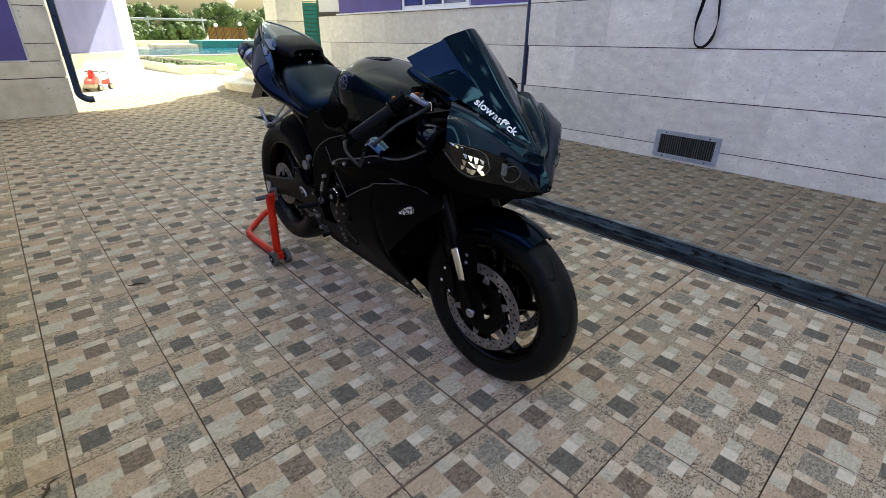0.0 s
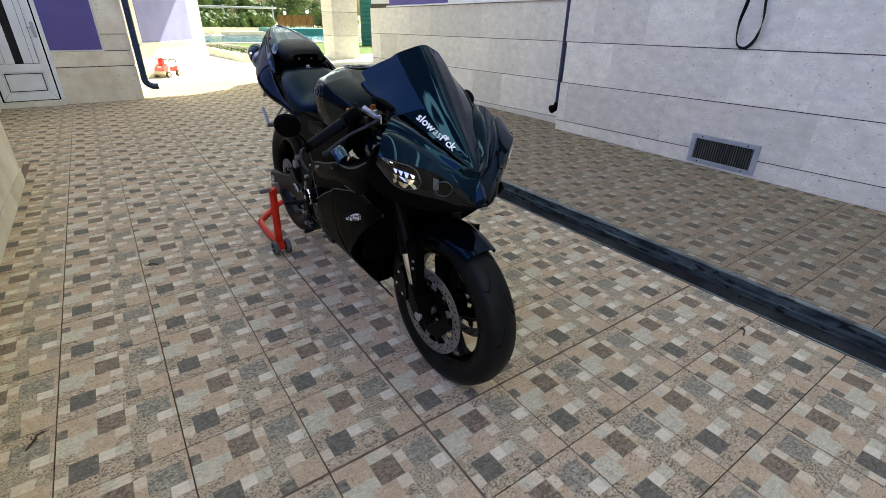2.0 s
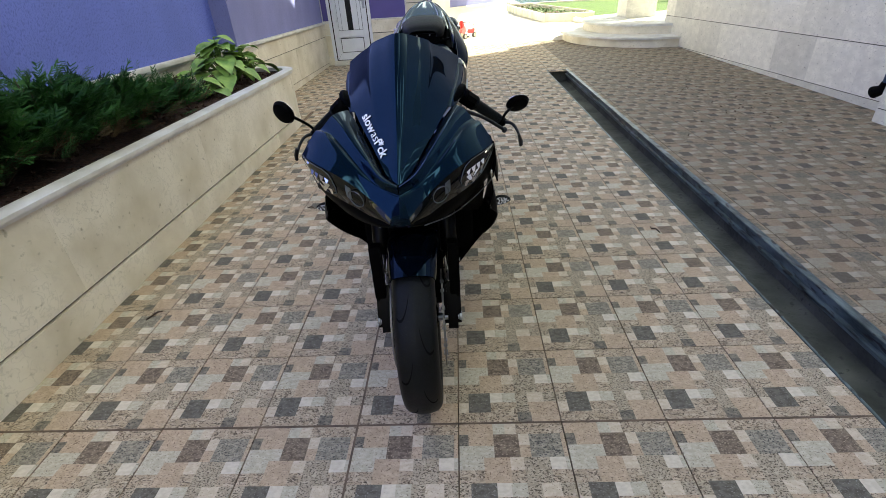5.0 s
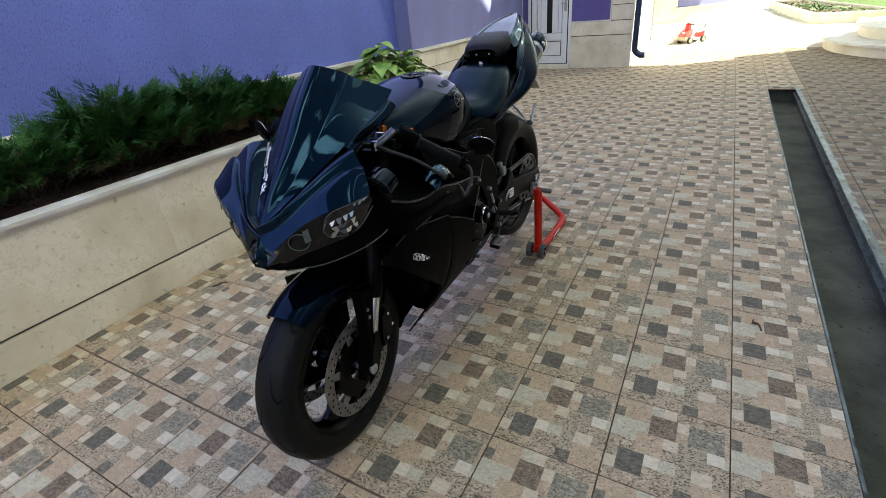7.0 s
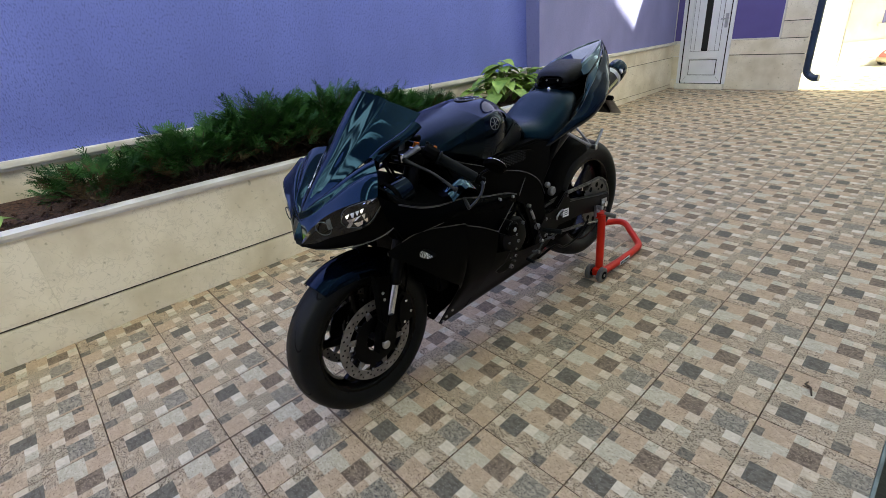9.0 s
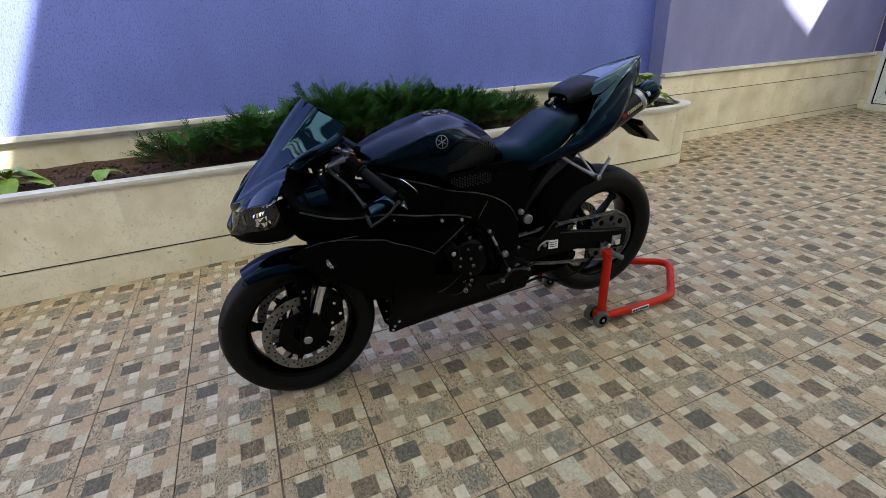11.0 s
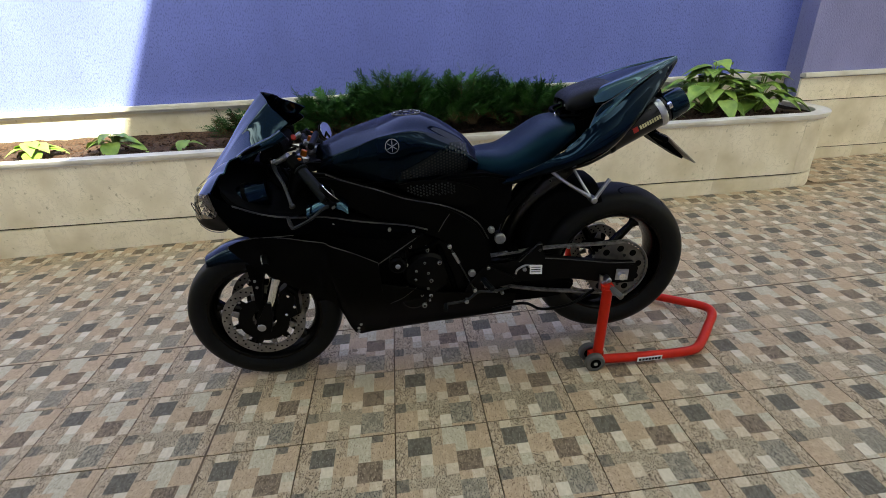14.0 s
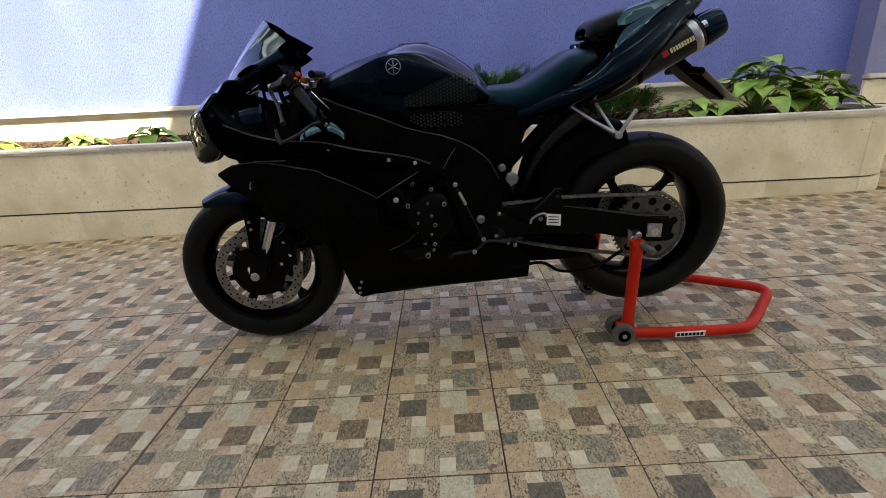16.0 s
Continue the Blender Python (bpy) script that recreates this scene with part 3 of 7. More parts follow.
part("core", box(-0.283, 0.283, -0.283, 0.283, 0, 2.3), "groove", column)

# west: purple wall over a stone base with a white ledge
# top is out of view; both walls are raised to hold back western sky
wall_west = wall("wall_west", prism(-2.5, -2.08, -7, 4.14, -0.2, 6.5), "purple", "purple rough-rendered wall above the planter")
part("stone_base", prism(-2.09, -2.066, -7, 4.14, 0.3, 0.79), "planter_stone", wall_west)
part("ledge", prism(-2.09, -2.015, -7, 4.155, 0.79, 0.826, 0.006), "cap", wall_west, "white ledge under the purple render")
part("ledge_lip", prism(-2.09, -2.035, -7, 4.15, 0.772, 0.789, 0.003), "cap", wall_west)
wall_north_west = wall("wall_west_far", prism(-2.5, -1.90, 4.14, 7.7, -0.2, 6.5), "lilac", "lilac rendered wall above a pale stone base")
part("joint_backing", prism(-1.905, -1.888, 4.146, 7.66, 0.0, 0.78), "groove", wall_north_west, smooth=False)
clad(wall_north_west, -1.88, 4.14, 7.66, [(-0.1, 0.185), (0.185, 0.60), (0.60, 0.785)], 0.9, (0.25, 0.0, 0.5), material="planter_stone", thick=-0.02)
part("ledge", prism(-1.91, -1.845, 4.135, 7.66, 0.79, 0.826, 0.006), "cap", wall_north_west, "white ledge under the render")

# planter
planter = thing("planter", (0, 0, 0), "long limestone planter with a white cap along the purple wall", "planter")


def planter_path(off, y_end=4.06, r=0.32):
    x = -1.28 + off
    cx, cy = x - r - off, y_end - r
    return [(x, cy)] + [(cx + (r + off) * math.cos(a), cy + (r + off) * math.sin(a)) for a in [math.pi / 2 * k / 8 for k in range(1, 9)]] + [(-1.9, y_end + off)]


def ribbon(bm, outer, inner, z0, z1):
    rows = []
    for (xo, yo), (xi, yi) in zip(outer, inner):
        rows.append([bm.verts.new((xo, yo, z0)), bm.verts.new((xo, yo, z1)), bm.verts.new((xi, yi, z1)), bm.verts.new((xi, yi, z0))])
    for a, b in zip(rows, rows[1:]):
        for k in range(4):
            bm.faces.new((a[k], a[(k + 1) % 4], b[(k + 1) % 4], b[k]))
    bm.faces.new(rows[0])
    bm.faces.new(rows[-1])


for z0, z1, off in ((-0.12, 0.164, 0.004), (0.177, 0.583, 0.0)):
    bm = bmesh.new()
    ribbon(bm, planter_path(off), planter_path(-0.05), z0, z1)
    part("corner_panel", sheared(bm), "planter_stone", planter)
bm = bmesh.new()
ribbon(bm, [(-1.299, -7)] + planter_path(-0.019), [(-1.36, -7)] + planter_path(-0.08), -0.05, 0.582)
part("core", sheared(bm), "groove", planter)
bm = bmesh.new()
ribbon(bm, [(-1.255, -7)] + planter_path(0.025), [(-1.352, -7)] + planter_path(-0.072), 0.600, 0.618)
ribbon(bm, [(-1.265, -7)] + planter_path(0.015), [(-1.350, -7)] + planter_path(-0.070), 0.584, 0.599)
part("cap", sheared(bm), "cap", planter, "white stone cap of the planter")
y = -6.9
while y < 3.73:
    b = min(y + 1.25, 3.738)
    PANELS.append((planter, -1.28, y + 0.0003, b - 0.0003, 0.177, 0.583, "planter_stone", "front_panel", -0.02))
    y += 1.25
y = -6.5
while y < 3.73:
    b = min(y + 0.8, 3.738)
    PANELS.append((planter, -1.276, y + 0.0003, b - 0.0003, -0.12, 0.164, "planter_stone", "plinth_panel", -0.02))
    y += 0.8
bm = bmesh.new()
n, mrow = 150, 9
rows = []
for i in range(n + 1):
    y = -6.9 + 10.85 * i / n
    rows.append([bm.verts.new((-2.08 + 0.735 * k / mrow, y, 0.575 - SLOPE * y + 0.012 * noise.noise((y * 9, k * 0.9, 0)) + 0.02 * noise.noise((y * 2, k * 0.4, 3)) + (0.03 if k < 2 else 0))) for k in range(mrow + 1)])
for a, b in zip(rows, rows[1:]):
    for k in range(mrow):
        bm.faces.new((a[k], a[k + 1], b[k + 1], b[k]))
part("soil", bm, "soil", planter, "dark bark soil")
bm = bmesh.new()
rnd = random.Random(5)
for k in range(900):
    y = rnd.uniform(-4.5, 3.8)
    x = rnd.uniform(-2.05, -1.42)
    c = Vector((x, y, 0.590 - SLOPE * y + rnd.uniform(-0.006, 0.012)))
    m = Matrix.Translation(c) @ Euler((rnd.uniform(-0.6, 0.6), rnd.uniform(-0.6, 0.6), rnd.uniform(0, 6))).to_matrix().to_4x4() @ Matrix.Diagonal((rnd.uniform(0.012, 0.03), rnd.uniform(0.008, 0.016), 0.008, 1))
    bmesh.ops.create_cube(bm, size=1, matrix=m)
chips = part("bark_mulch", bm, "soil", planter, smooth=False)
chips["kind"] = "stuff"

# north: house wall with the white door
wall_house = wall("wall_house", box(-2.5, -0.14, 7.672, 12.0, -0.05, 3.25), "plaster", "house wall with white door and purple panels")
part("joint_backing", box(-1.10, -0.142, 7.656, 7.672, 0.0, 0.685), "groove", wall_house, smooth=False)
part("joint_backing", box(-0.45, -0.142, 7.656, 7.672, 0.686, 3.2), "groove", wall_house, smooth=False)
for z0, z1, x0, x1 in ((0.0, 0.475, -1.11, -0.12), (0.487, 0.68, -1.11, -0.12), (0.69, 0.895, -0.45, -0.12), (0.905, 1.33, -0.45, -0.12), (1.34, 1.77, -0.45, -0.12), (1.78, 2.2, -0.45, -0.12), (0.0, 0.12, -1.9, -1.76), (0.13, 0.47, -1.9, -1.76), (0.482, 0.66, -1.9, -1.76)):
    part("stone_panel", box(x0, x1, 7.65, 7.671, z0, z1), "planter_stone", wall_house, smooth=False)
for x0, x1 in ((-1.09, -0.475), (-1.88, -1.76)):
    part("purple_panel", box(x0, x1, 7.658, 7.671, 0.70, 3.2), "violet", wall_house, smooth=False)
part("panel_trim", box(-1.10, -0.455, 7.645, 7.67, 0.682, 0.70, 0.003), "cap", wall_house)
part("panel_trim", box(-0.475, -0.455, 7.647, 7.67, 0.702, 3.2, 0.003), "cap", wall_house)
# out-of-view slab added to bound the sun patch on the west wall
part("eave", box(-2.5, 0.45, 7.62, 12.3, 3.26, 3.42), "plaster", wall_house)
door_1 = wall("door_1", box(-1.74, -1.11, 7.66, 7.69, 0.06, 2.15, 0.004), "pvc", "closed white plastic door with a narrow dark pane")
door_1["category"] = "door"
part("threshold", box(-1.78, -1.07, 7.57, 7.66, 0.0, 0.07, 0.006), "stone", door_1)
for x0, x1, z0, z1 in ((-1.72, -1.645, 0.08, 2.1), (-1.205, -1.13, 0.08, 2.1), (-1.645, -1.205, 0.08, 0.18), (-1.645, -1.205, 0.44, 0.54), (-1.645, -1.205, 2.0, 2.1)):
    part("door_frame", box(x0, x1, 7.642, 7.662, z0, z1, 0.006), "pvc", door_1)
part("door_panel", box(-1.62, -1.23, 7.65, 7.661, 0.20, 0.42, 0.005), "pvc", door_1)
for x0, x1 in ((-1.628, -1.572), (-1.568, -1.470), (-1.380, -1.282), (-1.278, -1.222)):
    part("door_board", box(x0, x1, 7.65, 7.661, 0.548, 1.992, 0.003), "pvc", door_1)
for x0, x1, z0, z1 in ((-1.624, -1.226, 0.196, 0.424), (-1.632, -1.218, 0.544, 1.996)):
    part("gasket", box(x0, x1, 7.6535, 7.661, z0, z1), "groove_r", door_1)
for x0, x1 in ((-1.785, -1.738), (-1.112, -1.065)):
    part("door_jamb", box(x0, x1, 7.636, 7.672, 0.07, 2.16, 0.005), "pvc", door_1)
for x0, x1, z0, z1 in ((-1.738, -1.720, 0.07, 2.15), (-1.130, -1.112, 0.07, 2.15), (-1.720, -1.130, 0.07, 0.084)):
    part("door_gap", box(x0, x1, 7.652, 7.664, z0, z1), "groove_r", door_1)
for x, z, q in ((-1.645, 0.18, 1), (-1.205, 0.18, -1)):
    part("weld_seam", rod((x, 7.6415, z), (x - q * 0.07, 7.6415, z - 0.095), 0.0015, 6), "groove_r", door_1)
part("door_pane", box(-1.465, -1.385, 7.648, 7.661, 0.55, 1.99), "blackfill", door_1)
part("door_handle", tube([(-1.165, 7.64, 0.98), (-1.165, 7.60, 0.98), (-1.23, 7.595, 0.98)], 0.009, 10), "alloy", door_1)
part("lock_plate", box(-1.185, -1.145, 7.632, 7.645, 0.86, 1.05, 0.004), "alloy", door_1)

downpipe = thing("downpipe", (-0.03, 7.585, 0.19), "dark blue rain downpipe on the house corner", "pipe")
part("tube", rod((-0.03, 0, 0.1), (-0.03, 0, 3.0), 0.043, 18), "pipe_blue", downpipe)
part("elbow", tube([(-0.03, 0, 0.16), (-0.02, 0, 0.06), (0.06, -0.02, 0.0), (0.13, -0.03, 0.0)], 0.045, 16, 5), "pipe_blue", downpipe)
for z in (0.55, 2.2):
    part("bracket", rod((-0.03, 0, z), (-0.03, 0, z + 0.03), 0.049, 18), "pipe_blue", downpipe)

side = wall("wall_house_side", box(-2.5, -0.13, 11.9, 12.6, -0.05, 3.25), "plaster", "plain pale house wall in the court")


def angled(x0, x1, y0, y1, z0, z1, bevel=0.0):
    """A block of the slanting bay: x along the wall, y outwards behind its face."""
    bm = box(x0, x1, y0, y1, z0, z1, bevel)
    bmesh.ops.transform(bm, matrix=Matrix.Translation((-0.13, 10.0, 0)) @ Matrix.Rotation(math.atan2(1.9, 1.75), 4, "Z"), verts=bm.verts)
    return bm


wall_house_far = wall("wall_house_far", angled(0.0, 2.58, 0.0, 1.2, -0.05, 3.3), "plaster", "sunlit slanting house wall with a lilac panel")
part("lilac_panel", angled(0.55, 2.12, -0.012, 0.002, 0.645, 3.1), "lilac", wall_house_far, smooth=False)
part("panel_sill", angled(0.48, 2.2, -0.04, 0.0, 0.61, 0.643, 0.004), "cap", wall_house_far)
part("plinth", angled(-0.02, 2.6, -0.025, 0.0, 0.0, 0.12, 0.004), "stone", wall_house_far)
part("plinth", angled(0.0, 2.6, -0.02, 0.0, 0.128, 0.40, 0.004), "plaster", wall_house_far)
# slab added out of view, run past the wall end to shade the panel
part("eave", angled(-0.3, 3.75, -0.95, 1.2, 3.31, 3.45), "plaster", wall_house_far)
# added out of view; its height blocks low sky light from the south
wall("wall_gate", box(-2.5, 4.2, -7.3, -7.05, -0.05, 4.6), "plaster", "plain unseen wall added to close the end of the drive")


# ---- motorcycle: x to its left, y backwards from the front axle, z up ----
bike = thing("motorcycle", (0.215, 0.18, 0), "black sports motorcycle with full fairing on a red paddock stand", "motorcycle")
STEER = radians(3.2)


def st(p):
    v, s, z = p
    return (v * math.cos(STEER) - (s - 0.08) * math.sin(STEER), 0.08 + v * math.sin(STEER) + (s - 0.08) * math.cos(STEER), z)


def steered(bm):
    for w in bm.verts:
        w.co = st(w.co)
    return bm


def flip(bm):
    for w in bm.verts:
        w.co.x = -w.co.x
    bmesh.ops.reverse_faces(bm, faces=bm.faces)
    return bm


def both(name, make, material, parent, label=""):
    a = part(name, make(), material, parent, label)
    return a, part(name, flip(make()), material, parent, label)


def tyre_profile(r, w, rim):
    pts = [(w * 0.40, rim), (w * 0.47, rim + 0.018), (w * 0.5, rim + (r - rim) * 0.42), (w * 0.475, rim + (r - rim) * 0.66), (w * 0.38, rim + (r - rim) * 0.86), (w * 0.2, r - 0.004), (0, r)]
    pts = pts + [(-a, b) for a, b in reversed(pts[:-1])]
    return [(p.x, p.y) for p in smooth_path([(a, b, 0) for a, b in pts], 3)]


def wheel(name, centre, r, w, rim_w, discs, steer):
    fix = steered if steer else (lambda b: b)
    c = Vector(centre)
    rim_r = 0.222
    bm = bmesh.new()
    h = rim_w / 2
    lathe_into(bm, [(-h, rim_r), (-h, rim_r - 0.012), (-h * 0.8, rim_r - 0.022), (-h * 0.3, rim_r - 0.034), (h * 0.3, rim_r - 0.034), (h * 0.8, rim_r - 0.022), (h, rim_r - 0.012), (h, rim_r)], c, 56)
    lathe_into(bm, [(-0.06, 0.03), (-0.055, 0.042), (0.055, 0.042), (0.06, 0.03)], c, 24)
    whl = part(name, fix(bm), "rim", bike, "black five-spoke alloy wheel")
    for k in range(5):
        a0 = 2 * math.pi * k / 5 + (0.4 if steer else 0.9)
        d = Vector((0, math.cos(a0), math.sin(a0)))
        t = Vector((0, -math.sin(a0), math.cos(a0)))
        pts = [c + d * 0.03, c + d * 0.1 + t * 0.006, c + d * 0.165, c + d * (rim_r - 0.03) - t * 0.006]
        wide, deep = (0.024, 0.016, 0.013, 0.024), (0.024, 0.018, 0.014, 0.020)
        bm = bmesh.new()
        rings = [[bm.verts.new(q + t * ww * e + Vector((f * dd, 0, 0))) for e, f in ((-1, -0.5), (-0.5, -1), (0.5, -1), (1, -0.5), (1, 0.5), (0.5, 1), (-0.5, 1), (-1, 0.5))] for q, ww, dd in zip(pts, wide, deep)]
        for r0, r1 in zip(rings, rings[1:]):
            for i in range(8):
                bm.faces.new((r0[i], r0[(i + 1) % 8], r1[(i + 1) % 8], r1[i]))
        part("spoke", fix(bm), "rim", whl)
    tyre = part("tyre", fix(lathe(tyre_profile(r, w, rim_r - 0.004), c, 72)), "tyre", whl, "worn black rubber tyre")
    prof = [(o, q + 0.0008) for o, q in tyre_profile(r, w, rim_r - 0.004)]
    # tread grooves, laid over the crown
    import_r = [(o, q) for o, q in prof]
    os_ = [p[0] for p in import_r]
    for k in range(10):
        bm = bmesh.new()
        for sgn in (1, -1):
            row = []
            for q in range(12):
                u = q / 11
                o = sgn * w * (0.10 + 0.33 * u ** 1.3)
                rr = float(np.interp(-o, [-x for x in os_], [x[1] for x in import_r]))
                a = 2 * math.pi * (k + (0.5 if sgn < 0 else 0)) / 10 + 0.05 + 0.5 * u - 0.32 * u * u * u
                wd = 0.006 * (1 - 0.5 * u) / rr
                row.append([bm.verts.new(c + Vector((o, rr * math.cos(a + e), rr * math.sin(a + e)))) for e in (-wd, wd)])
            for a, b in zip(row, row[1:]):
                bm.faces.new((a[0], a[1], b[1], b[0]))
        part("tread_groove", fix(bm), "groove_r", tyre)
    for off, dr, di in discs:
        bm = lathe([(off - 0.0025, dr), (off + 0.0025, dr), (off + 0.0025, di), (off - 0.0025, di)], c, 64)
        disc = part("brake_disc", fix(bm), "disc", whl, "drilled steel brake disc")
        bm = bmesh.new()
        for k in range(54):
            a = 2 * math.pi * k / 54
            q = di + (dr - di) * (0.25 + 0.25 * (k % 3))
            for sgn in (-1, 1):
                x = off + sgn * 0.0031
                vs = [bm.verts.new(c + Vector((x, q * math.cos(a) + 0.0042 * math.cos(e), q * math.sin(a) + 0.0042 * math.sin(e)))) for e in [math.pi * i / 3 for i in range(6)]]
                bm.faces.new(vs)
        part("drill_pattern", fix(bm), "groove_r", disc)
        bm = lathe([(off - 0.003, di - 0.024), (off + 0.003, di - 0.024), (off + 0.003, 0.045), (off - 0.003, 0.045)], c, 40)
        part("disc_carrier", fix(bm), "engine", disc, "black drilled disc carrier")
        n_tab = 12 if dr > 0.12 else 6
        for k in range(n_tab):
            a = 2 * math.pi * (k + 0.3) / n_tab
            d, t = Vector((0, math.cos(a), math.sin(a))), Vector((0, -math.sin(a), math.cos(a)))
            tip = c + Vector((off, 0, 0)) + d * (di - 0.003)
            bm = bmesh.new()
            vs = [bm.verts.new(c + Vector((off + f * 0.003, 0, 0)) + d * q + t * e * w) for q, w in ((di - 0.028, 0.013), (di + 0.004, 0.0065)) for e in (-1, 1) for f in (-1, 1)]
            for f in ((0, 1, 3, 2), (4, 6, 7, 5), (0, 4, 5, 1), (2, 3, 7, 6), (0, 2, 6, 4), (1, 5, 7, 3)):
                bm.faces.new([vs[i] for i in f])
            part("carrier_arm", fix(bm), "disc" if k % 2 else "engine", disc)
            part("bobbin", fix(rod(tip - Vector((0.006, 0, 0)), tip + Vector((0.006, 0, 0)), 0.0055, 10, 0.001)), "bolt", disc)
    return whl


FW, RW = (0, 0.0, 0.300), (0, 1.405, 0.392)
front = wheel("front_wheel", FW, 0.300, 0.120, 0.098, [(0.078, 0.157, 0.122), (-0.078, 0.157, 0.122)], True)
rear = wheel("rear_wheel", RW, 0.314, 0.188, 0.150, [(-0.085, 0.108, 0.07)], False)
part("axle", steered(rod((-0.13, 0, 0.3), (0.13, 0, 0.3), 0.013, 16, 0.003)), "alloy", front)
part("axle", rod((-0.165, 1.405, 0.392), (0.165, 1.405, 0.392), 0.013, 16, 0.003), "alloy", rear)
bm = bmesh.new()
lathe_into(bm, [(0.118, 0.116), (0.124, 0.116), (0.124, 0.040), (0.118, 0.040)], RW, 56)
for k in range(45):
    a = 2 * math.pi * k / 45
    rod_into(bm, Vector(RW) + Vector((0.119, 0.115 * math.cos(a), 0.115 * math.sin(a))), Vector(RW) + Vector((0.123, 0.123 * math.cos(a), 0.123 * math.sin(a))), 0.004, 5)
sprocket = part("sprocket", bm, "sprocket", rear, "dark steel rear sprocket with round holes")
for k in range(10):
    a = 2 * math.pi * k / 10 + 0.2
    p = Vector(RW) + Vector((0.1235, 0.092 * math.cos(a), 0.092 * math.sin(a)))
    part("round_hole", rod(p, p + Vector((0.0012, 0, 0)), 0.0135, 16), "groove_r", sprocket)
    p = Vector(RW) + Vector((0.1235, 0.068 * math.cos(a + 0.31), 0.068 * math.sin(a + 0.31)))
    if k % 2:
        part("sprocket_bolt", rod(p, p + Vector((0.005, 0, 0)), 0.007, 6, 0.001), "lever", sprocket)

# chain
bm = bmesh.new()
path = [(0.121, 0.86, 0.505), (0.121, 1.12, 0.518), (0.121, 1.36, 0.512)]
path += [(0.121, 1.405 + 0.125 * math.sin(a), 0.392 + 0.125 * math.cos(a)) for a in [math.pi * k / 12 for k in range(1, 12)]]
path += [(0.121, 1.33, 0.296), (0.121, 1.1, 0.335), (0.121, 0.86, 0.395)]
run = smooth_path(path, 8)
walked, nxt = 0.0, 0.0
for a, b in zip(run, run[1:]):
    seg = (b - a).length
    while nxt <= walked + seg:
        c = a.lerp(b, (nxt - walked) / seg)
        d = (b - a).normalized()
        for x in (-0.007, 0.007):
            rod_into(bm, c - d * 0.008 + Vector((x, 0, 0)), c + d * 0.008 + Vector((x, 0, 0)), 0.005, 5)
        rod_into(bm, c - Vector((0.008, 0, 0)), c + Vector((0.008, 0, 0)), 0.004, 5)
        nxt += 0.0159
    walked += seg
part("chain", bm, "chain", bike, "oily drive chain")

# swingarm
arm = [(0.86, 0.425), (0.88, 0.505), (0.95, 0.505), (1.000, 0.492), (1.072, 0.559), (1.090, 0.558), (1.096, 0.498), (1.182, 0.484), (1.354, 0.450), (1.456, 0.441), (1.478, 0.412), (1.466, 0.352), (1.400, 0.352), (1.330, 0.380), (1.197, 0.402), (1.086, 0.414), (0.97, 0.405)]
swing = part("swingarm", slab(arm, 0.135, 0.170, 0.008), "engine", bike, "black braced swingarm")
part("swingarm_side", slab(arm, -0.170, -0.135, 0.008), "engine", swing)
part("cross_tube", box(-0.14, 0.14, 0.95, 1.03, 0.42, 0.52, 0.02), "engine", swing)
for x in (0.171, -0.176):
    part("axle_block", slab([(1.382, 0.376), (1.432, 0.371), (1.434, 0.418), (1.384, 0.423)], x, x + 0.006, 0.002), "alloy", swing)
    part("axle_nut", rod((x - 0.002, 1.405, 0.394), (x + 0.018, 1.405, 0.394), 0.016, 6), "chrome", swing)
    part("bobbin", rod((x - 0.002, 1.335, 0.375), (x + 0.022, 1.335, 0.375), 0.012, 12, 0.003), "alloy", swing)
part("warning_label", slab([(1.043, 0.438), (1.090, 0.433), (1.091, 0.472), (1.044, 0.478)], 0.1695, 0.1712), "white", swing, "small white label")
for k in range(3):
    part("text_bar", slab([(1.049, 0.446 + k * 0.010), (1.084, 0.442 + k * 0.010), (1.084, 0.445 + k * 0.010), (1.049, 0.449 + k * 0.010)], 0.1712, 0.1716), "groove_r", swing)

# rear hugger
rows = []
for deg, q in ((176, 0.355), (168, 0.385), (160, 0.410), (150, 0.430), (140, 0.441), (130, 0.438), (120, 0.422), (112, 0.398), (105, 0.374)):
    a = radians(deg)
    rows.append([(v, 1.405 + (q - dv) * math.cos(a), 0.392 + (q - dv) * math.sin(a)) for v, dv in ((-0.108, min(0.11, q - 0.30)), (-0.100, 0.03), (-0.06, 0.004), (0, 0), (0.06, 0.004), (0.100, 0.03), (0.108, min(0.11, q - 0.30)))])
part("rear_hugger", sheet(rows, 0.004, 3), "plastic", bike, "black rear mudguard over the tyre")

# pale tubes stand for the light on the arm's upper edges
edge_pts = [(1.100, 0.500), (1.182, 0.487), (1.354, 0.453), (1.456, 0.444)]
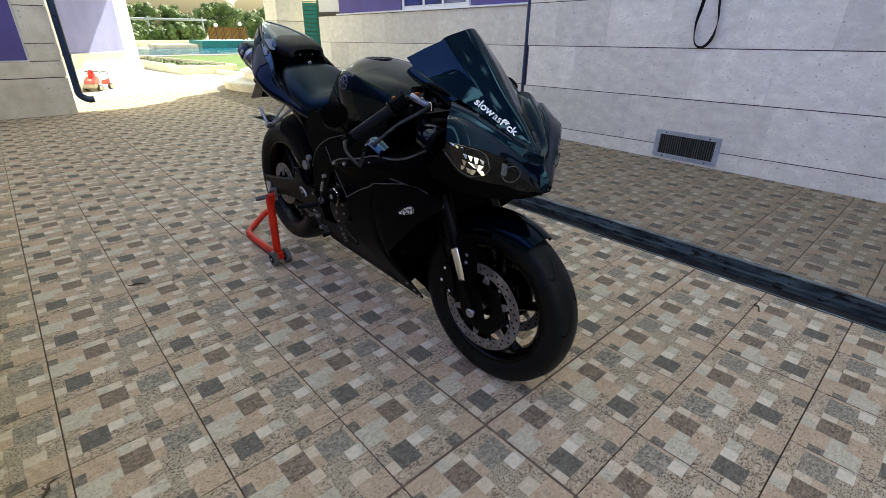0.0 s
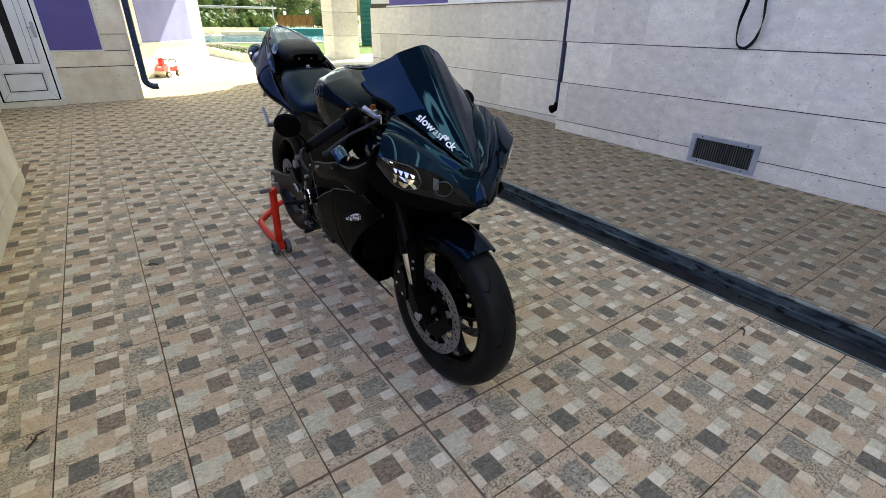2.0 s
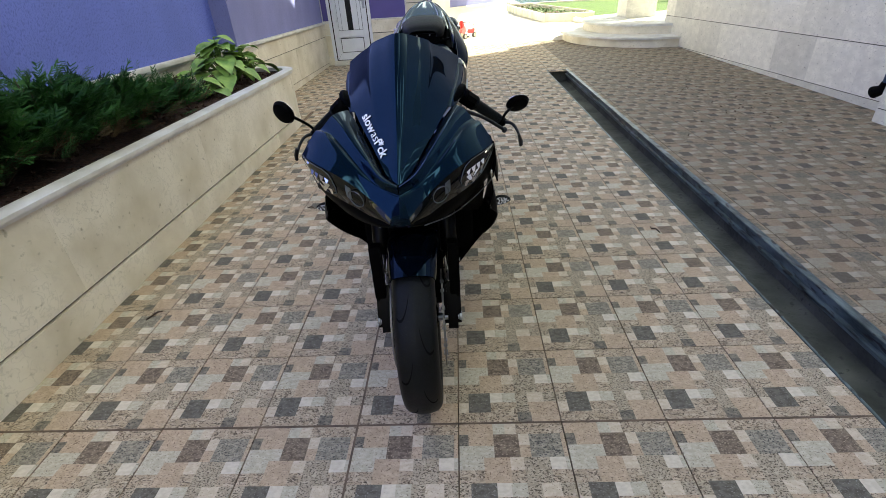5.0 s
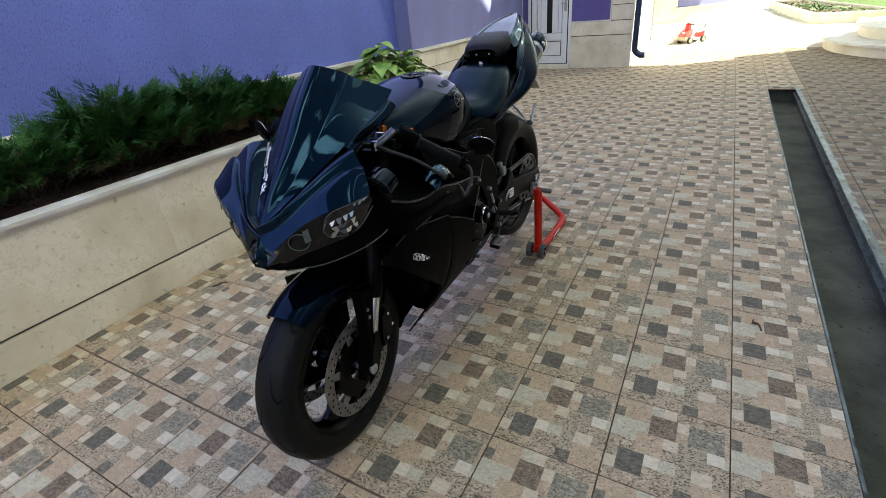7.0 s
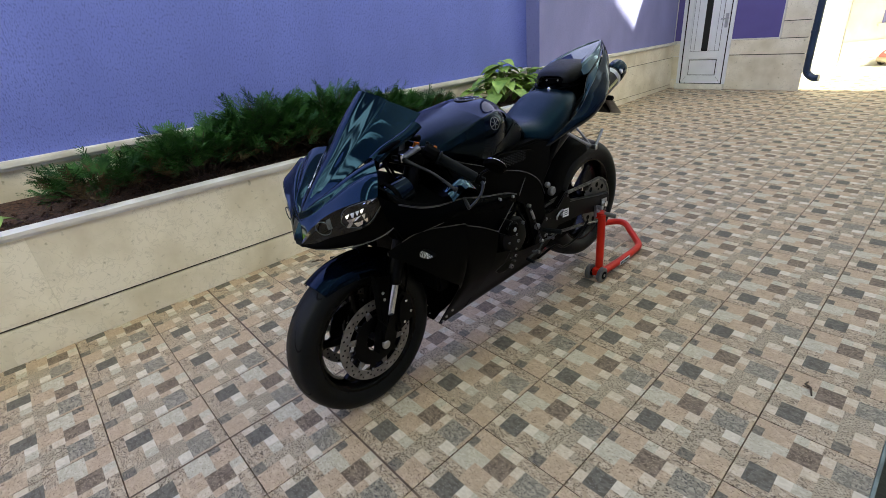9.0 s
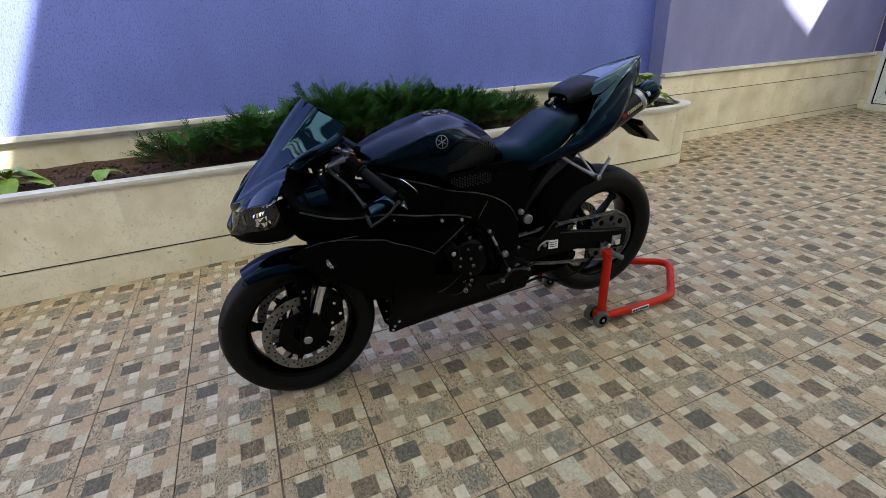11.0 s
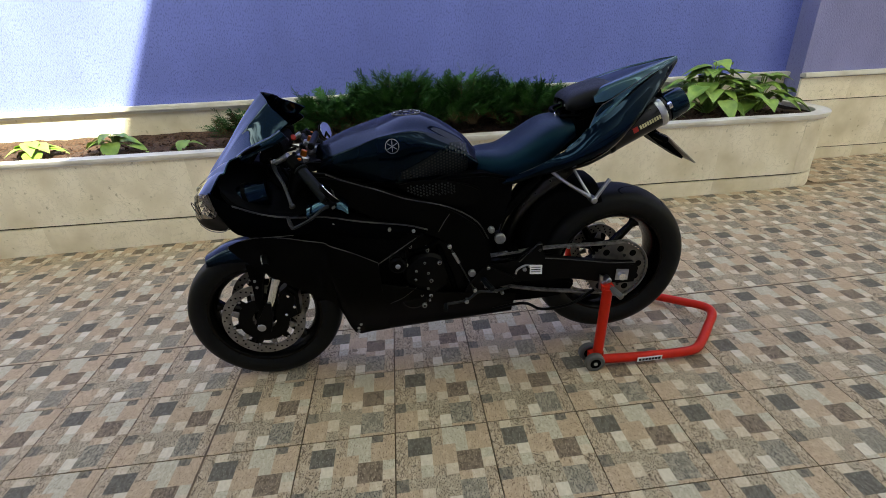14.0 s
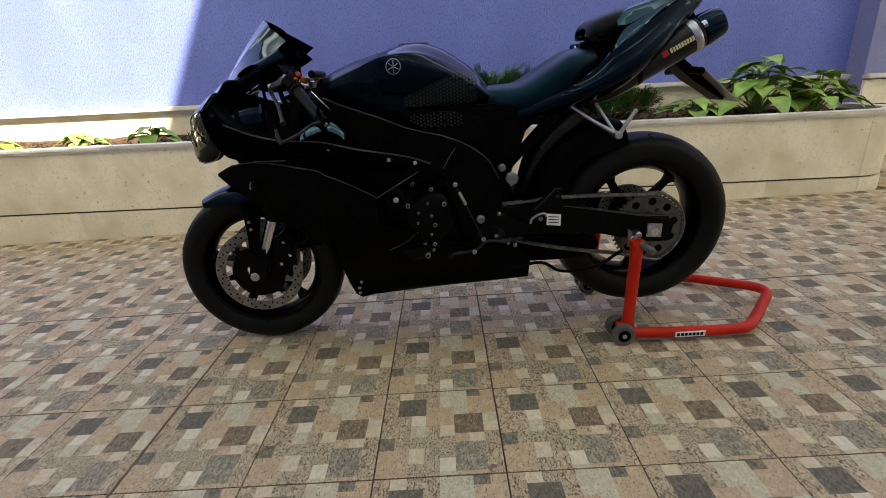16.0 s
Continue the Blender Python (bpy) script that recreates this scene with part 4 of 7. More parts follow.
for sgn in (1, -1):
    part("arm_edge", tube([(sgn * 0.1705, y, z) for y, z in edge_pts], 0.0016, 6), "edge", swing)
    part("brace_edge", tube([(sgn * 0.1705, y, z) for y, z in ((1.002, 0.494), (1.070, 0.560), (1.088, 0.560))], 0.0016, 6), "edge", swing)
    part("paddock_cotton", rod((sgn * 0.168, 1.345, 0.392), (sgn * 0.205, 1.345, 0.392), 0.011, 14, 0.003), "alloy", swing, "pale swingarm bobbin")
    part("guide_hole", rod((sgn * 0.1695, 1.080, 0.535), (sgn * 0.1712, 1.080, 0.535), 0.006, 12), "edge", swing)
    part("exhaust_bracket", tube([(sgn * 0.176, y, z) for y, z in ((0.988, 0.448), (0.992, 0.463), (1.011, 0.476), (1.034, 0.481), (1.041, 0.470))], 0.0042, 8, 3), "alloy", swing, "bright bent bracket on the swingarm")
    part("bracket_bolt", rod((sgn * 0.168, 1.022, 0.463), (sgn * 0.180, 1.022, 0.463), 0.008, 6, 0.001), "emblem", swing)
part("side_stand_spring", tube([(0.13, 0.905, 0.268), (0.14, 1.03, 0.290), (0.14, 1.105, 0.252), (0.14, 1.22, 0.260), (0.14, 1.318, 0.318)], 0.006, 8, 5), "engine", bike, "bent black rod under the swingarm")

# fork, fender, calipers
FK = lambda z: 0.050 + 0.41 * (z - 0.4)
for sgn in (1, -1):
    v = 0.108 * sgn
    leg = part("fork_leg", steered(rod((v, FK(0.50), 0.50), (v, FK(0.925), 0.925), 0.0275, 20, 0.003)), "engine", bike, "black fork tube")
    part("fork_slider", steered(rod((v, FK(0.36), 0.36), (v, FK(0.53), 0.53), 0.0215, 24)), "chrome", leg, "bright chrome fork slider")
    part("fork_foot", steered(slab([(-0.030, 0.272), (0.026, 0.266), (0.046, 0.33), (0.068, 0.398), (0.062, 0.412), (0.028, 0.416), (-0.012, 0.345)], v - 0.028, v + 0.028, 0.012)), "engine", leg)
    stay = part("mudguard_stay", steered(slab([(0.002, 0.575), (0.066, 0.556), (0.060, 0.528), (0.042, 0.490), (0.028, 0.42), (0.018, 0.36), (0.000, 0.40), (0.006, 0.48)], v - (0.006 if sgn > 0 else 0.028), v + (0.028 if sgn > 0 else 0.006), 0.003)), "plastic", leg, "black mudguard stay over the fork")
    for y, z in ((0.020, 0.505), (0.022, 0.478)):
        part("stay_bolt", steered(rod((v + sgn * 0.027, y, z), (v + sgn * 0.032, y, z), 0.0055, 8, 0.001)), "bolt", stay)
    part("pinch_bolt", steered(rod((v + sgn * 0.02, 0, 0.3), (v + sgn * 0.03, 0, 0.3), 0.017, 12, 0.003)), "alloy", leg)
    part("fork_cap", steered(rod((v, FK(0.92), 0.92), (v, FK(0.94), 0.94), 0.022, 12, 0.003)), "alloy", leg)
    part("adjuster", steered(rod((v, FK(0.938), 0.938), (v, FK(0.958), 0.958), 0.011, 10, 0.002)), "amber", leg, "orange fork adjuster")
    cal = part("brake_caliper", steered(slab([(0.075, 0.30), (0.15, 0.33), (0.155, 0.42), (0.12, 0.455), (0.085, 0.43), (0.07, 0.36)], min(0.045 * sgn, 0.125 * sgn), max(0.045 * sgn, 0.125 * sgn), 0.012)), "engine", bike, "black radial brake caliper")
    for y, z in ((0.10, 0.34), (0.12, 0.42), (0.135, 0.37)):
        part("bolt", steered(rod((0.125 * sgn, y, z), (0.131 * sgn, y, z), 0.006, 8, 0.001)), "chrome", cal)
    part("brake_hose", steered(tube([(0.1 * sgn, 0.14, 0.43), (0.12 * sgn, 0.16, 0.55), (0.10 * sgn, 0.2, 0.7), (0.05 * sgn, 0.22, 0.8)], 0.005, 8, 5)), "plastic", cal)
part("triple_clamp", steered(slab(rounded([(0.215, 0.905), (0.245, 0.885), (0.34, 0.90), (0.325, 0.925)], 3), -0.14, 0.14, 0.006)), "engine", bike, "black top yoke")
part("lower_clamp", steered(slab([(0.14, 0.72), (0.24, 0.71), (0.25, 0.75), (0.15, 0.765)], -0.14, 0.14, 0.008)), "engine", bike)
part("ignition_barrel", steered(rod((0, 0.29, 0.91), (0, 0.29, 0.945), 0.022, 16, 0.003)), "alloy", bike)

rows = []
for k in range(10):
    a = radians(121 - k * 10)
    q = 0.318
    wd = 0.052 + 0.022 * math.sin(math.pi * min(1, (k + 0.6) / 9))
    drop = 0.03 + 0.035 * math.sin(math.pi * k / 9)
    rows.append([(v * wd, q * math.cos(a) * (1 - dd * drop / q), 0.3 + q * math.sin(a) * (1 - dd * drop / q)) for v, dd in ((-1.05, 1.0), (-0.95, 0.45), (-0.5, 0.07), (0, 0), (0.5, 0.07), (0.95, 0.45), (1.05, 1.0))])
part("front_mudguard", steered(sheet(rows, 0.004, 3)), "tank", bike, "glossy black front mudguard")

# ---- bodywork ----
def full(rows):
    return [[(-v, s, z) for s, v, z in reversed(r[1:])] + [(v, s, z) for s, v, z in r] for r in rows]


def creased(rows, thick, n=4):
    """Two mirrored half skins that meet in a sharp keel."""
    bm = bmesh.new()
    g = fine_net(half(rows), n)
    sheet_into(bm, g, thick)
    sheet_into(bm, (g * np.array((-1, 1, 1)))[:, ::-1], thick)
    bmesh.ops.remove_doubles(bm, verts=bm.verts, dist=0.0004)
    return bm


def half(rows):
    return [[(v, s, z) for s, v, z in r] for r in rows]


screen_rows = [[(-0.121, 0, 0.820), (-0.112, 0.018, 0.829), (-0.100, 0.034, 0.842)],
               [(-0.062, 0, 0.894), (-0.048, 0.036, 0.885), (-0.030, 0.068, 0.888)],
               [(0.006, 0, 0.968), (0.020, 0.060, 0.950), (0.044, 0.110, 0.940)],
               [(0.070, 0, 1.042), (0.088, 0.078, 1.015), (0.120, 0.142, 0.985)],
               [(0.125, 0, 1.098), (0.152, 0.085, 1.070), (0.205, 0.155, 1.018)],
               [(0.160, 0, 1.131), (0.195, 0.080, 1.108), (0.264, 0.157, 1.058)]]
bubble = []
for k, (p0, p1, p2) in enumerate(screen_rows):         # raised middle bubble with a step on each side
    a, b, c = Vector(p0), Vector(p1), Vector(p2)
    f = min(1.0, max(0.0, (k - 2) / 2))
    bubble.append([tuple(a + Vector((0, 0, 0.006 * f))), tuple(a.lerp(b, 0.55) + Vector((0, 0, 0.006 * f))), tuple(a.lerp(b, 0.92) + Vector((0, 0, 0.003 * f))), tuple(b.lerp(c, 0.06) - Vector((0, 0, 0.002 * f))), tuple(b.lerp(c, 0.5)), tuple(c)])
windscreen = part("windscreen", sheet(full(bubble), 0.004, 4), "screen", bike, "dark tinted double-bubble windscreen")
cowl_E = [(-0.121, 0.0, 0.820), (-0.098, 0.036, 0.842), (-0.050, 0.062, 0.873), (0.000, 0.090, 0.908), (0.046, 0.114, 0.938), (0.088, 0.142, 0.963)]
cowl_M = [(-0.140, 0.0, 0.795), (-0.121, 0.055, 0.818), (-0.082, 0.107, 0.859), (-0.040, 0.152, 0.897), (0.002, 0.190, 0.922), (0.022, 0.220, 0.926)]
cowl_A = [(-0.154, 0.022, 0.740), (-0.138, 0.056, 0.777), (-0.112, 0.112, 0.822), (-0.084, 0.168, 0.852), (-0.048, 0.222, 0.872), (-0.010, 0.253, 0.879)]
cowl_B = [(-0.152, 0.027, 0.722), (-0.130, 0.066, 0.733), (-0.102, 0.110, 0.752), (-0.064, 0.160, 0.766), (-0.024, 0.212, 0.790), (0.006, 0.252, 0.854)]
cowl_C = [(-0.160, 0.0, 0.722), (-0.136, 0.055, 0.712), (-0.078, 0.125, 0.712), (-0.008, 0.190, 0.730), (0.036, 0.240, 0.765), (0.060, 0.257, 0.800)]
cowl_R = [(p[0] * 0.62 + q[0] * 0.38 - 0.010, p[1] * 0.62 + q[1] * 0.38 + 0.002, p[2] * 0.62 + q[2] * 0.38 + 0.011) for p, q in zip(cowl_E, cowl_M)]
cowl_S = [(p[0] * 0.2 + q[0] * 0.8 - 0.001, p[1] * 0.2 + q[1] * 0.8, p[2] * 0.2 + q[2] * 0.8 - 0.003) for p, q in zip(cowl_E, cowl_M)]
nose = part("nose_fairing", creased([cowl_E, cowl_R, cowl_S, cowl_M, cowl_A], 0.004, 4), "paint", bike, "glossy blue-black nose fairing")
part("nose_chin", creased([cowl_B, [tuple((a + b) / 2 + d for a, b, d in zip(p, q, (-0.004, 0.002, 0))) for p, q in zip(cowl_B, cowl_C)], cowl_C], 0.004, 4), "satin", nose)
lamp_rows = [cowl_A, [tuple((a + b) / 2 + d for a, b, d in zip(p, q, (-0.006, 0.003, 0))) for p, q in zip(cowl_A, cowl_B)], cowl_B]
part("lamp_strip", creased(lamp_rows, 0.003, 4), "lens", nose, "smoked headlamp cover")


def on_lamp(u, w):
    """A point of the lamp cover: u outwards, w from its upper to its lower edge."""
    g = fine_net(half(lamp_rows), 8)
    return Vector(g[round(w * (g.shape[0] - 1)), round(u * (g.shape[1] - 1))])


def headlamp(u0=0.58, u1=0.966, w0=0.05, w1=0.92, lift=0.001, curve=0.36):
    bm = bmesh.new()
    g = fine_net(half(lamp_rows), 8)
    c = g.shape[1]
    sub = g[:, int(c * u0):int(c * u1)].copy()
    r, q = sub.shape[:2]
    src_ = sub.copy()
    for j in range(q):
        u = j / (q - 1)
        h = math.sqrt(max(0.02, 1 - (1 - min(1, u / curve)) ** 2))
        for i in range(r):
            w = (w0 + w1) / 2 + (w1 - w0) * h * (i / (r - 1) - 0.5)
            k = w * (r - 1)
            a = min(r - 2, int(k))
            sub[i, j] = src_[a, j] * (1 - k + a) + src_[a + 1, j] * (k - a) + np.array((0.0, -lift, lift * 0.7))
    sheet_into(bm, sub, 0.004)
    return bm


def lamp_ring(u=0.37, w=0.42, r=0.024):
    bm = bmesh.new()
    c = on_lamp(u, w)
    n = (on_lamp(u + 0.04, w) - c).cross(on_lamp(u, w + 0.3) - c).normalized()
    if n.y > 0:
        n = -n
    a = n.orthogonal().normalized()
    b = n.cross(a)
    tube_into(bm, [c + n * 0.0008 + r * (math.cos(t) * a + math.sin(t) * b) for t in [2 * math.pi * k / 24 for k in range(25)]], 0.0017, 6, False)
    return bm


def facets(u0=0.58, u1=0.964, w0=0.08, w1=0.89, curve=0.36, seed=4):
    """Small mirror facets in the outer lamp bowl, most of them tilted to the sky."""
    rnd = random.Random(seed)
    g = fine_net(half(lamp_rows), 8)
    r, c = g.shape[:2]
    bm = bmesh.new()
    nu, nw = 8, 4

    def bowl(f, wq):
        h = math.sqrt(max(0.02, 1 - (1 - min(1, f / curve)) ** 2))
        k = ((w0 + w1) / 2 + (w1 - w0) * h * (wq - 0.5)) * (r - 1)
        q = (u0 + (u1 - u0) * f) * (c - 1)
        a, b = min(r - 2, int(k)), min(c - 2, int(q))
        return Vector((g[a, b] * (1 - k + a) + g[a + 1, b] * (k - a)) * (1 - q + b) + (g[a, b + 1] * (1 - k + a) + g[a + 1, b + 1] * (k - a)) * (q - b))

    for i in range(nu):
        for j in range(nw):
            inner = 1 <= i < 5 and j >= 1
            if rnd.random() > (0.92 if inner else 0.35):
                continue
            lean, tall = rnd.uniform(-0.8, 0.8), rnd.uniform(0.7, 1.15) if inner else rnd.uniform(0.25, 0.7)
            top_ = rnd.uniform(0.15, 0.6)
            fwd = rnd.uniform(0.006, 0.010) if inner else rnd.uniform(-0.002, 0.006)
            quad = [bowl(max(0.0, min(1.0, (i + di + lean * dj) / nu)), min(1.0, (j + 0.1 + dj * tall * 0.85) / nw)) + Vector((0.0015, -0.0025 - fwd * dj, 0.002)) for di, dj in ((0.05, 0), (0.9, 0), (0.5 + top_ / 2, 1), (0.5 - top_ / 2, 1))]
            bm.faces.new([bm.verts.new(p) for p in quad])
    return bm


def lamp_rim(u0=0.58, u1=0.966, w0=0.05, w1=0.92, curve=0.36):
    g = fine_net(half(lamp_rows), 8)
    r, c = g.shape[:2]
    pts = []
    for side_ in (0, 1):
        run_ = []
        for i in range(15):
            f = i / 14
            h = math.sqrt(max(0.0, 1 - (1 - min(1, f / curve)) ** 2))
            w = (w0 + w1) / 2 + (w1 - w0) * h * (side_ - 0.5)
            run_.append(Vector(g[int(round(w * (r - 1))), int(round((u0 + (u1 - u0) * f) * (c - 1)))]) + Vector((0.001, -0.0025, 0.0015)))
        pts += run_ if side_ == 0 else run_[::-1][:-1]
    bm = bmesh.new()
    tube_into(bm, pts[14::-1] + pts[:14:-1], 0.0013, 6, False)
    return bm


def lamp_band(u=0.355):
    """Clear upright band of the position lamp beside its ring."""
    g = fine_net(half(lamp_rows), 8)
    r, c = g.shape[:2]
    k = int(round(u * (c - 1)))
    bm = bmesh.new()
    sub = g[int(r * 0.22):int(r * 0.66), k:k + max(3, int(0.022 * c))].copy() + np.array((0.0, -0.0022, 0.0012))
    sheet_into(bm, sub, 0.0015)
    return bm


both("headlamp", lambda: headlamp(), "lampglass", nose, "clear headlamp glass")
both("lamp_reflector", facets, "reflector", nose, "bright faceted headlamp reflector")
both("lamp_rim", lamp_rim, "ring", nose)
both("lamp_ring", lamp_ring, "ring", nose)
both("lamp_band", lambda: lamp_band(0.425), "ring", nose, "clear band of the position lamp")
part("nose_beak", creased([[(-0.140, 0, 0.797), (-0.142, 0.009, 0.786), (-0.146, 0.016, 0.772)], [(-0.165, 0, 0.756), (-0.159, 0.013, 0.749), (-0.155, 0.023, 0.741)], [(-0.163, 0, 0.726), (-0.157, 0.014, 0.722), (-0.152, 0.028, 0.718)]], 0.004, 4), "paint", nose)

# the nose sits a little askew on its stay
for ob in [nose] + list(nose.children):
    for w in ob.data.vertices:
        k = min(1.0, abs(w.co.x) / 0.2)
        w.co.x, w.co.y = w.co.x - 0.008 * k, w.co.y + 0.05 * w.co.x * k

# dark inner cowl behind the screen
inner = [[(0.0, 0.0, 0.93), (0.01, 0.09, 0.91), (0.02, 0.20, 0.90), (0.035, 0.238, 0.885)],
         [(0.10, 0.0, 0.90), (0.10, 0.10, 0.87), (0.10, 0.20, 0.84), (0.075, 0.246, 0.838)],
         [(0.20, 0.0, 0.86), (0.20, 0.10, 0.82), (0.19, 0.20, 0.79), (0.16, 0.244, 0.797)],
         [(0.30, 0.0, 0.82), (0.30, 0.10, 0.79), (0.29, 0.19, 0.775), (0.25, 0.238, 0.776)]]
for r in inner:
    s_, v_, z_ = r[-1]
    r.append((s_ + 0.01, v_ - 0.004, z_ - 0.035))
part("inner_cowl", sheet(full(inner), 0.004, 3), "plastic", bike)
dash = part("dashboard", slab(rounded([(0.13, 0.93), (0.16, 0.985), (0.20, 1.0), (0.215, 0.965), (0.19, 0.92)], 3), -0.10, 0.10, 0.008), "plastic", bike, "black instrument cluster behind the screen")
for k, (v, y, z) in enumerate(((-0.05, 0.205, 0.972), (0.05, 0.205, 0.972), (0.0, 0.208, 0.975))):
    part("dial_button", rod((v, y, z), (v, y + 0.008, z + 0.003), 0.008, 10, 0.002), "lever", dash)
part("screen_bracket", tube([(-0.10, 0.10, 0.93), (-0.09, 0.16, 1.0), (0, 0.19, 1.03), (0.09, 0.16, 1.0), (0.10, 0.10, 0.93)], 0.008, 8, 4), "engine", bike)

# ridges from the nose up beside the screen, with the blanked mirror mounts
for sgn in (1, -1):
    rows = [[(sgn * (v + dv), y + dy, z + dz) for dv, dy, dz in ((-0.004, 0.0, 0.003), (0.006, 0.004, 0.002), (0.014, 0.012, -0.006), (0.013, 0.020, -0.016))] for y, v, z in ((0.072, 0.130, 0.957), (0.115, 0.141, 0.984), (0.165, 0.151, 1.004), (0.200, 0.156, 1.018), (0.232, 0.156, 1.036))]
    part("screen_ridge", sheet(rows, 0.003, 3), "paint", bike)
    bm = bmesh.new()
    bmesh.ops.create_uvsphere(bm, u_segments=20, v_segments=10, radius=1, matrix=Matrix.Translation((sgn * 0.156, 0.128, 0.984)) @ Euler((radians(22), 0, sgn * radians(-24))).to_matrix().to_4x4() @ Matrix.Diagonal((0.018, 0.042, 0.008, 1)))
    part("mirror_blank", bm, "gloss", bike, "oval cover over the mirror mount")
    scoop_rows = [[(sgn * (v + dv), y, z + dz) for dv, dz in ((-0.030, 0.022), (-0.012, 0.020), (0.004, 0.010), (0.014, -0.006))] for y, v, z in ((0.285, 0.236, 0.780), (0.32, 0.234, 0.796), (0.362, 0.230, 0.806), (0.395, 0.226, 0.792), (0.412, 0.224, 0.776))]
    part("fairing_scoop", sheet(scoop_rows, 0.004, 3), "cowl", bike, "glossy scoop of the fairing below the handlebar")
    duct = part("intake_duct", tube([(sgn * 0.165, -0.035, 0.800), (sgn * 0.170, 0.02, 0.815), (sgn * 0.172, 0.09, 0.832), (sgn * 0.165, 0.16, 0.845)], [0.032, 0.046, 0.048, 0.044], 20, 4), "tank", bike, "glossy black air intake duct in the fairing")
    part("duct_collar", tube([(sgn * 0.1715, 0.092, 0.8325), (sgn * 0.171, 0.104, 0.836)], 0.051, 20), "plastic", duct)

# side fairings
up_top = [(0.000, 0.246, 0.884), (0.064, 0.254, 0.838), (0.145, 0.252, 0.802), (0.231, 0.246, 0.780), (0.339, 0.236, 0.768), (0.445, 0.228, 0.738), (0.593, 0.214, 0.705), (0.668, 0.204, 0.676)]
up_mid = [(0.010, 0.252, 0.830), (0.062, 0.262, 0.792), (0.140, 0.264, 0.765), (0.231, 0.258, 0.750), (0.339, 0.250, 0.738), (0.445, 0.240, 0.710), (0.585, 0.224, 0.680), (0.660, 0.208, 0.664)]
up_low = [(0.020, 0.250, 0.795), (0.060, 0.262, 0.745), (0.136, 0.264, 0.727), (0.231, 0.256, 0.722), (0.339, 0.246, 0.708), (0.445, 0.236, 0.680), (0.570, 0.222, 0.655), (0.645, 0.206, 0.650)]
both("upper_side_fairing", lambda: sheet(half([up_top, up_mid, up_low]), 0.004, 4), "gloss", bike)
FLANK = ([0.15, 0.20, 0.26, 0.32, 0.38, 0.44, 0.52, 0.60, 0.68, 0.73], [0.030, 0.062, 0.105, 0.150, 0.192, 0.226, 0.252, 0.263, 0.258, 0.246])


def flank(z):
    return float(np.interp(z, *FLANK))


cols = [(0.010, 0.694, 0.684), (0.060, 0.716, 0.644), (0.120, 0.722, 0.594), (0.190, 0.714, 0.532), (0.262, 0.698, 0.470), (0.322, 0.685, 0.400), (0.340, 0.672, 0.162), (0.410, 0.640, 0.156), (0.490, 0.595, 0.165)]
mid_rows = [[(s, flank(zt + (zb - zt) * f) - (0.02 if s < 0.04 else 0), zt + (zb - zt) * f) for s, zt, zb in cols] for f in (0, 0.15, 0.3, 0.45, 0.6, 0.75, 0.88, 1.0)]
both("side_fairing", lambda: sheet(half(mid_rows), 0.004, 3), "satin", bike, "satin black side fairing panel")
pan = [(0.485, 0.500, 0.165), (0.57, 0.468, 0.172), (0.66, 0.425, 0.180), (0.78, 0.392, 0.186), (0.90, 0.368, 0.193), (1.00, 0.335, 0.200)]
belly = [[(s, flank(zt + (zb - zt) * f) * (1 - 0.30 * (s - 0.485)), zt + (zb - zt) * f) for s, zt, zb in pan] for f in (0, 0.25, 0.5, 0.75, 1.0)]
belly.append([(s, 0.0, zb - 0.006) for s, zt, zb in pan])
both("belly_pan", lambda: sheet(half(belly), 0.004, 3), "satin", bike, "satin black belly pan")
both("fairing_liner", lambda: slab([(0.02, 0.80), (0.08, 0.70), (0.24, 0.57), (0.44, 0.52), (0.58, 0.61), (0.66, 0.66), (0.52, 0.715), (0.32, 0.76), (0.12, 0.80)], 0.14, 0.222, 0.01), "plastic", bike)
both("side_cover", lambda: slab([(0.66, 0.76), (0.68, 0.825), (0.76, 0.84), (0.88, 0.84), (0.985, 0.815), (0.975, 0.74), (0.93, 0.62), (0.87, 0.60), (0.80, 0.70)], 0.09, 0.148, 0.01), "plastic", bike)
part("radiator", box(-0.19, 0.19, 0.235, 0.29, 0.42, 0.74, 0.01), "plastic", bike, "dark radiator behind the front wheel")
both("air_duct", lambda: slab(rounded([(0.30, 0.70), (0.60, 0.655), (0.52, 0.60), (0.38, 0.63)], 3), 0.15, 0.215, 0.01), "plastic", bike)
for sgn in (1, -1):
    lens = [(0.256, 0.646), (0.259, 0.662), (0.268, 0.668), (0.288, 0.664), (0.304, 0.656), (0.306, 0.650), (0.288, 0.643), (0.266, 0.641)]

    def facing(poly, y0, y1, bevel=0.0):
        bm = slab(poly, y0, y1, bevel)
        for w in bm.verts:
            w.co = Vector((sgn * w.co.y, w.co.x + 0.25 * (w.co.y - 0.256), w.co.z))
        bmesh.ops.recalc_face_normals(bm, faces=bm.faces)
        return bm

    sig = part("turn_signal", facing(rounded(lens, 2), 0.116, 0.134, 0.003), "plastic", bike, "small clear turn signal on a short stalk")
    part("signal_lens", facing([(x * 0.94 + 0.017, z * 0.9 + 0.0655) for x, z in lens], 0.1125, 0.118, 0.001), "signal", sig, "clear ribbed lens")
    part("signal_stalk", rod((sgn * 0.235, 0.136, 0.652), (sgn * 0.262, 0.128, 0.653), 0.009, 10, 0.002), "plastic", sig)
    for k in range(4):
        x = 0.264 + 0.010 * k
        part("lens_rib", facing([(x, 0.645), (x + 0.0014, 0.645), (x + 0.0014, 0.662), (x, 0.662)], 0.1118, 0.1127), "groove_r", sig)

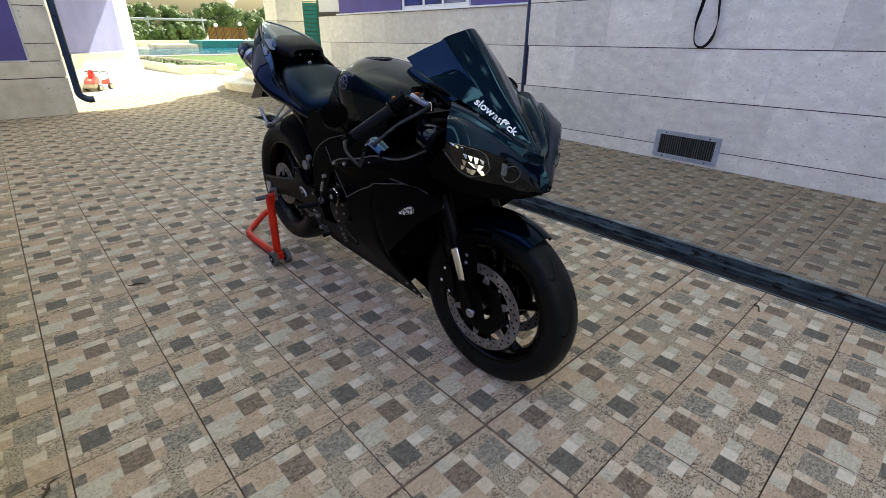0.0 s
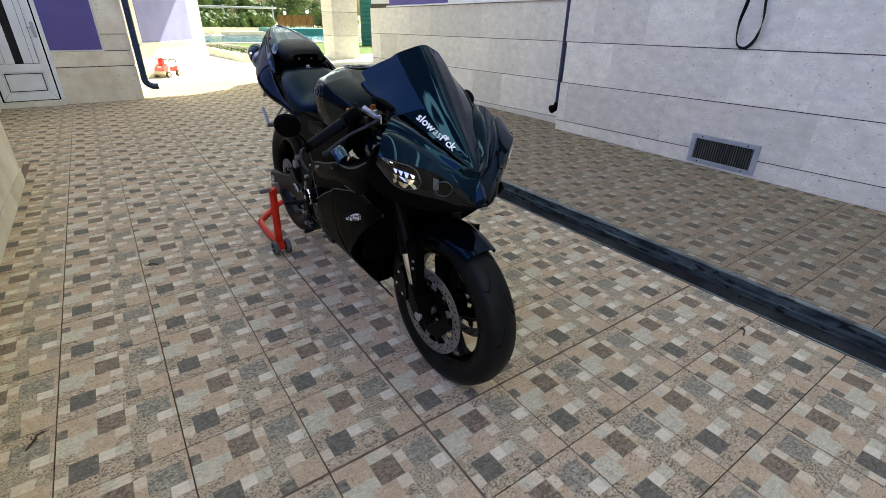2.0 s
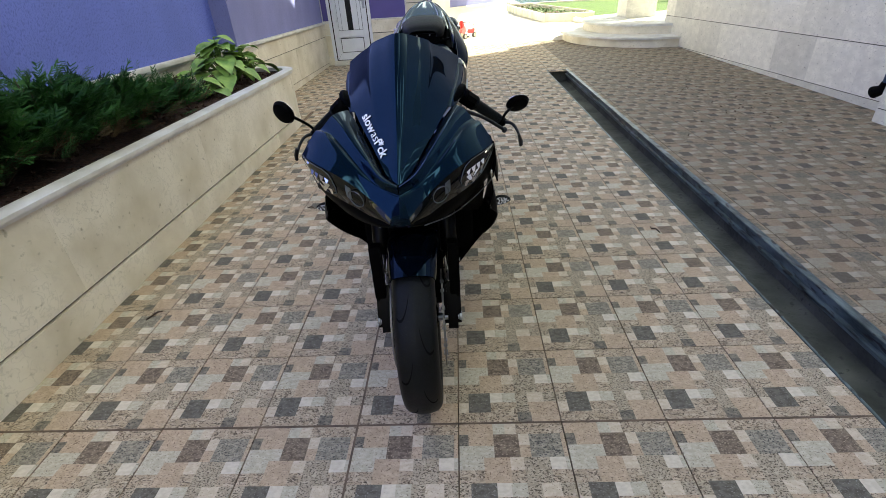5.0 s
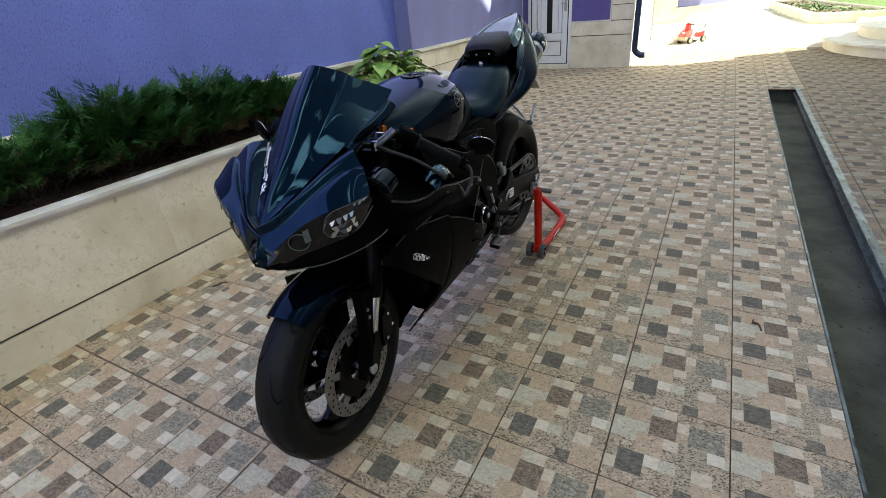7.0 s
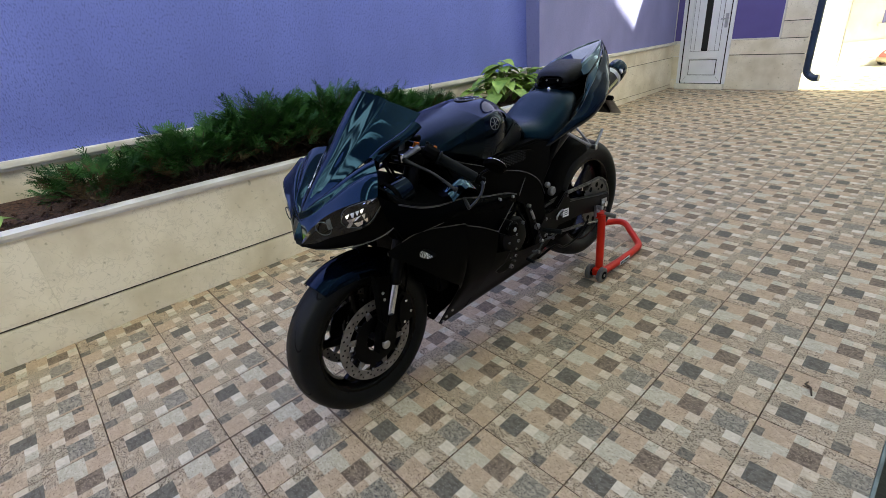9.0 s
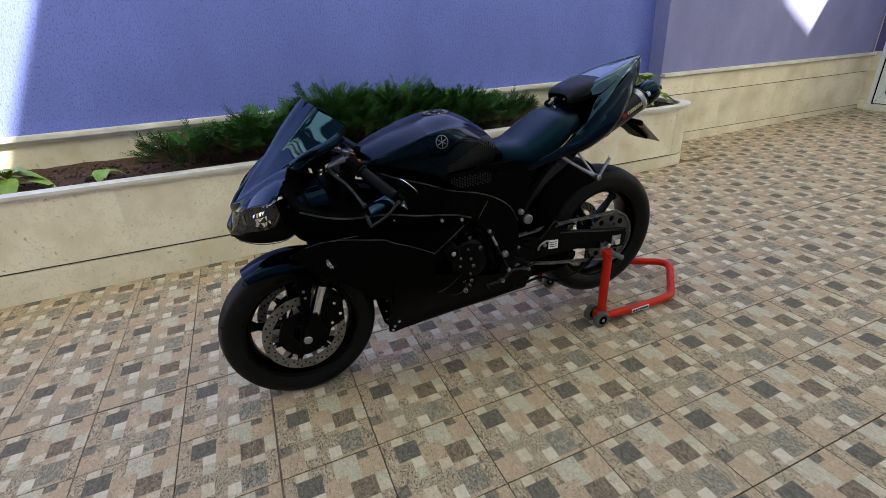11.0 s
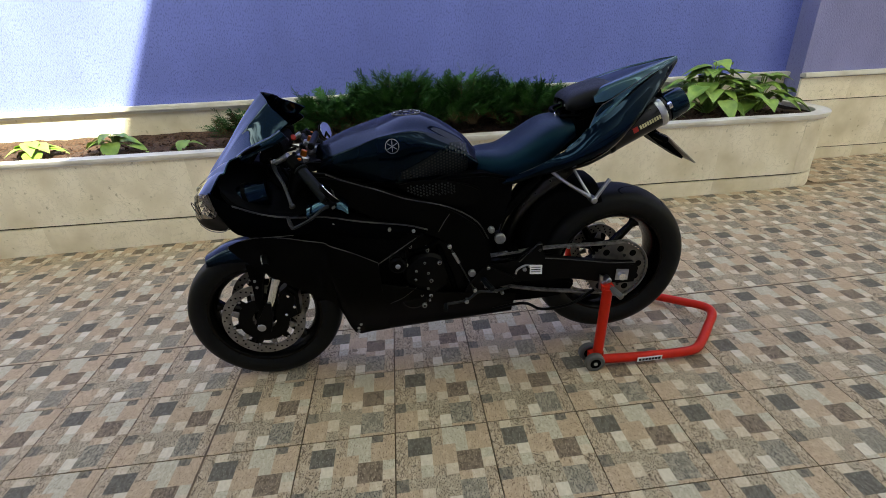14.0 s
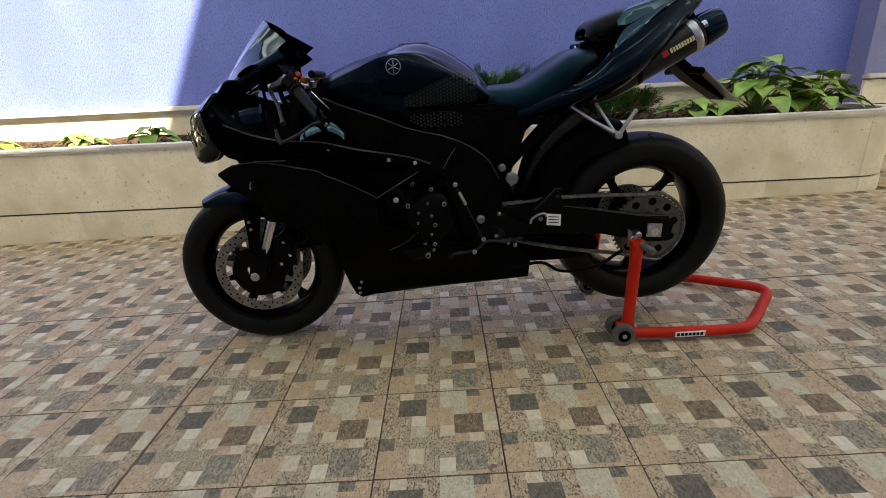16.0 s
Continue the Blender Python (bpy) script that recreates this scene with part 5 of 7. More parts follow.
# frame, engine
spar = [(0.30, 0.90), (0.352, 0.892), (0.421, 0.860), (0.51, 0.826), (0.60, 0.786), (0.715, 0.754), (0.79, 0.720), (0.85, 0.672), (0.885, 0.607), (0.895, 0.52), (0.875, 0.42), (0.82, 0.40), (0.79, 0.44), (0.775, 0.55), (0.74, 0.62), (0.66, 0.66), (0.5, 0.72), (0.36, 0.80)]
frame_part = part("frame_spar", slab(spar, 0.150, 0.185, 0.010), "satin", bike, "black twin-spar frame")
part("frame_spar", slab(spar, -0.185, -0.150, 0.010), "satin", bike)
for sgn in (1, -1):
    for y, z, r in ((0.925, 0.609, 0.020), (0.894, 0.646, 0.012), (0.820, 0.479, 0.014), (0.881, 0.494, 0.007), (0.869, 0.418, 0.007), (0.910, 0.390, 0.006), (0.933, 0.381, 0.007)):
        part("pivot_cap", rod((0.18 * sgn, y, z), (0.20 * sgn, y, z), r, 18, 0.004), "emblem", frame_part, "grey round pivot cap")
eng = part("engine", slab([(0.40, 0.66), (0.56, 0.70), (0.74, 0.62), (0.80, 0.52), (0.82, 0.40), (0.70, 0.345), (0.48, 0.34), (0.38, 0.42)], -0.165, 0.165, 0.02), "engine", bike, "black engine block")
for sgn in (1, -1):
    part("engine_cover", lathe([(sgn * 0.15, 0.0001), (sgn * 0.15, 0.085), (sgn * 0.19, 0.085), (sgn * 0.202, 0.075), (sgn * 0.207, 0.045), (sgn * 0.207, 0.0001)], (0, 0.655, 0.495), 32, False), "engine", eng)
    part("engine_cover", lathe([(sgn * 0.15, 0.0001), (sgn * 0.15, 0.055), (sgn * 0.182, 0.055), (sgn * 0.19, 0.045), (sgn * 0.19, 0.0001)], (0, 0.60, 0.40), 28, False), "engine", eng)
    for y, z, r in ((0.603, 0.612, 0.006), (0.662, 0.592, 0.007), (0.583, 0.541, 0.0075), (0.702, 0.543, 0.0075), (0.649, 0.548, 0.0045), (0.617, 0.518, 0.0045), (0.659, 0.506, 0.005), (0.612, 0.484, 0.0045), (0.668, 0.474, 0.007), (0.654, 0.442, 0.0045), (0.596, 0.432, 0.0055), (0.630, 0.410, 0.006), (0.663, 0.404, 0.007), (0.636, 0.363, 0.0095), (0.657, 0.381, 0.0045)):
        x = sgn * (0.212 if (y - 0.655) ** 2 + (z - 0.495) ** 2 < 0.006 else 0.200)
        screw = part("bolt", rod((sgn * 0.16, y, z), (x, y, z), r, 10, 0.001), "bolt", eng)
        part("hex_socket", rod((x - sgn * 0.001, y, z), (x + sgn * 0.0006, y, z), r * 0.5, 6), "groove_r", screw)
    for y, z, r in ((0.796, 0.368, 0.006), (0.876, 0.422, 0.005), (0.833, 0.400, 0.004)):
        part("bolt", rod((sgn * 0.185, y, z), (sgn * 0.204, y, z), r, 8, 0.001), "bolt", eng)
    part("coolant_hose", tube([(sgn * 0.15, 0.70, 0.60), (sgn * 0.19, 0.72, 0.54), (sgn * 0.192, 0.745, 0.46), (sgn * 0.16, 0.76, 0.40)], 0.011, 10, 4), "gloss", eng)
    part("breather_hose", tube([(sgn * 0.15, 0.58, 0.64), (sgn * 0.195, 0.60, 0.60), (sgn * 0.198, 0.66, 0.605), (sgn * 0.16, 0.72, 0.63)], 0.007, 8, 4), "gloss", eng)
    sl = part("frame_slider", rod((sgn * 0.17, 0.556, 0.585), (sgn * 0.285, 0.556, 0.585), 0.030, 20, 0.008), "plastic", bike, "black frame slider with bright ring")
    part("slider_ring", lathe([(sgn * 0.266, 0.0305), (sgn * 0.272, 0.0315), (sgn * 0.278, 0.0305), (sgn * 0.272, 0.0295)], (0, 0.556, 0.585), 24), "chrome", sl)
    part("slider_bolt", rod((sgn * 0.28, 0.556, 0.585), (sgn * 0.288, 0.556, 0.585), 0.009, 8, 0.002), "alloy", sl)
    # rider's footrest
    rest = part("footrest_plate", slab(rounded([(0.79, 0.40), (0.86, 0.50), (0.90, 0.49), (0.98, 0.44), (0.93, 0.41), (0.86, 0.41)], 3), min(sgn * 0.186, sgn * 0.196), max(sgn * 0.186, sgn * 0.196), 0.003), "engine", bike)
    part("footrest", rod((sgn * 0.19, 0.86, 0.448), (sgn * 0.275, 0.88, 0.452), 0.011, 10, 0.003), "grip", rest)
    part("lever", tube([(sgn * 0.210, 0.956, 0.414), (sgn * 0.212, 0.897, 0.404), (sgn * 0.213, 0.838, 0.408), (sgn * 0.214, 0.793, 0.378), (sgn * 0.218, 0.712, 0.372)], 0.0055, 8, 4), "lever", rest)
    part("lever_tip", rod((sgn * 0.215, 0.715, 0.372), (sgn * 0.255, 0.71, 0.371), 0.008, 10, 0.002), "grip", rest)
    part("lever_pivot", rod((sgn * 0.205, 0.793, 0.375), (sgn * 0.224, 0.793, 0.375), 0.008, 12, 0.002), "bolt", rest)
    part("linkage", rod((sgn * 0.211, 0.741, 0.605), (sgn * 0.211, 0.826, 0.415), 0.0028, 8), "lever", rest)
    part("linkage_adjuster", rod((sgn * 0.211, 0.752, 0.580), (sgn * 0.211, 0.772, 0.537), 0.0058, 8, 0.001), "alloy", rest)
    for y, z in ((0.741, 0.605), (0.826, 0.415)):
        part("linkage_end", rod((sgn * 0.200, y, z), (sgn * 0.217, y, z), 0.0075, 12, 0.002), "alloy", rest)
    # passenger footrest on its polished hanger
    hang = part("passenger_hanger", tube([(sgn * 0.115, 1.12, 0.822), (sgn * 0.15, 1.18, 0.775), (sgn * 0.175, 1.255, 0.728)], [0.007, 0.006, 0.008], 10, 4), "alloy", bike, "polished passenger footrest hanger")
    part("hanger_arm", tube([(sgn * 0.115, 1.20, 0.830), (sgn * 0.15, 1.225, 0.78), (sgn * 0.175, 1.255, 0.728)], 0.005, 10, 4), "alloy", hang)
    part("hanger_foot", rod((sgn * 0.165, 1.257, 0.725), (sgn * 0.205, 1.257, 0.725), 0.012, 10, 0.003), "alloy", hang)
    part("folded_peg", rod((sgn * 0.195, 1.262, 0.73), (sgn * 0.20, 1.305, 0.80), 0.007, 10, 0.002), "alloy", hang)
part("exhaust_box", slab(rounded([(0.86, 0.40), (1.0, 0.375), (1.22, 0.362), (1.235, 0.31), (1.14, 0.288), (0.95, 0.290), (0.86, 0.32)], 3), -0.11, 0.11, 0.012), "plastic", bike, "dark exhaust box under the swingarm")
part("shock_absorber", rod((0, 0.93, 0.45), (0, 0.85, 0.75), 0.04, 16, 0.01), "engine", bike)
part("subframe", slab([(0.80, 0.72), (0.86, 0.80), (1.10, 0.845), (1.30, 0.93), (1.52, 1.04), (1.50, 1.09), (1.25, 0.99), (0.9, 0.86), (0.78, 0.80)], -0.09, 0.09, 0.01), "plastic", bike)
for sgn in (1, -1):
    part("subframe_strut", rod((sgn * 0.13, 0.90, 0.62), (sgn * 0.11, 1.08, 0.80), 0.016, 12), "plastic", bike)

# tank
tank_rows = []
for s, top, ew, ez, w1, low in ((0.315, 0.945, 0.105, 0.905, 0.112, 0.875), (0.373, 0.970, 0.140, 0.934, 0.147, 0.868), (0.43, 0.990, 0.154, 0.955, 0.161, 0.862), (0.53, 1.015, 0.175, 0.990, 0.182, 0.845), (0.60, 1.034, 0.168, 0.998, 0.185, 0.838), (0.66, 1.036, 0.142, 0.994, 0.166, 0.832), (0.72, 1.016, 0.112, 0.972, 0.138, 0.826), (0.78, 0.978, 0.090, 0.940, 0.114, 0.820), (0.83, 0.938, 0.076, 0.908, 0.099, 0.818), (0.872, 0.884, 0.064, 0.868, 0.086, 0.820)):
    f, h = (0.96, ez - low) if s < 0.56 else (0.88, ez - low)
    tank_rows.append([(s, 0, top), (s, ew * 0.5, top + (ez - top) * 0.22), (s, ew * f, top + (ez - top) * (f - 0.08)), (s, ew, ez), (s, w1 * 0.99, ez - h * 0.16), (s, w1, ez - h * 0.34), (s, w1 * 0.94, ez - h * 0.70), (s, w1 * 0.84, low)])
part("airbox_cover", sheet(full(tank_rows[:4]), 0.004, 4), "cover", bike, "satin dark grey airbox cover")
tank = part("fuel_tank", sheet(full(tank_rows[3:]), 0.004, 4), "tank", bike, "glossy black fuel tank")
part("tank_floor", box(-0.12, 0.12, 0.34, 0.86, 0.80, 0.84, 0.01), "plastic", tank)
cap = part("fuel_cap", rod((0, 0.632, 1.012), (0, 0.632, 1.0385), 0.052, 32, 0.006), "engine", tank, "round black fuel cap")
part("cap_ring", tube([(0.049 * math.cos(a), 0.632 + 0.049 * math.sin(a), 1.0375) for a in [2 * math.pi * k / 36 for k in range(37)]], 0.0022, 6), "edge", cap)
for k in range(7):
    a = 2 * math.pi * k / 7
    part("cap_bolt", rod((0.041 * math.cos(a), 0.632 + 0.041 * math.sin(a), 1.0375), (0.041 * math.cos(a), 0.632 + 0.041 * math.sin(a), 1.0400), 0.004, 8, 0.001), "alloy", cap)
    d, t = Vector((math.cos(a + 0.45), math.sin(a + 0.45), 0)), Vector((-math.sin(a + 0.45), math.cos(a + 0.45), 0))
    part("cap_rib", rod(Vector((0, 0.632, 1.0390)) + d * 0.026, Vector((0, 0.632, 1.0390)) + d * 0.046 + t * 0.006, 0.002, 6), "edge", cap)
part("cap_lid", rod((0, 0.632, 1.0365), (0, 0.632, 1.0410), 0.026, 20, 0.002), "plastic", cap)
part("cap_lock", rod((0, 0.632, 1.0410), (0, 0.632, 1.0420), 0.009, 14, 0.0005), "bolt", cap)
from mathutils.bvhtree import BVHTree


def tree_of(ob):
    return BVHTree.FromPolygons([v.co for v in ob.data.vertices], [p.vertices[:] for p in ob.data.polygons])


def pressed(bm, bvh, lift, way=None):
    """Lays a flat shape on a surface."""
    for v in bm.verts:
        if way is None:
            hit = bvh.find_nearest(v.co)
        else:
            hit = bvh.ray_cast(v.co - way * 0.1, way, 0.4)
        if hit and hit[0] is not None:
            n = hit[1]
            if way is not None and n.dot(way) > 0:
                n = -n
            v.co = hit[0] + (n if way is not None or n.dot(v.co - hit[0]) > 0 else -n) * lift
    return bm


bt = tree_of(tank)
for sgn in (1, -1):
    way = Vector((-sgn, 0, 0))
    c = Vector((sgn * 0.25, 0.577, 0.968))
    bm = bmesh.new()
    n = 32
    ring_o = [bm.verts.new(c + 0.0228 * Vector((0, math.cos(a), math.sin(a)))) for a in [2 * math.pi * k / n for k in range(n)]]
    ring_i = [bm.verts.new(c + 0.0200 * Vector((0, math.cos(a), math.sin(a)))) for a in [2 * math.pi * k / n for k in range(n)]]
    for k in range(n):
        bm.faces.new((ring_o[k], ring_o[(k + 1) % n], ring_i[(k + 1) % n], ring_i[k]))
    for k in range(3):
        a = math.pi * k / 3 + 0.5
        d, t = Vector((0, math.cos(a), math.sin(a))), Vector((0, -math.sin(a), math.cos(a)))
        for u in range(8):
            p0, p1 = -0.018 + 0.036 * u / 8, -0.018 + 0.036 * (u + 1) / 8
            bm.faces.new([bm.verts.new(c + d * p + t * q) for p, q in ((p0, -0.0014), (p1, -0.0014), (p1, 0.0014), (p0, 0.0014))])
    part("round_emblem", pressed(bm, bt, 0.0012, way), "emblem", tank, "round silver emblem with three bars")
    # knee grip with studs
    lower = lambda y: float(np.interp(y, (0.587, 0.70, 0.807, 0.85), (0.852, 0.844, 0.834, 0.866)))
    upper = lambda y: float(np.interp(y, (0.587, 0.667, 0.769, 0.824, 0.85), (0.876, 0.905, 0.945, 0.934, 0.900)))
    bm = bmesh.new()
    ys = [0.596 + 0.0195 * i for i in range(13)]
    g = [[bm.verts.new((sgn * 0.3, y, lower(y) + (upper(y) - lower(y)) * q / 7)) for q in range(8)] for y in ys]
    for i in range(12):
        for q in range(7):
            bm.faces.new((g[i][q], g[i + 1][q], g[i + 1][q + 1], g[i][q + 1]))
    grip = part("knee_grip", pressed(bm, bt, 0.0015, way), "knee", tank, "studded dark knee grip")
    bm = bmesh.new()
    for i in range(21):
        y = 0.606 + 0.0106 * i
        z = lower(y) + 0.006 + (0.005 if i % 2 else 0)
        while z < upper(y) - 0.004:
            bm.faces.new([bm.verts.new((sgn * 0.3, y + 0.0034 * math.cos(a), z + 0.0034 * math.sin(a))) for a in [math.pi * q / 3 for q in range(6)]])
            z += 0.0105
    part("stud_pattern", pressed(bm, bt, 0.0042, way), "gripdot", grip)

# lower knee pads beside the frame
for sgn in (1, -1):
    lo_, hi_ = min(sgn * 0.140, sgn * 0.166), max(sgn * 0.140, sgn * 0.166)
    plate_ = part("frame_cover", slab(rounded([(0.575, 0.836), (0.70, 0.831), (0.79, 0.818), (0.862, 0.792), (0.845, 0.735), (0.775, 0.738), (0.64, 0.786)], 2), lo_, hi_, 0.006), "satin", bike, "black cover between tank and frame")
    bm = bmesh.new()
    for i in range(16):
        for q in range(5):
            y, z = 0.615 + 0.0105 * i, 0.786 + 0.0105 * q + (0.005 if i % 2 else 0)
            if z < 0.828 - 0.10 * max(0, y - 0.70) and z > 0.800 - 0.35 * (y - 0.615) and z > 0.768:
                rod_into(bm, (sgn * 0.164, y, z), (sgn * 0.1675, y, z), 0.0036, 6)
    part("stud_pattern", bm, "gripdot", plate_)

# seat and tail
seat_rows = []
for s, top, w1, low in ((0.855, 0.880, 0.070, 0.845), (0.90, 0.884, 0.105, 0.815), (0.97, 0.890, 0.130, 0.815), (1.05, 0.934, 0.142, 0.842), (1.12, 0.972, 0.138, 0.880), (1.165, 0.980, 0.125, 0.915), (1.20, 0.982, 0.11, 0.935)):
    h = top - low
    seat_rows.append([(s, 0, top), (s, w1 * 0.5, top - h * 0.04), (s, w1 * 0.86, top - h * 0.25), (s, w1, top - h * 0.62), (s, w1 * 0.98, low)])
part("rider_seat", sheet(full(seat_rows), 0.01, 4), "seat", bike, "dark padded rider seat")
tail_rows = []
for s, zt, wt, zm, wm, zl, wl in ((0.90, 0.796, 0.135, 0.788, 0.138, 0.772, 0.120), (1.00, 0.826, 0.147, 0.812, 0.152, 0.790, 0.120), (1.10, 0.866, 0.154, 0.845, 0.166, 0.812, 0.120), (1.18, 0.913, 0.159, 0.878, 0.194, 0.828, 0.130),
                                  (1.25, 0.975, 0.154, 0.912, 0.206, 0.850, 0.140), (1.32, 1.020, 0.142, 0.950, 0.200, 0.890, 0.140), (1.40, 1.072, 0.118, 1.006, 0.166, 0.965, 0.120), (1.47, 1.110, 0.090, 1.062, 0.120, 1.034, 0.092), (1.53, 1.136, 0.056, 1.106, 0.072, 1.088, 0.052), (1.59, 1.150, 0.010, 1.146, 0.012, 1.140, 0.008)):
    tail_rows.append([(s, wt, zt), (s, wt * 0.45 + wm * 0.55, zt * 0.6 + zm * 0.4), (s, wm, zm), (s, wm * 0.75 + wl * 0.25, zm * 0.45 + zl * 0.55), (s, wl, zl)])
both("tail_fairing", lambda: sheet(half(tail_rows), 0.004, 4), "tank", bike, "glossy black tail fairing")
# flat shoulder between the side skin and the cowl, with its raised front fin
fin_rows = []
for s, zi, wi, zo, wo in ((1.243, 0.960, 0.136, 0.945, 0.152), (1.277, 1.024, 0.126, 0.985, 0.146), (1.32, 1.050, 0.122, 1.020, 0.138), (1.395, 1.088, 0.106, 1.074, 0.114), (1.464, 1.118, 0.080, 1.113, 0.086), (1.54, 1.142, 0.046, 1.140, 0.050)):
    fin_rows.append([(s, wi, zi), (s, (wi + wo) / 2, (zi + zo) / 2 - 0.004), (s, wo, zo)])
both("tail_fin", lambda: sheet(half(fin_rows), 0.005, 4), "cowl", bike, "glossy raised fin of the tail")
lower_fin = [[(y, 0.142, z0), (y, 0.152, z1)] for y, z0, z1 in ((1.17, 0.905, 0.890), (1.21, 0.935, 0.915), (1.236, 0.968, 0.945))]
both("tail_shoulder", lambda: sheet(half(lower_fin), 0.005, 3), "cowl", bike)
cowl_rows = []
for s, top, w1, low in ((1.265, 1.066, 0.112, 1.040), (1.30, 1.083, 0.115, 1.044), (1.34, 1.096, 0.110, 1.062), (1.40, 1.113, 0.098, 1.090), (1.46, 1.129, 0.076, 1.114), (1.53, 1.144, 0.046, 1.132), (1.592, 1.154, 0.010, 1.147)):
    cowl_rows.append([(s, 0, top), (s, w1 * 0.55, top - 0.001), (s, w1 * 0.66, top + 0.003), (s, w1 * 0.84, top - 0.002), (s, w1, low)])
part("tail_cowl", sheet(full(cowl_rows), 0.004, 4), "cowl", bike, "glossy pointed tail cowl")
for sgn in (1, -1):
    slot_ = [(1.304, 0.094, 1.081), (1.375, 0.082, 1.103), (1.447, 0.062, 1.124)]
    part("cowl_slot", tube([(sgn * v, y, z) for y, v, z in slot_], [0.004, 0.007, 0.003], 8, 4), "groove_r", bike, "dark slot in the tail cowl")
pad_rows = []
for s, top, w1, low in ((1.190, 1.042, 0.060, 1.020), (1.203, 1.058, 0.080, 1.018), (1.245, 1.074, 0.092, 1.026), (1.295, 1.086, 0.094, 1.044), (1.335, 1.092, 0.084, 1.062)):
    h = top - low
    pad_rows.append([(s, 0, top), (s, w1 * 0.55, top - h * 0.04), (s, w1 * 0.90, top - h * 0.22), (s, w1, top - h * 0.6), (s, w1 * 0.94, low)])
pad = part("pillion_pad", sheet(full(pad_rows), 0.01, 4), "padding", bike, "small black pillion pad")
for v, y, z in ((0.03, 1.195, 1.026), (-0.03, 1.195, 1.026)):
    part("pad_screw", rod((v, y - 0.006, z), (v, y, z), 0.004, 8, 0.001), "bolt", pad)
part("pad_base", box(-0.088, 0.088, 1.215, 1.36, 0.97, 1.045, 0.015), "plastic", bike)
flap = part("lock_flap", slab(rounded([(1.176, 0.968), (1.182, 1.004), (1.22, 1.008), (1.22, 0.968)], 3), -0.030, 0.030, 0.006), "gloss", bike)
part("seat_lock", rod((0, 1.164, 0.990), (0, 1.182, 0.990), 0.010, 14, 0.002), "chrome", flap)
for sgn in (1, -1):
    part("seat_strap", tube([(sgn * 0.030, 1.178, 0.986), (sgn * 0.075, 1.175, 0.998), (sgn * 0.118, 1.225, 1.004)], [0.006, 0.008, 0.005], 8, 4), "gloss", bike)
part("tail_lamp", slab([(1.49, 1.045), (1.545, 1.088), (1.54, 1.098), (1.48, 1.062)], -0.045, 0.045, 0.006), "redpart", bike, "red tail lamp")

# twin silencers under the tail
for sgn in (1, -1):
    a, b = Vector((sgn * 0.110, 1.236, 0.869)), Vector((sgn * 0.121, 1.508, 1.006))
    d = (b - a).normalized()
    can = part("silencer", (lambda bm: (tube_into(bm, [a - d * 0.06, a - d * 0.02, a, a + d * 0.05, a + d * 0.28, a + d * 0.305], [0.032, 0.042, 0.046, 0.0475, 0.0475, 0.046], 28), bm)[1])(bmesh.new()), "carbon", bike, "dark under-seat silencer with bright band")
    part("end_cap", (lambda bm: (tube_into(bm, [b + d * 0.004, b + d * 0.012, b + d * 0.055, b + d * 0.066, b + d * 0.062, b + d * 0.03], [0.047, 0.0495, 0.046, 0.042, 0.034, 0.031], 28), bm)[1])(bmesh.new()), "screen", can)
    part("band", (lambda bm: (tube_into(bm, [b - d * 0.032, b - d * 0.028, b - d * 0.014, b - d * 0.010], [0.0478, 0.050, 0.050, 0.0478], 28), bm)[1])(bmesh.new()), "alloy", can)
    part("rear_strap", (lambda bm: (tube_into(bm, [a + d * 0.085, a + d * 0.088, a + d * 0.1, a + d * 0.103], [0.0478, 0.0495, 0.0495, 0.0478], 28), bm)[1])(bmesh.new()), "engine", can)
    up = Vector((sgn, 0, 0)).cross(d) * sgn
    face = lambda u, w: a + d * u + Vector((sgn * 0.0484 * math.cos(w / 0.0475), 0, 0)) + up * (0.0484 * math.sin(w / 0.0475)) * (1 if up.z > 0 else -1)
    part("tail_clip", rod(face(0.3, 0.02), face(0.312, 0.02), 0.012, 8), "chrome", can)
    def badge(u0, u1, w0, w1):
        bm = bmesh.new()
        vs = [[bm.verts.new(face(u, w)) for w in (w0, (w0 + w1) / 2, w1)] for u in (u0, u1)]
        for k in range(2):
            bm.faces.new((vs[0][k], vs[1][k], vs[1][k + 1], vs[0][k + 1]))
        return bm
    part("badge_mark", badge(0.170, 0.188, -0.007, 0.011), "redpart", can, "red badge")
    for k in range(9):
        part("badge_bar", badge(0.194 + k * 0.0085, 0.2005 + k * 0.0085, -0.005, 0.009), "badge", can)
    part("link_pipe", tube([a - d * 0.05, (sgn * 0.07, 1.18, 0.80), (sgn * 0.05, 1.05, 0.68), (0, 0.98, 0.5)], [0.034, 0.034, 0.03, 0.03], 14, 4), "carbon", bike)

# plate holder
hold = part("plate_holder", slab([(1.47, 0.935), (1.50, 0.945), (1.565, 0.895), (1.66, 0.805), (1.655, 0.798), (1.55, 0.865), (1.50, 0.905)], -0.045, 0.045, 0.004), "plastic", bike, "black number plate holder")
part("number_plate", slab([(1.548, 0.903), (1.551, 0.906), (1.678, 0.797), (1.675, 0.794)], -0.095, 0.095), "plate", hold, "small grimy number plate")
for k in range(5):
    part("plate_bar", slab([(1.585, 0.8785), (1.5855, 0.8795), (1.640, 0.8315), (1.6395, 0.8305)], -0.075 + k * 0.032, -0.055 + k * 0.032), "groove_r", hold)
for sgn in (1, -1):
    part("rear_signal", rod((sgn * 0.05, 1.53, 0.90), (sgn * 0.12, 1.535, 0.895), 0.012, 10, 0.004), "plastic", hold)

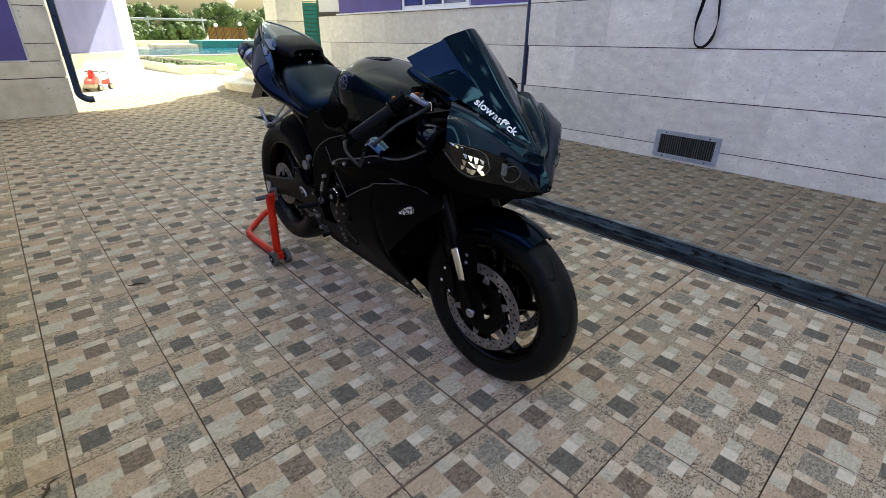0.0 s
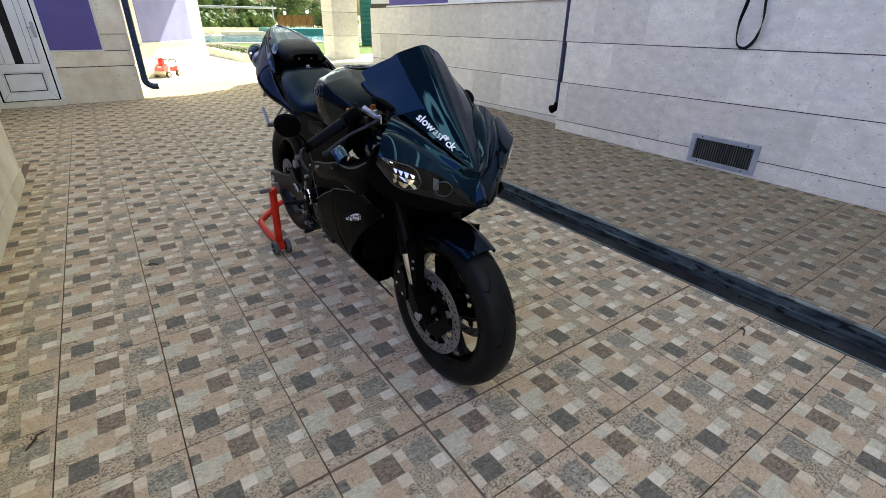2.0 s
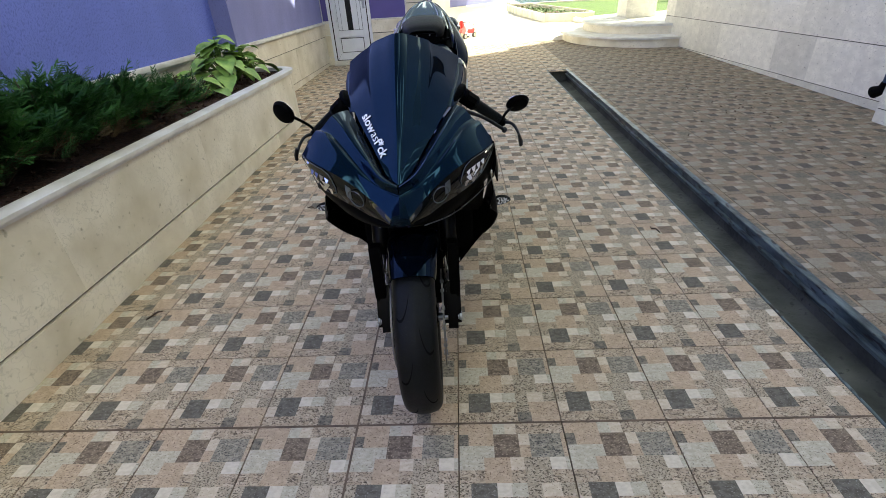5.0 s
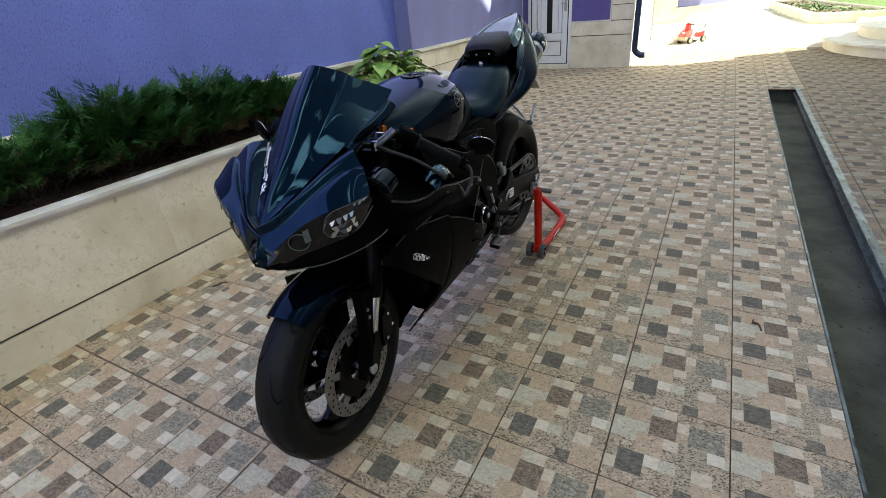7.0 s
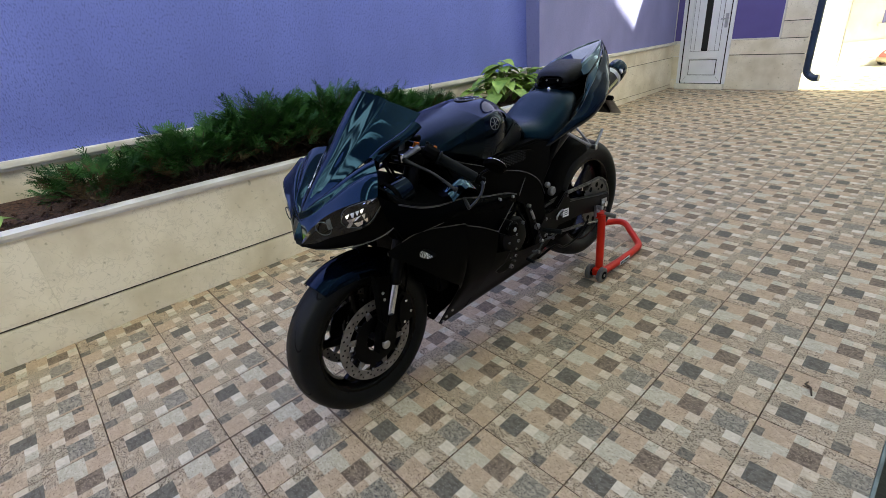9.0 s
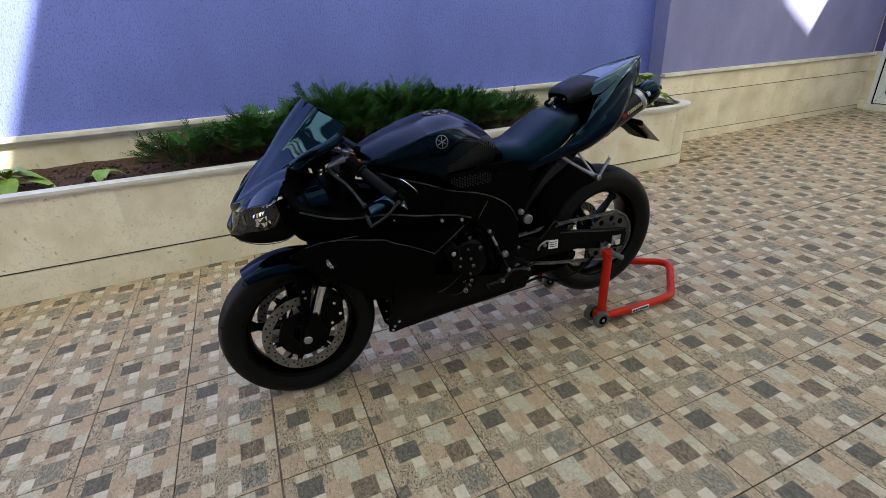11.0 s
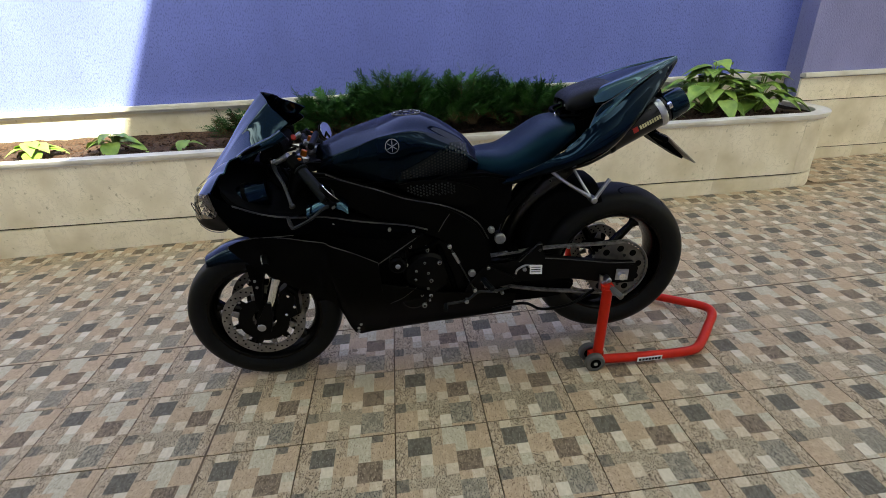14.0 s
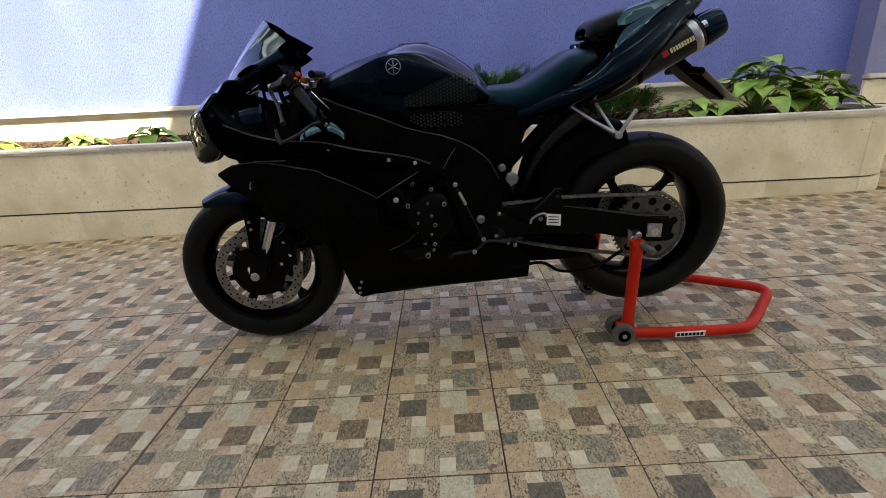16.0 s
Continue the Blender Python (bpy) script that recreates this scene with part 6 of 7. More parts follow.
# handlebars
for sgn in (1, -1):
    at = lambda v, y, z: Vector((sgn * v, y, z))
    a, b = at(0.214, 0.273, 0.918), at(0.302, 0.347, 0.841)      # inner and outer end of the grip
    d = (b - a).normalized()
    bar = part("clip_on_bar", steered(tube([at(0.108, 0.268, 0.925), at(0.16, 0.245, 0.945), a - d * 0.03, b], [0.013, 0.012, 0.011, 0.011], 12, 4)), "engine", bike, "black clip-on handlebar")
    part("bar_clamp", steered(rod((sgn * 0.108, FK(0.90), 0.89), (sgn * 0.108, FK(0.93), 0.925), 0.036, 18, 0.004)), "engine", bar)
    part("hand_grip", steered(rod(a, b, 0.0175, 16, 0.004)), "grip", bar, "black rubber grip")
    part("grip_flange", steered(rod(a - d * 0.004, a + d * 0.003, 0.024, 18, 0.002)), "grip", bar)
    sw = part("switch_box", steered(rod(a - d * 0.058, a - d * 0.006, 0.024, 10, 0.006)), "plastic", bar)
    for k, (q, up) in enumerate(((0.018, 0.022), (0.034, 0.020), (0.046, 0.022))):
        c = a - d * q
        part("switch_button", steered(rod(c + Vector((0, 0.006, up - 0.004)), c + Vector((0, 0.010, up + 0.006)), 0.006, 8, 0.002)), "grip" if k else "amber", sw)
    piv = at(0.140, 0.176, 0.931)
    part("lever_perch", steered(tube([a - d * 0.072, (a - d * 0.07).lerp(piv, 0.5), piv], [0.011, 0.009, 0.010], 10, 3)), "bolt", bar)
    part("perch_pivot", steered(rod(piv + Vector((0, 0, -0.012)), piv + Vector((0, 0, 0.014)), 0.010, 12, 0.002)), "chrome", bar)
    part("perch_adjuster", steered(rod(piv + at(-0.03, -0.012, 0.006), piv, 0.007, 10, 0.002)), "lever", bar)
    part("lever", steered(tube([piv, at(0.186, 0.190, 0.912), at(0.240, 0.216, 0.884), at(0.306, 0.240, 0.836)], [0.008, 0.006, 0.005, 0.0055], 10, 4)), "lever", bar, "dull alloy brake lever")
    part("lever_ball", steered(rod(at(0.302, 0.238, 0.839), at(0.311, 0.243, 0.832), 0.009, 10, 0.003)), "lever", bar)
    part("bar_end", steered(rod(b, b + d * 0.03, 0.016, 14, 0.003)), "plastic", bar)
    part("bar_end_screw", steered(rod(b + d * 0.028, b + d * 0.034, 0.007, 8, 0.001)), "alloy", bar)
    e = b + d * 0.02
    part("lever_guard", steered(tube([e, at(0.345, 0.330, 0.828), at(0.360, 0.297, 0.808), at(0.362, 0.250, 0.788), at(0.358, 0.236, 0.784)], [0.007, 0.005, 0.0045, 0.0045, 0.005], 8, 4)), "lever", bar, "dull metal lever guard")
    part("guard_blade", steered(tube([at(0.360, 0.240, 0.783), at(0.357, 0.234, 0.800), at(0.350, 0.229, 0.822)], [0.006, 0.007, 0.004], 6, 3)), "lever", bar)
    mc = Vector((0.368, 0.366, 0.886)) if sgn > 0 else Vector((-0.388, 0.305, 0.918))
    part("mirror_stem", steered(tube([e, e + Vector((sgn * 0.012, -0.01, 0.03)), mc], 0.005, 8, 4)), "engine", bar)
    nrm = (Vector((-0.12, 0.72, 0.62)) if sgn > 0 else Vector((0.45, 0.85, 0.28))).normalized()
    part("mirror_shell", steered((lambda bm: (tube_into(bm, [mc - nrm * 0.014, mc - nrm * 0.010, mc, mc + nrm * 0.004], [0.016, 0.033, 0.039, 0.037], 28), bm)[1])(bmesh.new())), "plastic", bar, "round black bar-end mirror")
    part("mirror_glass", steered(rod(mc + nrm * 0.003, mc + nrm * 0.006, 0.036, 28)), "mirror", bar)
part("fluid_reservoir", steered(rod((-0.12, 0.20, 0.955), (-0.12, 0.20, 1.0), 0.022, 16, 0.004)), "plastic", bike)
part("reservoir_bracket", steered(rod((-0.06, 0.22, 0.965), (-0.045, 0.225, 0.972), 0.011, 12, 0.003)), "redpart", bike, "red anodised fitting")
for k, (v, s) in enumerate(((0.03, 0.24), (-0.02, 0.22), (0.05, 0.2))):
    part("cable", steered(tube([(v, s, 0.95), (v * 1.8, s - 0.06, 0.93), (v * 2.2, s - 0.03, 0.84), (v, s + 0.04, 0.76)], 0.005, 8, 5)), "plastic", bike)
part("damper", steered(rod((-0.1, 0.30, 0.965), (0.1, 0.30, 0.965), 0.012, 12, 0.003)), "engine", bike)

# thin added tubes that stand for highlights along the panel edges, pale or glossy
def edge_line(pts, r=0.0022, finish="edge"):
    for sgn in (1, -1):
        part("panel_edge", tube([(sgn * v, y, z) for y, v, z in pts], r * (1 if finish == "cowl" else 1.3), 8 if finish == "cowl" else 5, 3), finish, bike)


edge_line([(y, v + 0.001, z) for y, v, z in up_top[1:]])
edge_line([(y, v + 0.001, z) for y, v, z in up_low[2:4]], 0.0011)
edge_line([(y, v + 0.002, z) for y, v, z in cowl_C[1:]], 0.0013)
edge_line([(y, v + 0.001, z) for y, v, z in mid_rows[0][1:]], 0.0014)
edge_line([(y, v + 0.001, z) for y, v, z in [r[0] for r in mid_rows]], 0.0014)
edge_line([(0.487, 0.256, 0.585), (0.556, 0.240, 0.620), (0.628, 0.222, 0.657)], 0.0014)
edge_line([(0.512, 0.216, 0.399), (0.563, 0.222, 0.423), (0.612, 0.216, 0.456)], 0.0010)
edge_line([(0.707, 0.187, 0.655), (0.728, 0.187, 0.690), (0.749, 0.186, 0.718)], 0.0012)
edge_line([(y, 0.182, z + 0.001) for y, z in spar[1:9]], 0.0017)
edge_line([r[4] for r in tail_rows[1:-1]], 0.0013)
edge_line([r[0] for r in tail_rows[1:-1]], 0.0016)
edge_line([r[0] for r in fin_rows], 0.0016)
edge_line([(y, v + 0.001, z) for y, v, z in [r[3] for r in tail_rows[3:-2]]], 0.0012)
edge_line([r[3] for r in tank_rows[4:9]], 0.0028, "cowl")
edge_line([r[5] for r in tank_rows[4:7]], 0.0022, "cowl")

# fasteners on the panels
bt = tree_of([o for o in bike.children if o.name.startswith("side_fairing")][0])
for sgn in (1, -1):
    for y, z in ((0.36, 0.20), (0.375, 0.235), (0.355, 0.17), (0.62, 0.685), (0.54, 0.70), (0.36, 0.74)):
        part("panel_screw", rod((sgn * (flank(z) - 0.004 if z < 0.5 else 0.222), y, z), (sgn * (flank(z) + 0.006 if z < 0.5 else 0.245 - 0.06 * max(0, y - 0.4)), y, z), 0.006, 8, 0.001), "alloy", bike)

# lettering on the windscreen
bs = [tree_of(windscreen), tree_of(nose)]
start, stop = Vector((-0.108, 0.022, 0.968)), Vector((-0.046, -0.074, 0.876))
along = (stop - start).normalized()
outward = Vector((-0.25, -0.72, 0.62)).normalized()
upw = outward.cross(along).normalized()
outward = along.cross(upw).normalized()
total = (stop - start).length


def lettering(words):
    meshes, x = [], 0.0
    for text, bold in words:
        cu = bpy.data.curves.new("letters", "FONT")
        cu.body, cu.size, cu.offset, cu.resolution_u = text, 1.0, 0.022 if bold else -0.004, 3
        ob = bpy.data.objects.new("letters", cu)
        scene.collection.objects.link(ob)
        me = bpy.data.meshes.new_from_object(ob.evaluated_get(bpy.context.evaluated_depsgraph_get()))
        w = max(v.co.x for v in me.vertices)
        meshes.append((me, x))
        x += w + (0.05 if not bold else 0.04)
        bpy.data.objects.remove(ob)
    return meshes, x


made, width = lettering((("slow", True), ("as", False), ("f*ck", True)))
bm = bmesh.new()
for me, x in made:
    k = len(bm.verts)
    bm.from_mesh(me)
    bm.verts.ensure_lookup_table()
    for v in bm.verts[k:]:
        v.co.x += x
bmesh.ops.subdivide_edges(bm, edges=[e for e in bm.edges if e.calc_length() > 0.1], cuts=1)
bmesh.ops.triangulate(bm, faces=bm.faces)
sc = total / width
for v in bm.verts:
    v.co = start + along * (v.co.x * sc) + upw * (v.co.y * sc * 1.05)
for v in bm.verts:
    best = None
    for t in bs:
        h = t.ray_cast(v.co + outward * 0.12, -outward, 0.4)
        if h[0] is not None and (best is None or h[3] < best[3]):
            best = h
    if best:
        v.co = best[0] + outward * 0.003
part("screen_lettering", bm, "white", windscreen, "white lettering on the windscreen", smooth=False)

# ---- paddock stand ----
stand = thing("paddock_stand", (0.215, 0.18, 0), "red tubular paddock stand holding up the rear wheel", "paddock stand")
for sgn in (1, -1):
    part("upright", tube([(sgn * 0.215, 1.325, 0.045), (sgn * 0.213, 1.328, 0.10), (sgn * 0.205, 1.342, 0.36)], 0.020, 16, 4), "stand_red", stand)
    part("support_plate", slab([(1.325, 0.34), (1.36, 0.345), (1.365, 0.372), (1.32, 0.372)], min(sgn * 0.172, sgn * 0.215), max(sgn * 0.172, sgn * 0.215), 0.003), "stand_red", stand)
    part("hook", slab([(1.318, 0.345), (1.33, 0.345), (1.33, 0.40), (1.316, 0.41)], min(sgn * 0.172, sgn * 0.186), max(sgn * 0.172, sgn * 0.186), 0.003), "alloy", stand)
    part("adjust_handle", rod((sgn * 0.20, 1.352, 0.362), (sgn * 0.265, 1.372, 0.352), 0.012, 10, 0.003), "castor", stand, "grey adjuster handle")
    for x in (0.178, 0.246):
        wh = part("castor", lathe([(sgn * (x - 0.012), 0.012), (sgn * (x - 0.013), 0.034), (sgn * (x - 0.009), 0.040), (sgn * (x + 0.009), 0.040), (sgn * (x + 0.013), 0.034), (sgn * (x + 0.012), 0.012)], (0, 1.302, 0.040), 28), "castor", stand, "grey rubber castor")
        part("hub", lathe([(sgn * (x - 0.014), 0.0001), (sgn * (x - 0.014), 0.022), (sgn * (x + 0.014), 0.022), (sgn * (x + 0.014), 0.0001)], (0, 1.302, 0.040), 20, False), "plastic", wh)
    part("castor_axle", rod((sgn * 0.16, 1.302, 0.040), (sgn * 0.262, 1.302, 0.040), 0.008, 10), "alloy", stand)
    part("wheel_bracket", slab([(1.29, 0.03), (1.345, 0.03), (1.345, 0.075), (1.29, 0.065)], min(sgn * 0.195, sgn * 0.232), max(sgn * 0.195, sgn * 0.232), 0.003), "stand_red", stand)
base = [(0.228, 1.33, 0.036), (0.234, 1.50, 0.032), (0.236, 1.66, 0.031), (0.226, 1.745, 0.032), (0.178, 1.805, 0.038), (0.105, 1.875, 0.050), (0.055, 1.922, 0.058), (0.012, 1.940, 0.060)]
part("base_frame", tube(base + [(0.024 - x, y, z) for x, y, z in reversed(base[:-1])], 0.019, 16, 5), "stand_red", stand)
part("sticker", box(0.2525, 0.2555, 1.48, 1.585, 0.022, 0.043, 0.001), "white", stand, "white sticker with dark print")
for k in range(7):
    part("print_bar", box(0.2554, 0.2562, 1.486 + k * 0.0135, 1.496 + k * 0.0135, 0.027, 0.038), "groove_r", stand)


# ---- plants in the planter ----
def frond(rnd, vs, fs, p, d, ln, side, bend):
    """A flat feathery spray: an axis with branchlets that carry scale-leaf tips."""
    up = d.cross(side).normalized()
    nb = 9
    for i in range(nb):
        f = (i + 0.5) / nb
        b = p + d * ln * f + bend * f * f
        reach = ln * (0.16 + 0.34 * math.sin(math.pi * (0.12 + 0.80 * f)))
        for sg in (1, -1):
            w = (side * sg * rnd.uniform(0.45, 0.8) + d * rnd.uniform(0.75, 1.1) + up * rnd.uniform(-0.25, 0.35)).normalized()
            e = b + w * reach * rnd.uniform(0.7, 1.2)
            thick = w.cross(up).normalized() * 0.0030
            n = len(vs)
            vs += [b - thick, b + thick, b.lerp(e, 0.6) + thick * 0.9, e, b.lerp(e, 0.6) - thick * 0.9]
            fs.append((n, n + 1, n + 2, n + 3, n + 4))
            for q in (0.35, 0.6, 0.8):
                for sq in (1, -1):
                    c = b.lerp(e, q)
                    tip = c + (w * rnd.uniform(0.7, 1.1) + w.cross(up) * sq * 0.75 + up * rnd.uniform(-0.5, 0.5)).normalized() * rnd.uniform(0.007, 0.014)
                    n = len(vs)
                    vs += [c - w * 0.0022, c + w * 0.0022, tip]
                    fs.append((n, n + 1, n + 2))


def sprays(name, vs, fs, material, parent, label=""):
    me = bpy.data.meshes.new(name)
    me.from_pydata(vs, [], fs)
    me.materials.append(M[material])
    ob = new(name, me)
    ob.parent = parent
    if label:
        ob["label"] = label
    return ob


def juniper(y0, y1, seed, count, top):
    rnd = random.Random(seed)
    yc = (y0 + y1) / 2
    base = 0.585 - SLOPE * yc
    ob = thing("juniper", (-1.72, yc, base), "dark green spreading juniper with feathery sprays in the planter", "shrub", "junipers in the planter")
    tw = bmesh.new()
    green, dry = ([], []), ([], [])
    hw = (y1 - y0) / 2
    for k in range(count):
        a = rnd.uniform(0, 2 * math.pi)
        lean = rnd.uniform(0.05, 1.0) ** 0.55
        ex = max(-0.30, min(0.36, 0.36 * lean * math.cos(a) + 0.03))
        ey = hw * lean * math.sin(a)
        ez = top * (1.0 - 0.62 * lean ** 2.2) * rnd.choice((0.55, 0.72, 0.86, 0.95, 1.04))
        root = Vector((rnd.uniform(-0.08, 0.08), ey * rnd.uniform(0.2, 0.5), 0.0))
        tip = Vector((ex, ey, max(0.04, ez)))
        mid = root.lerp(tip, 0.55) + Vector((0, 0, 0.05))
        line = smooth_path([root, mid, tip], 4)
        if k % 2 == 0:
            tube_into(tw, line, [0.006 - 0.0045 * i / (len(line) - 1) for i in range(len(line))], 4, False)
        out = Vector((ex, ey * 0.8, 0.0))
        out = (out.normalized() if out.length > 0.02 else Vector((0, 1, 0))) + Vector((0, 0, 0.35 + 0.5 * rnd.random()))
        for q in range(rnd.randint(4, 6)):
            u = rnd.uniform(0.35, 1.0)
            p = line[min(len(line) - 1, int(u * (len(line) - 1)))] + Vector((rnd.uniform(-1, 1), rnd.uniform(-1, 1), rnd.uniform(-1, 0.4))) * 0.03
            d = (out + Vector((rnd.uniform(-0.6, 0.6), rnd.uniform(-0.6, 0.6), rnd.uniform(-0.3, 0.3)))).normalized()
            side = d.cross(Vector((rnd.uniform(-0.6, 0.6), rnd.uniform(-0.6, 0.6), 1))).normalized()
            bend = Vector((0, 0, rnd.uniform(-0.02, 0.04)))
            low = p.z < 0.10 and rnd.random() < 0.5
            vs, fs = dry if low else green
            frond(rnd, vs, fs, p, d, rnd.uniform(0.085, 0.15), side, bend)
    if dry[0]:
        sprays("dry_foliage", *dry, "dry", ob, "dry brown inner sprays")
    part("branch_work", tw, "twig", ob)
    sprays("foliage", *green, "juniper", ob)


juniper(-0.56, 0.02, 3, 42, 0.17)
juniper(-0.14, 0.72, 4, 120, 0.27)
juniper(0.36, 1.16, 5, 165, 0.40)
juniper(0.88, 1.64, 6, 160, 0.37)
juniper(1.42, 2.06, 8, 120, 0.30)
juniper(1.86, 2.42, 9, 60, 0.17)


def leaf_into(bm, base, d, up, ln, wd, droop):
    side = d.cross(up).normalized()
    rows = []
    for i in range(7):
        f = i / 6
        w = wd * math.sin(math.pi * (0.06 + 0.94 * f) ** 0.8) * (1 - 0.25 * f) if f < 1 else 0.002
        c = base + d * ln * f + up * (ln * 0.25 * f - droop * ln * f * f)
        rows.append([bm.verts.new(c + side * w * e + up * (0.22 * w * abs(e))) for e in (-1, -0.5, 0, 0.5, 1)])
    for a, b in zip(rows, rows[1:]):
        for k in range(4):
            bm.faces.new((a[k], a[k + 1], b[k + 1], b[k]))


def broadleaf(x, y, leaves, size, spread, height, seed, name, label, group=""):
    rnd = random.Random(seed)
    z = 0.588 - SLOPE * y
    ob = thing(name, (x, y, z), label, "plant", group)
    st_, = [bmesh.new()]
    for k in range(leaves):
        a = 2.4 * k + rnd.uniform(-0.3, 0.3)
        f = (k + 0.5) / leaves
        out = Vector((math.cos(a) * 0.75, math.sin(a) * 1.25, 0))
        ped = out * spread * f * rnd.uniform(0.5, 1.0) + Vector((0, 0, height * (1.05 - 0.75 * f) * rnd.uniform(0.75, 1.05)))
        tube_into(st_, smooth_path([(0, 0, -0.01), ped * 0.5 + Vector((0, 0, 0.03)), ped], 3), 0.004, 5, False)
        bm = bmesh.new()
        d = (out + Vector((0, 0, rnd.uniform(-0.35, 0.25) - 0.3 * f))).normalized()
        s = size * rnd.uniform(0.7, 1.15)
        leaf_into(bm, ped, d, Vector((0, 0, 1)), s, s * 0.42, rnd.uniform(0.25, 0.6))
        part("leaf", bm, "leaf", ob)
    part("stem", st_, "leaf", ob)


broadleaf(-1.68, 3.22, 58, 0.19, 0.34, 0.36, 11, "broadleaf_plant", "lush green broad-leaved plant in the planter corner")
broadleaf(-1.66, 3.62, 40, 0.17, 0.24, 0.26, 13, "broadleaf_plant", "lush green broad-leaved plant in the planter corner")
broadleaf(-1.62, 2.72, 18, 0.15, 0.18, 0.12, 17, "broadleaf_plant", "low green broad-leaved plant beside the juniper")
broadleaf(-1.62, -1.24, 12, 0.15, 0.10, 0.12, 21, "young_plant", "small young green plant in dark soil", "young plants in the planter")
broadleaf(-1.62, -1.78, 10, 0.15, 0.10, 0.09, 23, "young_plant", "small young green plant in dark soil", "young plants in the planter")
broadleaf(-1.60, -0.74, 3, 0.12, 0.03, 0.05, 25, "young_plant", "single low leaf in dark soil", "young plants in the planter")
broadleaf(-1.62, -2.4, 7, 0.12, 0.07, 0.07, 27, "young_plant", "small young green plant in dark soil", "young plants in the planter")

# dry twigs on the tiles
for x, y, r in ((1.45, -0.35, 0.4), (1.42, 1.25, 1.9), (-0.62, 1.72, 2.6), (-1.05, 0.62, 0.9)):
    ob = thing("dry_twig", (x, y, 0.003), "small dry dark twig lying on the tiles", "twig", "twigs on the drive")
    c, s = math.cos(r), math.sin(r)
    part("stalk", tube([(-0.035 * c, -0.035 * s, 0), (0, 0, 0.006), (0.02 * c - 0.012 * s, 0.02 * s + 0.012 * c, 0.002), (0.04 * c, 0.04 * s, 0)], [0.003, 0.004, 0.003, 0.002], 6, 4), "twig", ob)
    part("side_shoot", tube([(0, 0, 0.005), (-0.012 * s, 0.012 * c, 0.006), (-0.02 * s + 0.01 * c, 0.02 * c + 0.01 * s, 0.002)], 0.002, 5, 3), "twig", ob)

litter = thing("leaf_litter", (3.1, 3.9, 0.0), "scattered dark dry leaf crumbs on the tiles beyond the drain", "litter", kind="stuff")
rnd = random.Random(31)
bm = bmesh.new()
for k in range(90):
    c = Vector((rnd.gauss(0, 0.28), rnd.gauss(0, 0.75), 0.004))
    bmesh.ops.create_cube(bm, size=1, matrix=Matrix.Translation(c) @ Euler((rnd.uniform(-0.4, 0.4), rnd.uniform(-0.4, 0.4), rnd.uniform(0, 6))).to_matrix().to_4x4() @ Matrix.Diagonal((rnd.uniform(0.008, 0.026), rnd.uniform(0.006, 0.012), 0.004, 1)))
part("crumb_scatter", bm, "twig", litter, smooth=False)["kind"] = "stuff"

# ---- toy scooter ----
toy = thing("toy_scooter", (0.56, 10.5, 0), "red and white plastic ride-on toy on sunlit paving", "toy")
TURN = Matrix.Rotation(-0.72, 4, "Z")


def turned(bm):
    bmesh.ops.transform(bm, matrix=TURN, verts=bm.verts)
    return bm


part("body", turned(slab(rounded([(-0.12, 0.07), (0.22, 0.07), (0.26, 0.12), (0.25, 0.22), (0.16, 0.23), (0.06, 0.20), (-0.06, 0.20)], 3), -0.085, 0.085, 0.02)), "toy_white", toy, "white plastic body")
for x in (-0.090, 0.084):
    part("side_panel", turned(slab(rounded([(-0.02, 0.12), (0.16, 0.10), (0.22, 0.13), (0.21, 0.20), (0.08, 0.18), (0.0, 0.19)], 3), x, x + 0.006, 0.002)), "toy_red", toy, "red side panel")
part("seat", turned(slab(rounded([(0.02, 0.20), (0.18, 0.22), (0.25, 0.26), (0.24, 0.285), (0.15, 0.25), (0.03, 0.225)], 3), -0.075, 0.075, 0.012)), "toy_white", toy)
hood = part("front_hood", turned(slab(rounded([(-0.25, 0.12), (-0.12, 0.10), (-0.07, 0.20), (-0.09, 0.26), (-0.14, 0.24), (-0.22, 0.18)], 3), -0.10, 0.10, 0.022)), "toy_pink", toy, "faded red front hood")
part("headlight", turned(rod((-0.03, -0.215, 0.20), (0.03, -0.215, 0.20), 0.014, 10, 0.004)), "toy_white", hood)
part("front_shield", turned(slab(rounded([(-0.17, 0.22), (-0.09, 0.22), (-0.08, 0.32), (-0.11, 0.365), (-0.14, 0.35)], 3), -0.042, 0.042, 0.014)), "toy_red", toy)
part("bumper", turned(slab(rounded([(-0.27, 0.07), (-0.19, 0.05), (-0.17, 0.12), (-0.26, 0.13)], 3), -0.11, 0.11, 0.012)), "toy_beige", toy, "beige plastic bumper")
part("rear_rail", turned(tube([(-0.07, 0.19, 0.24), (-0.07, 0.24, 0.305), (0.07, 0.24, 0.305), (0.07, 0.19, 0.24)], 0.008, 8, 3)), "castor", toy)
part("handlebar", turned(tube([(-0.125, -0.09, 0.345), (-0.05, -0.115, 0.34), (0.05, -0.115, 0.34), (0.125, -0.09, 0.345)], 0.010, 10, 3)), "castor", toy)
for x, y in ((0.115, -0.15), (-0.115, -0.15), (0.09, 0.20), (-0.09, 0.20)):
    whl_ = part("wheel", turned(lathe([(x - 0.022, 0.02), (x - 0.025, 0.052), (x - 0.018, 0.060), (x + 0.018, 0.060), (x + 0.025, 0.052), (x + 0.022, 0.02)], (0, y, 0.060), 20)), "toy_dark", toy)
    part("wheel_cap", turned(rod((x - 0.026, y, 0.060), (x + 0.026, y, 0.060), 0.040, 14, 0.004)), "toy_beige", whl_)

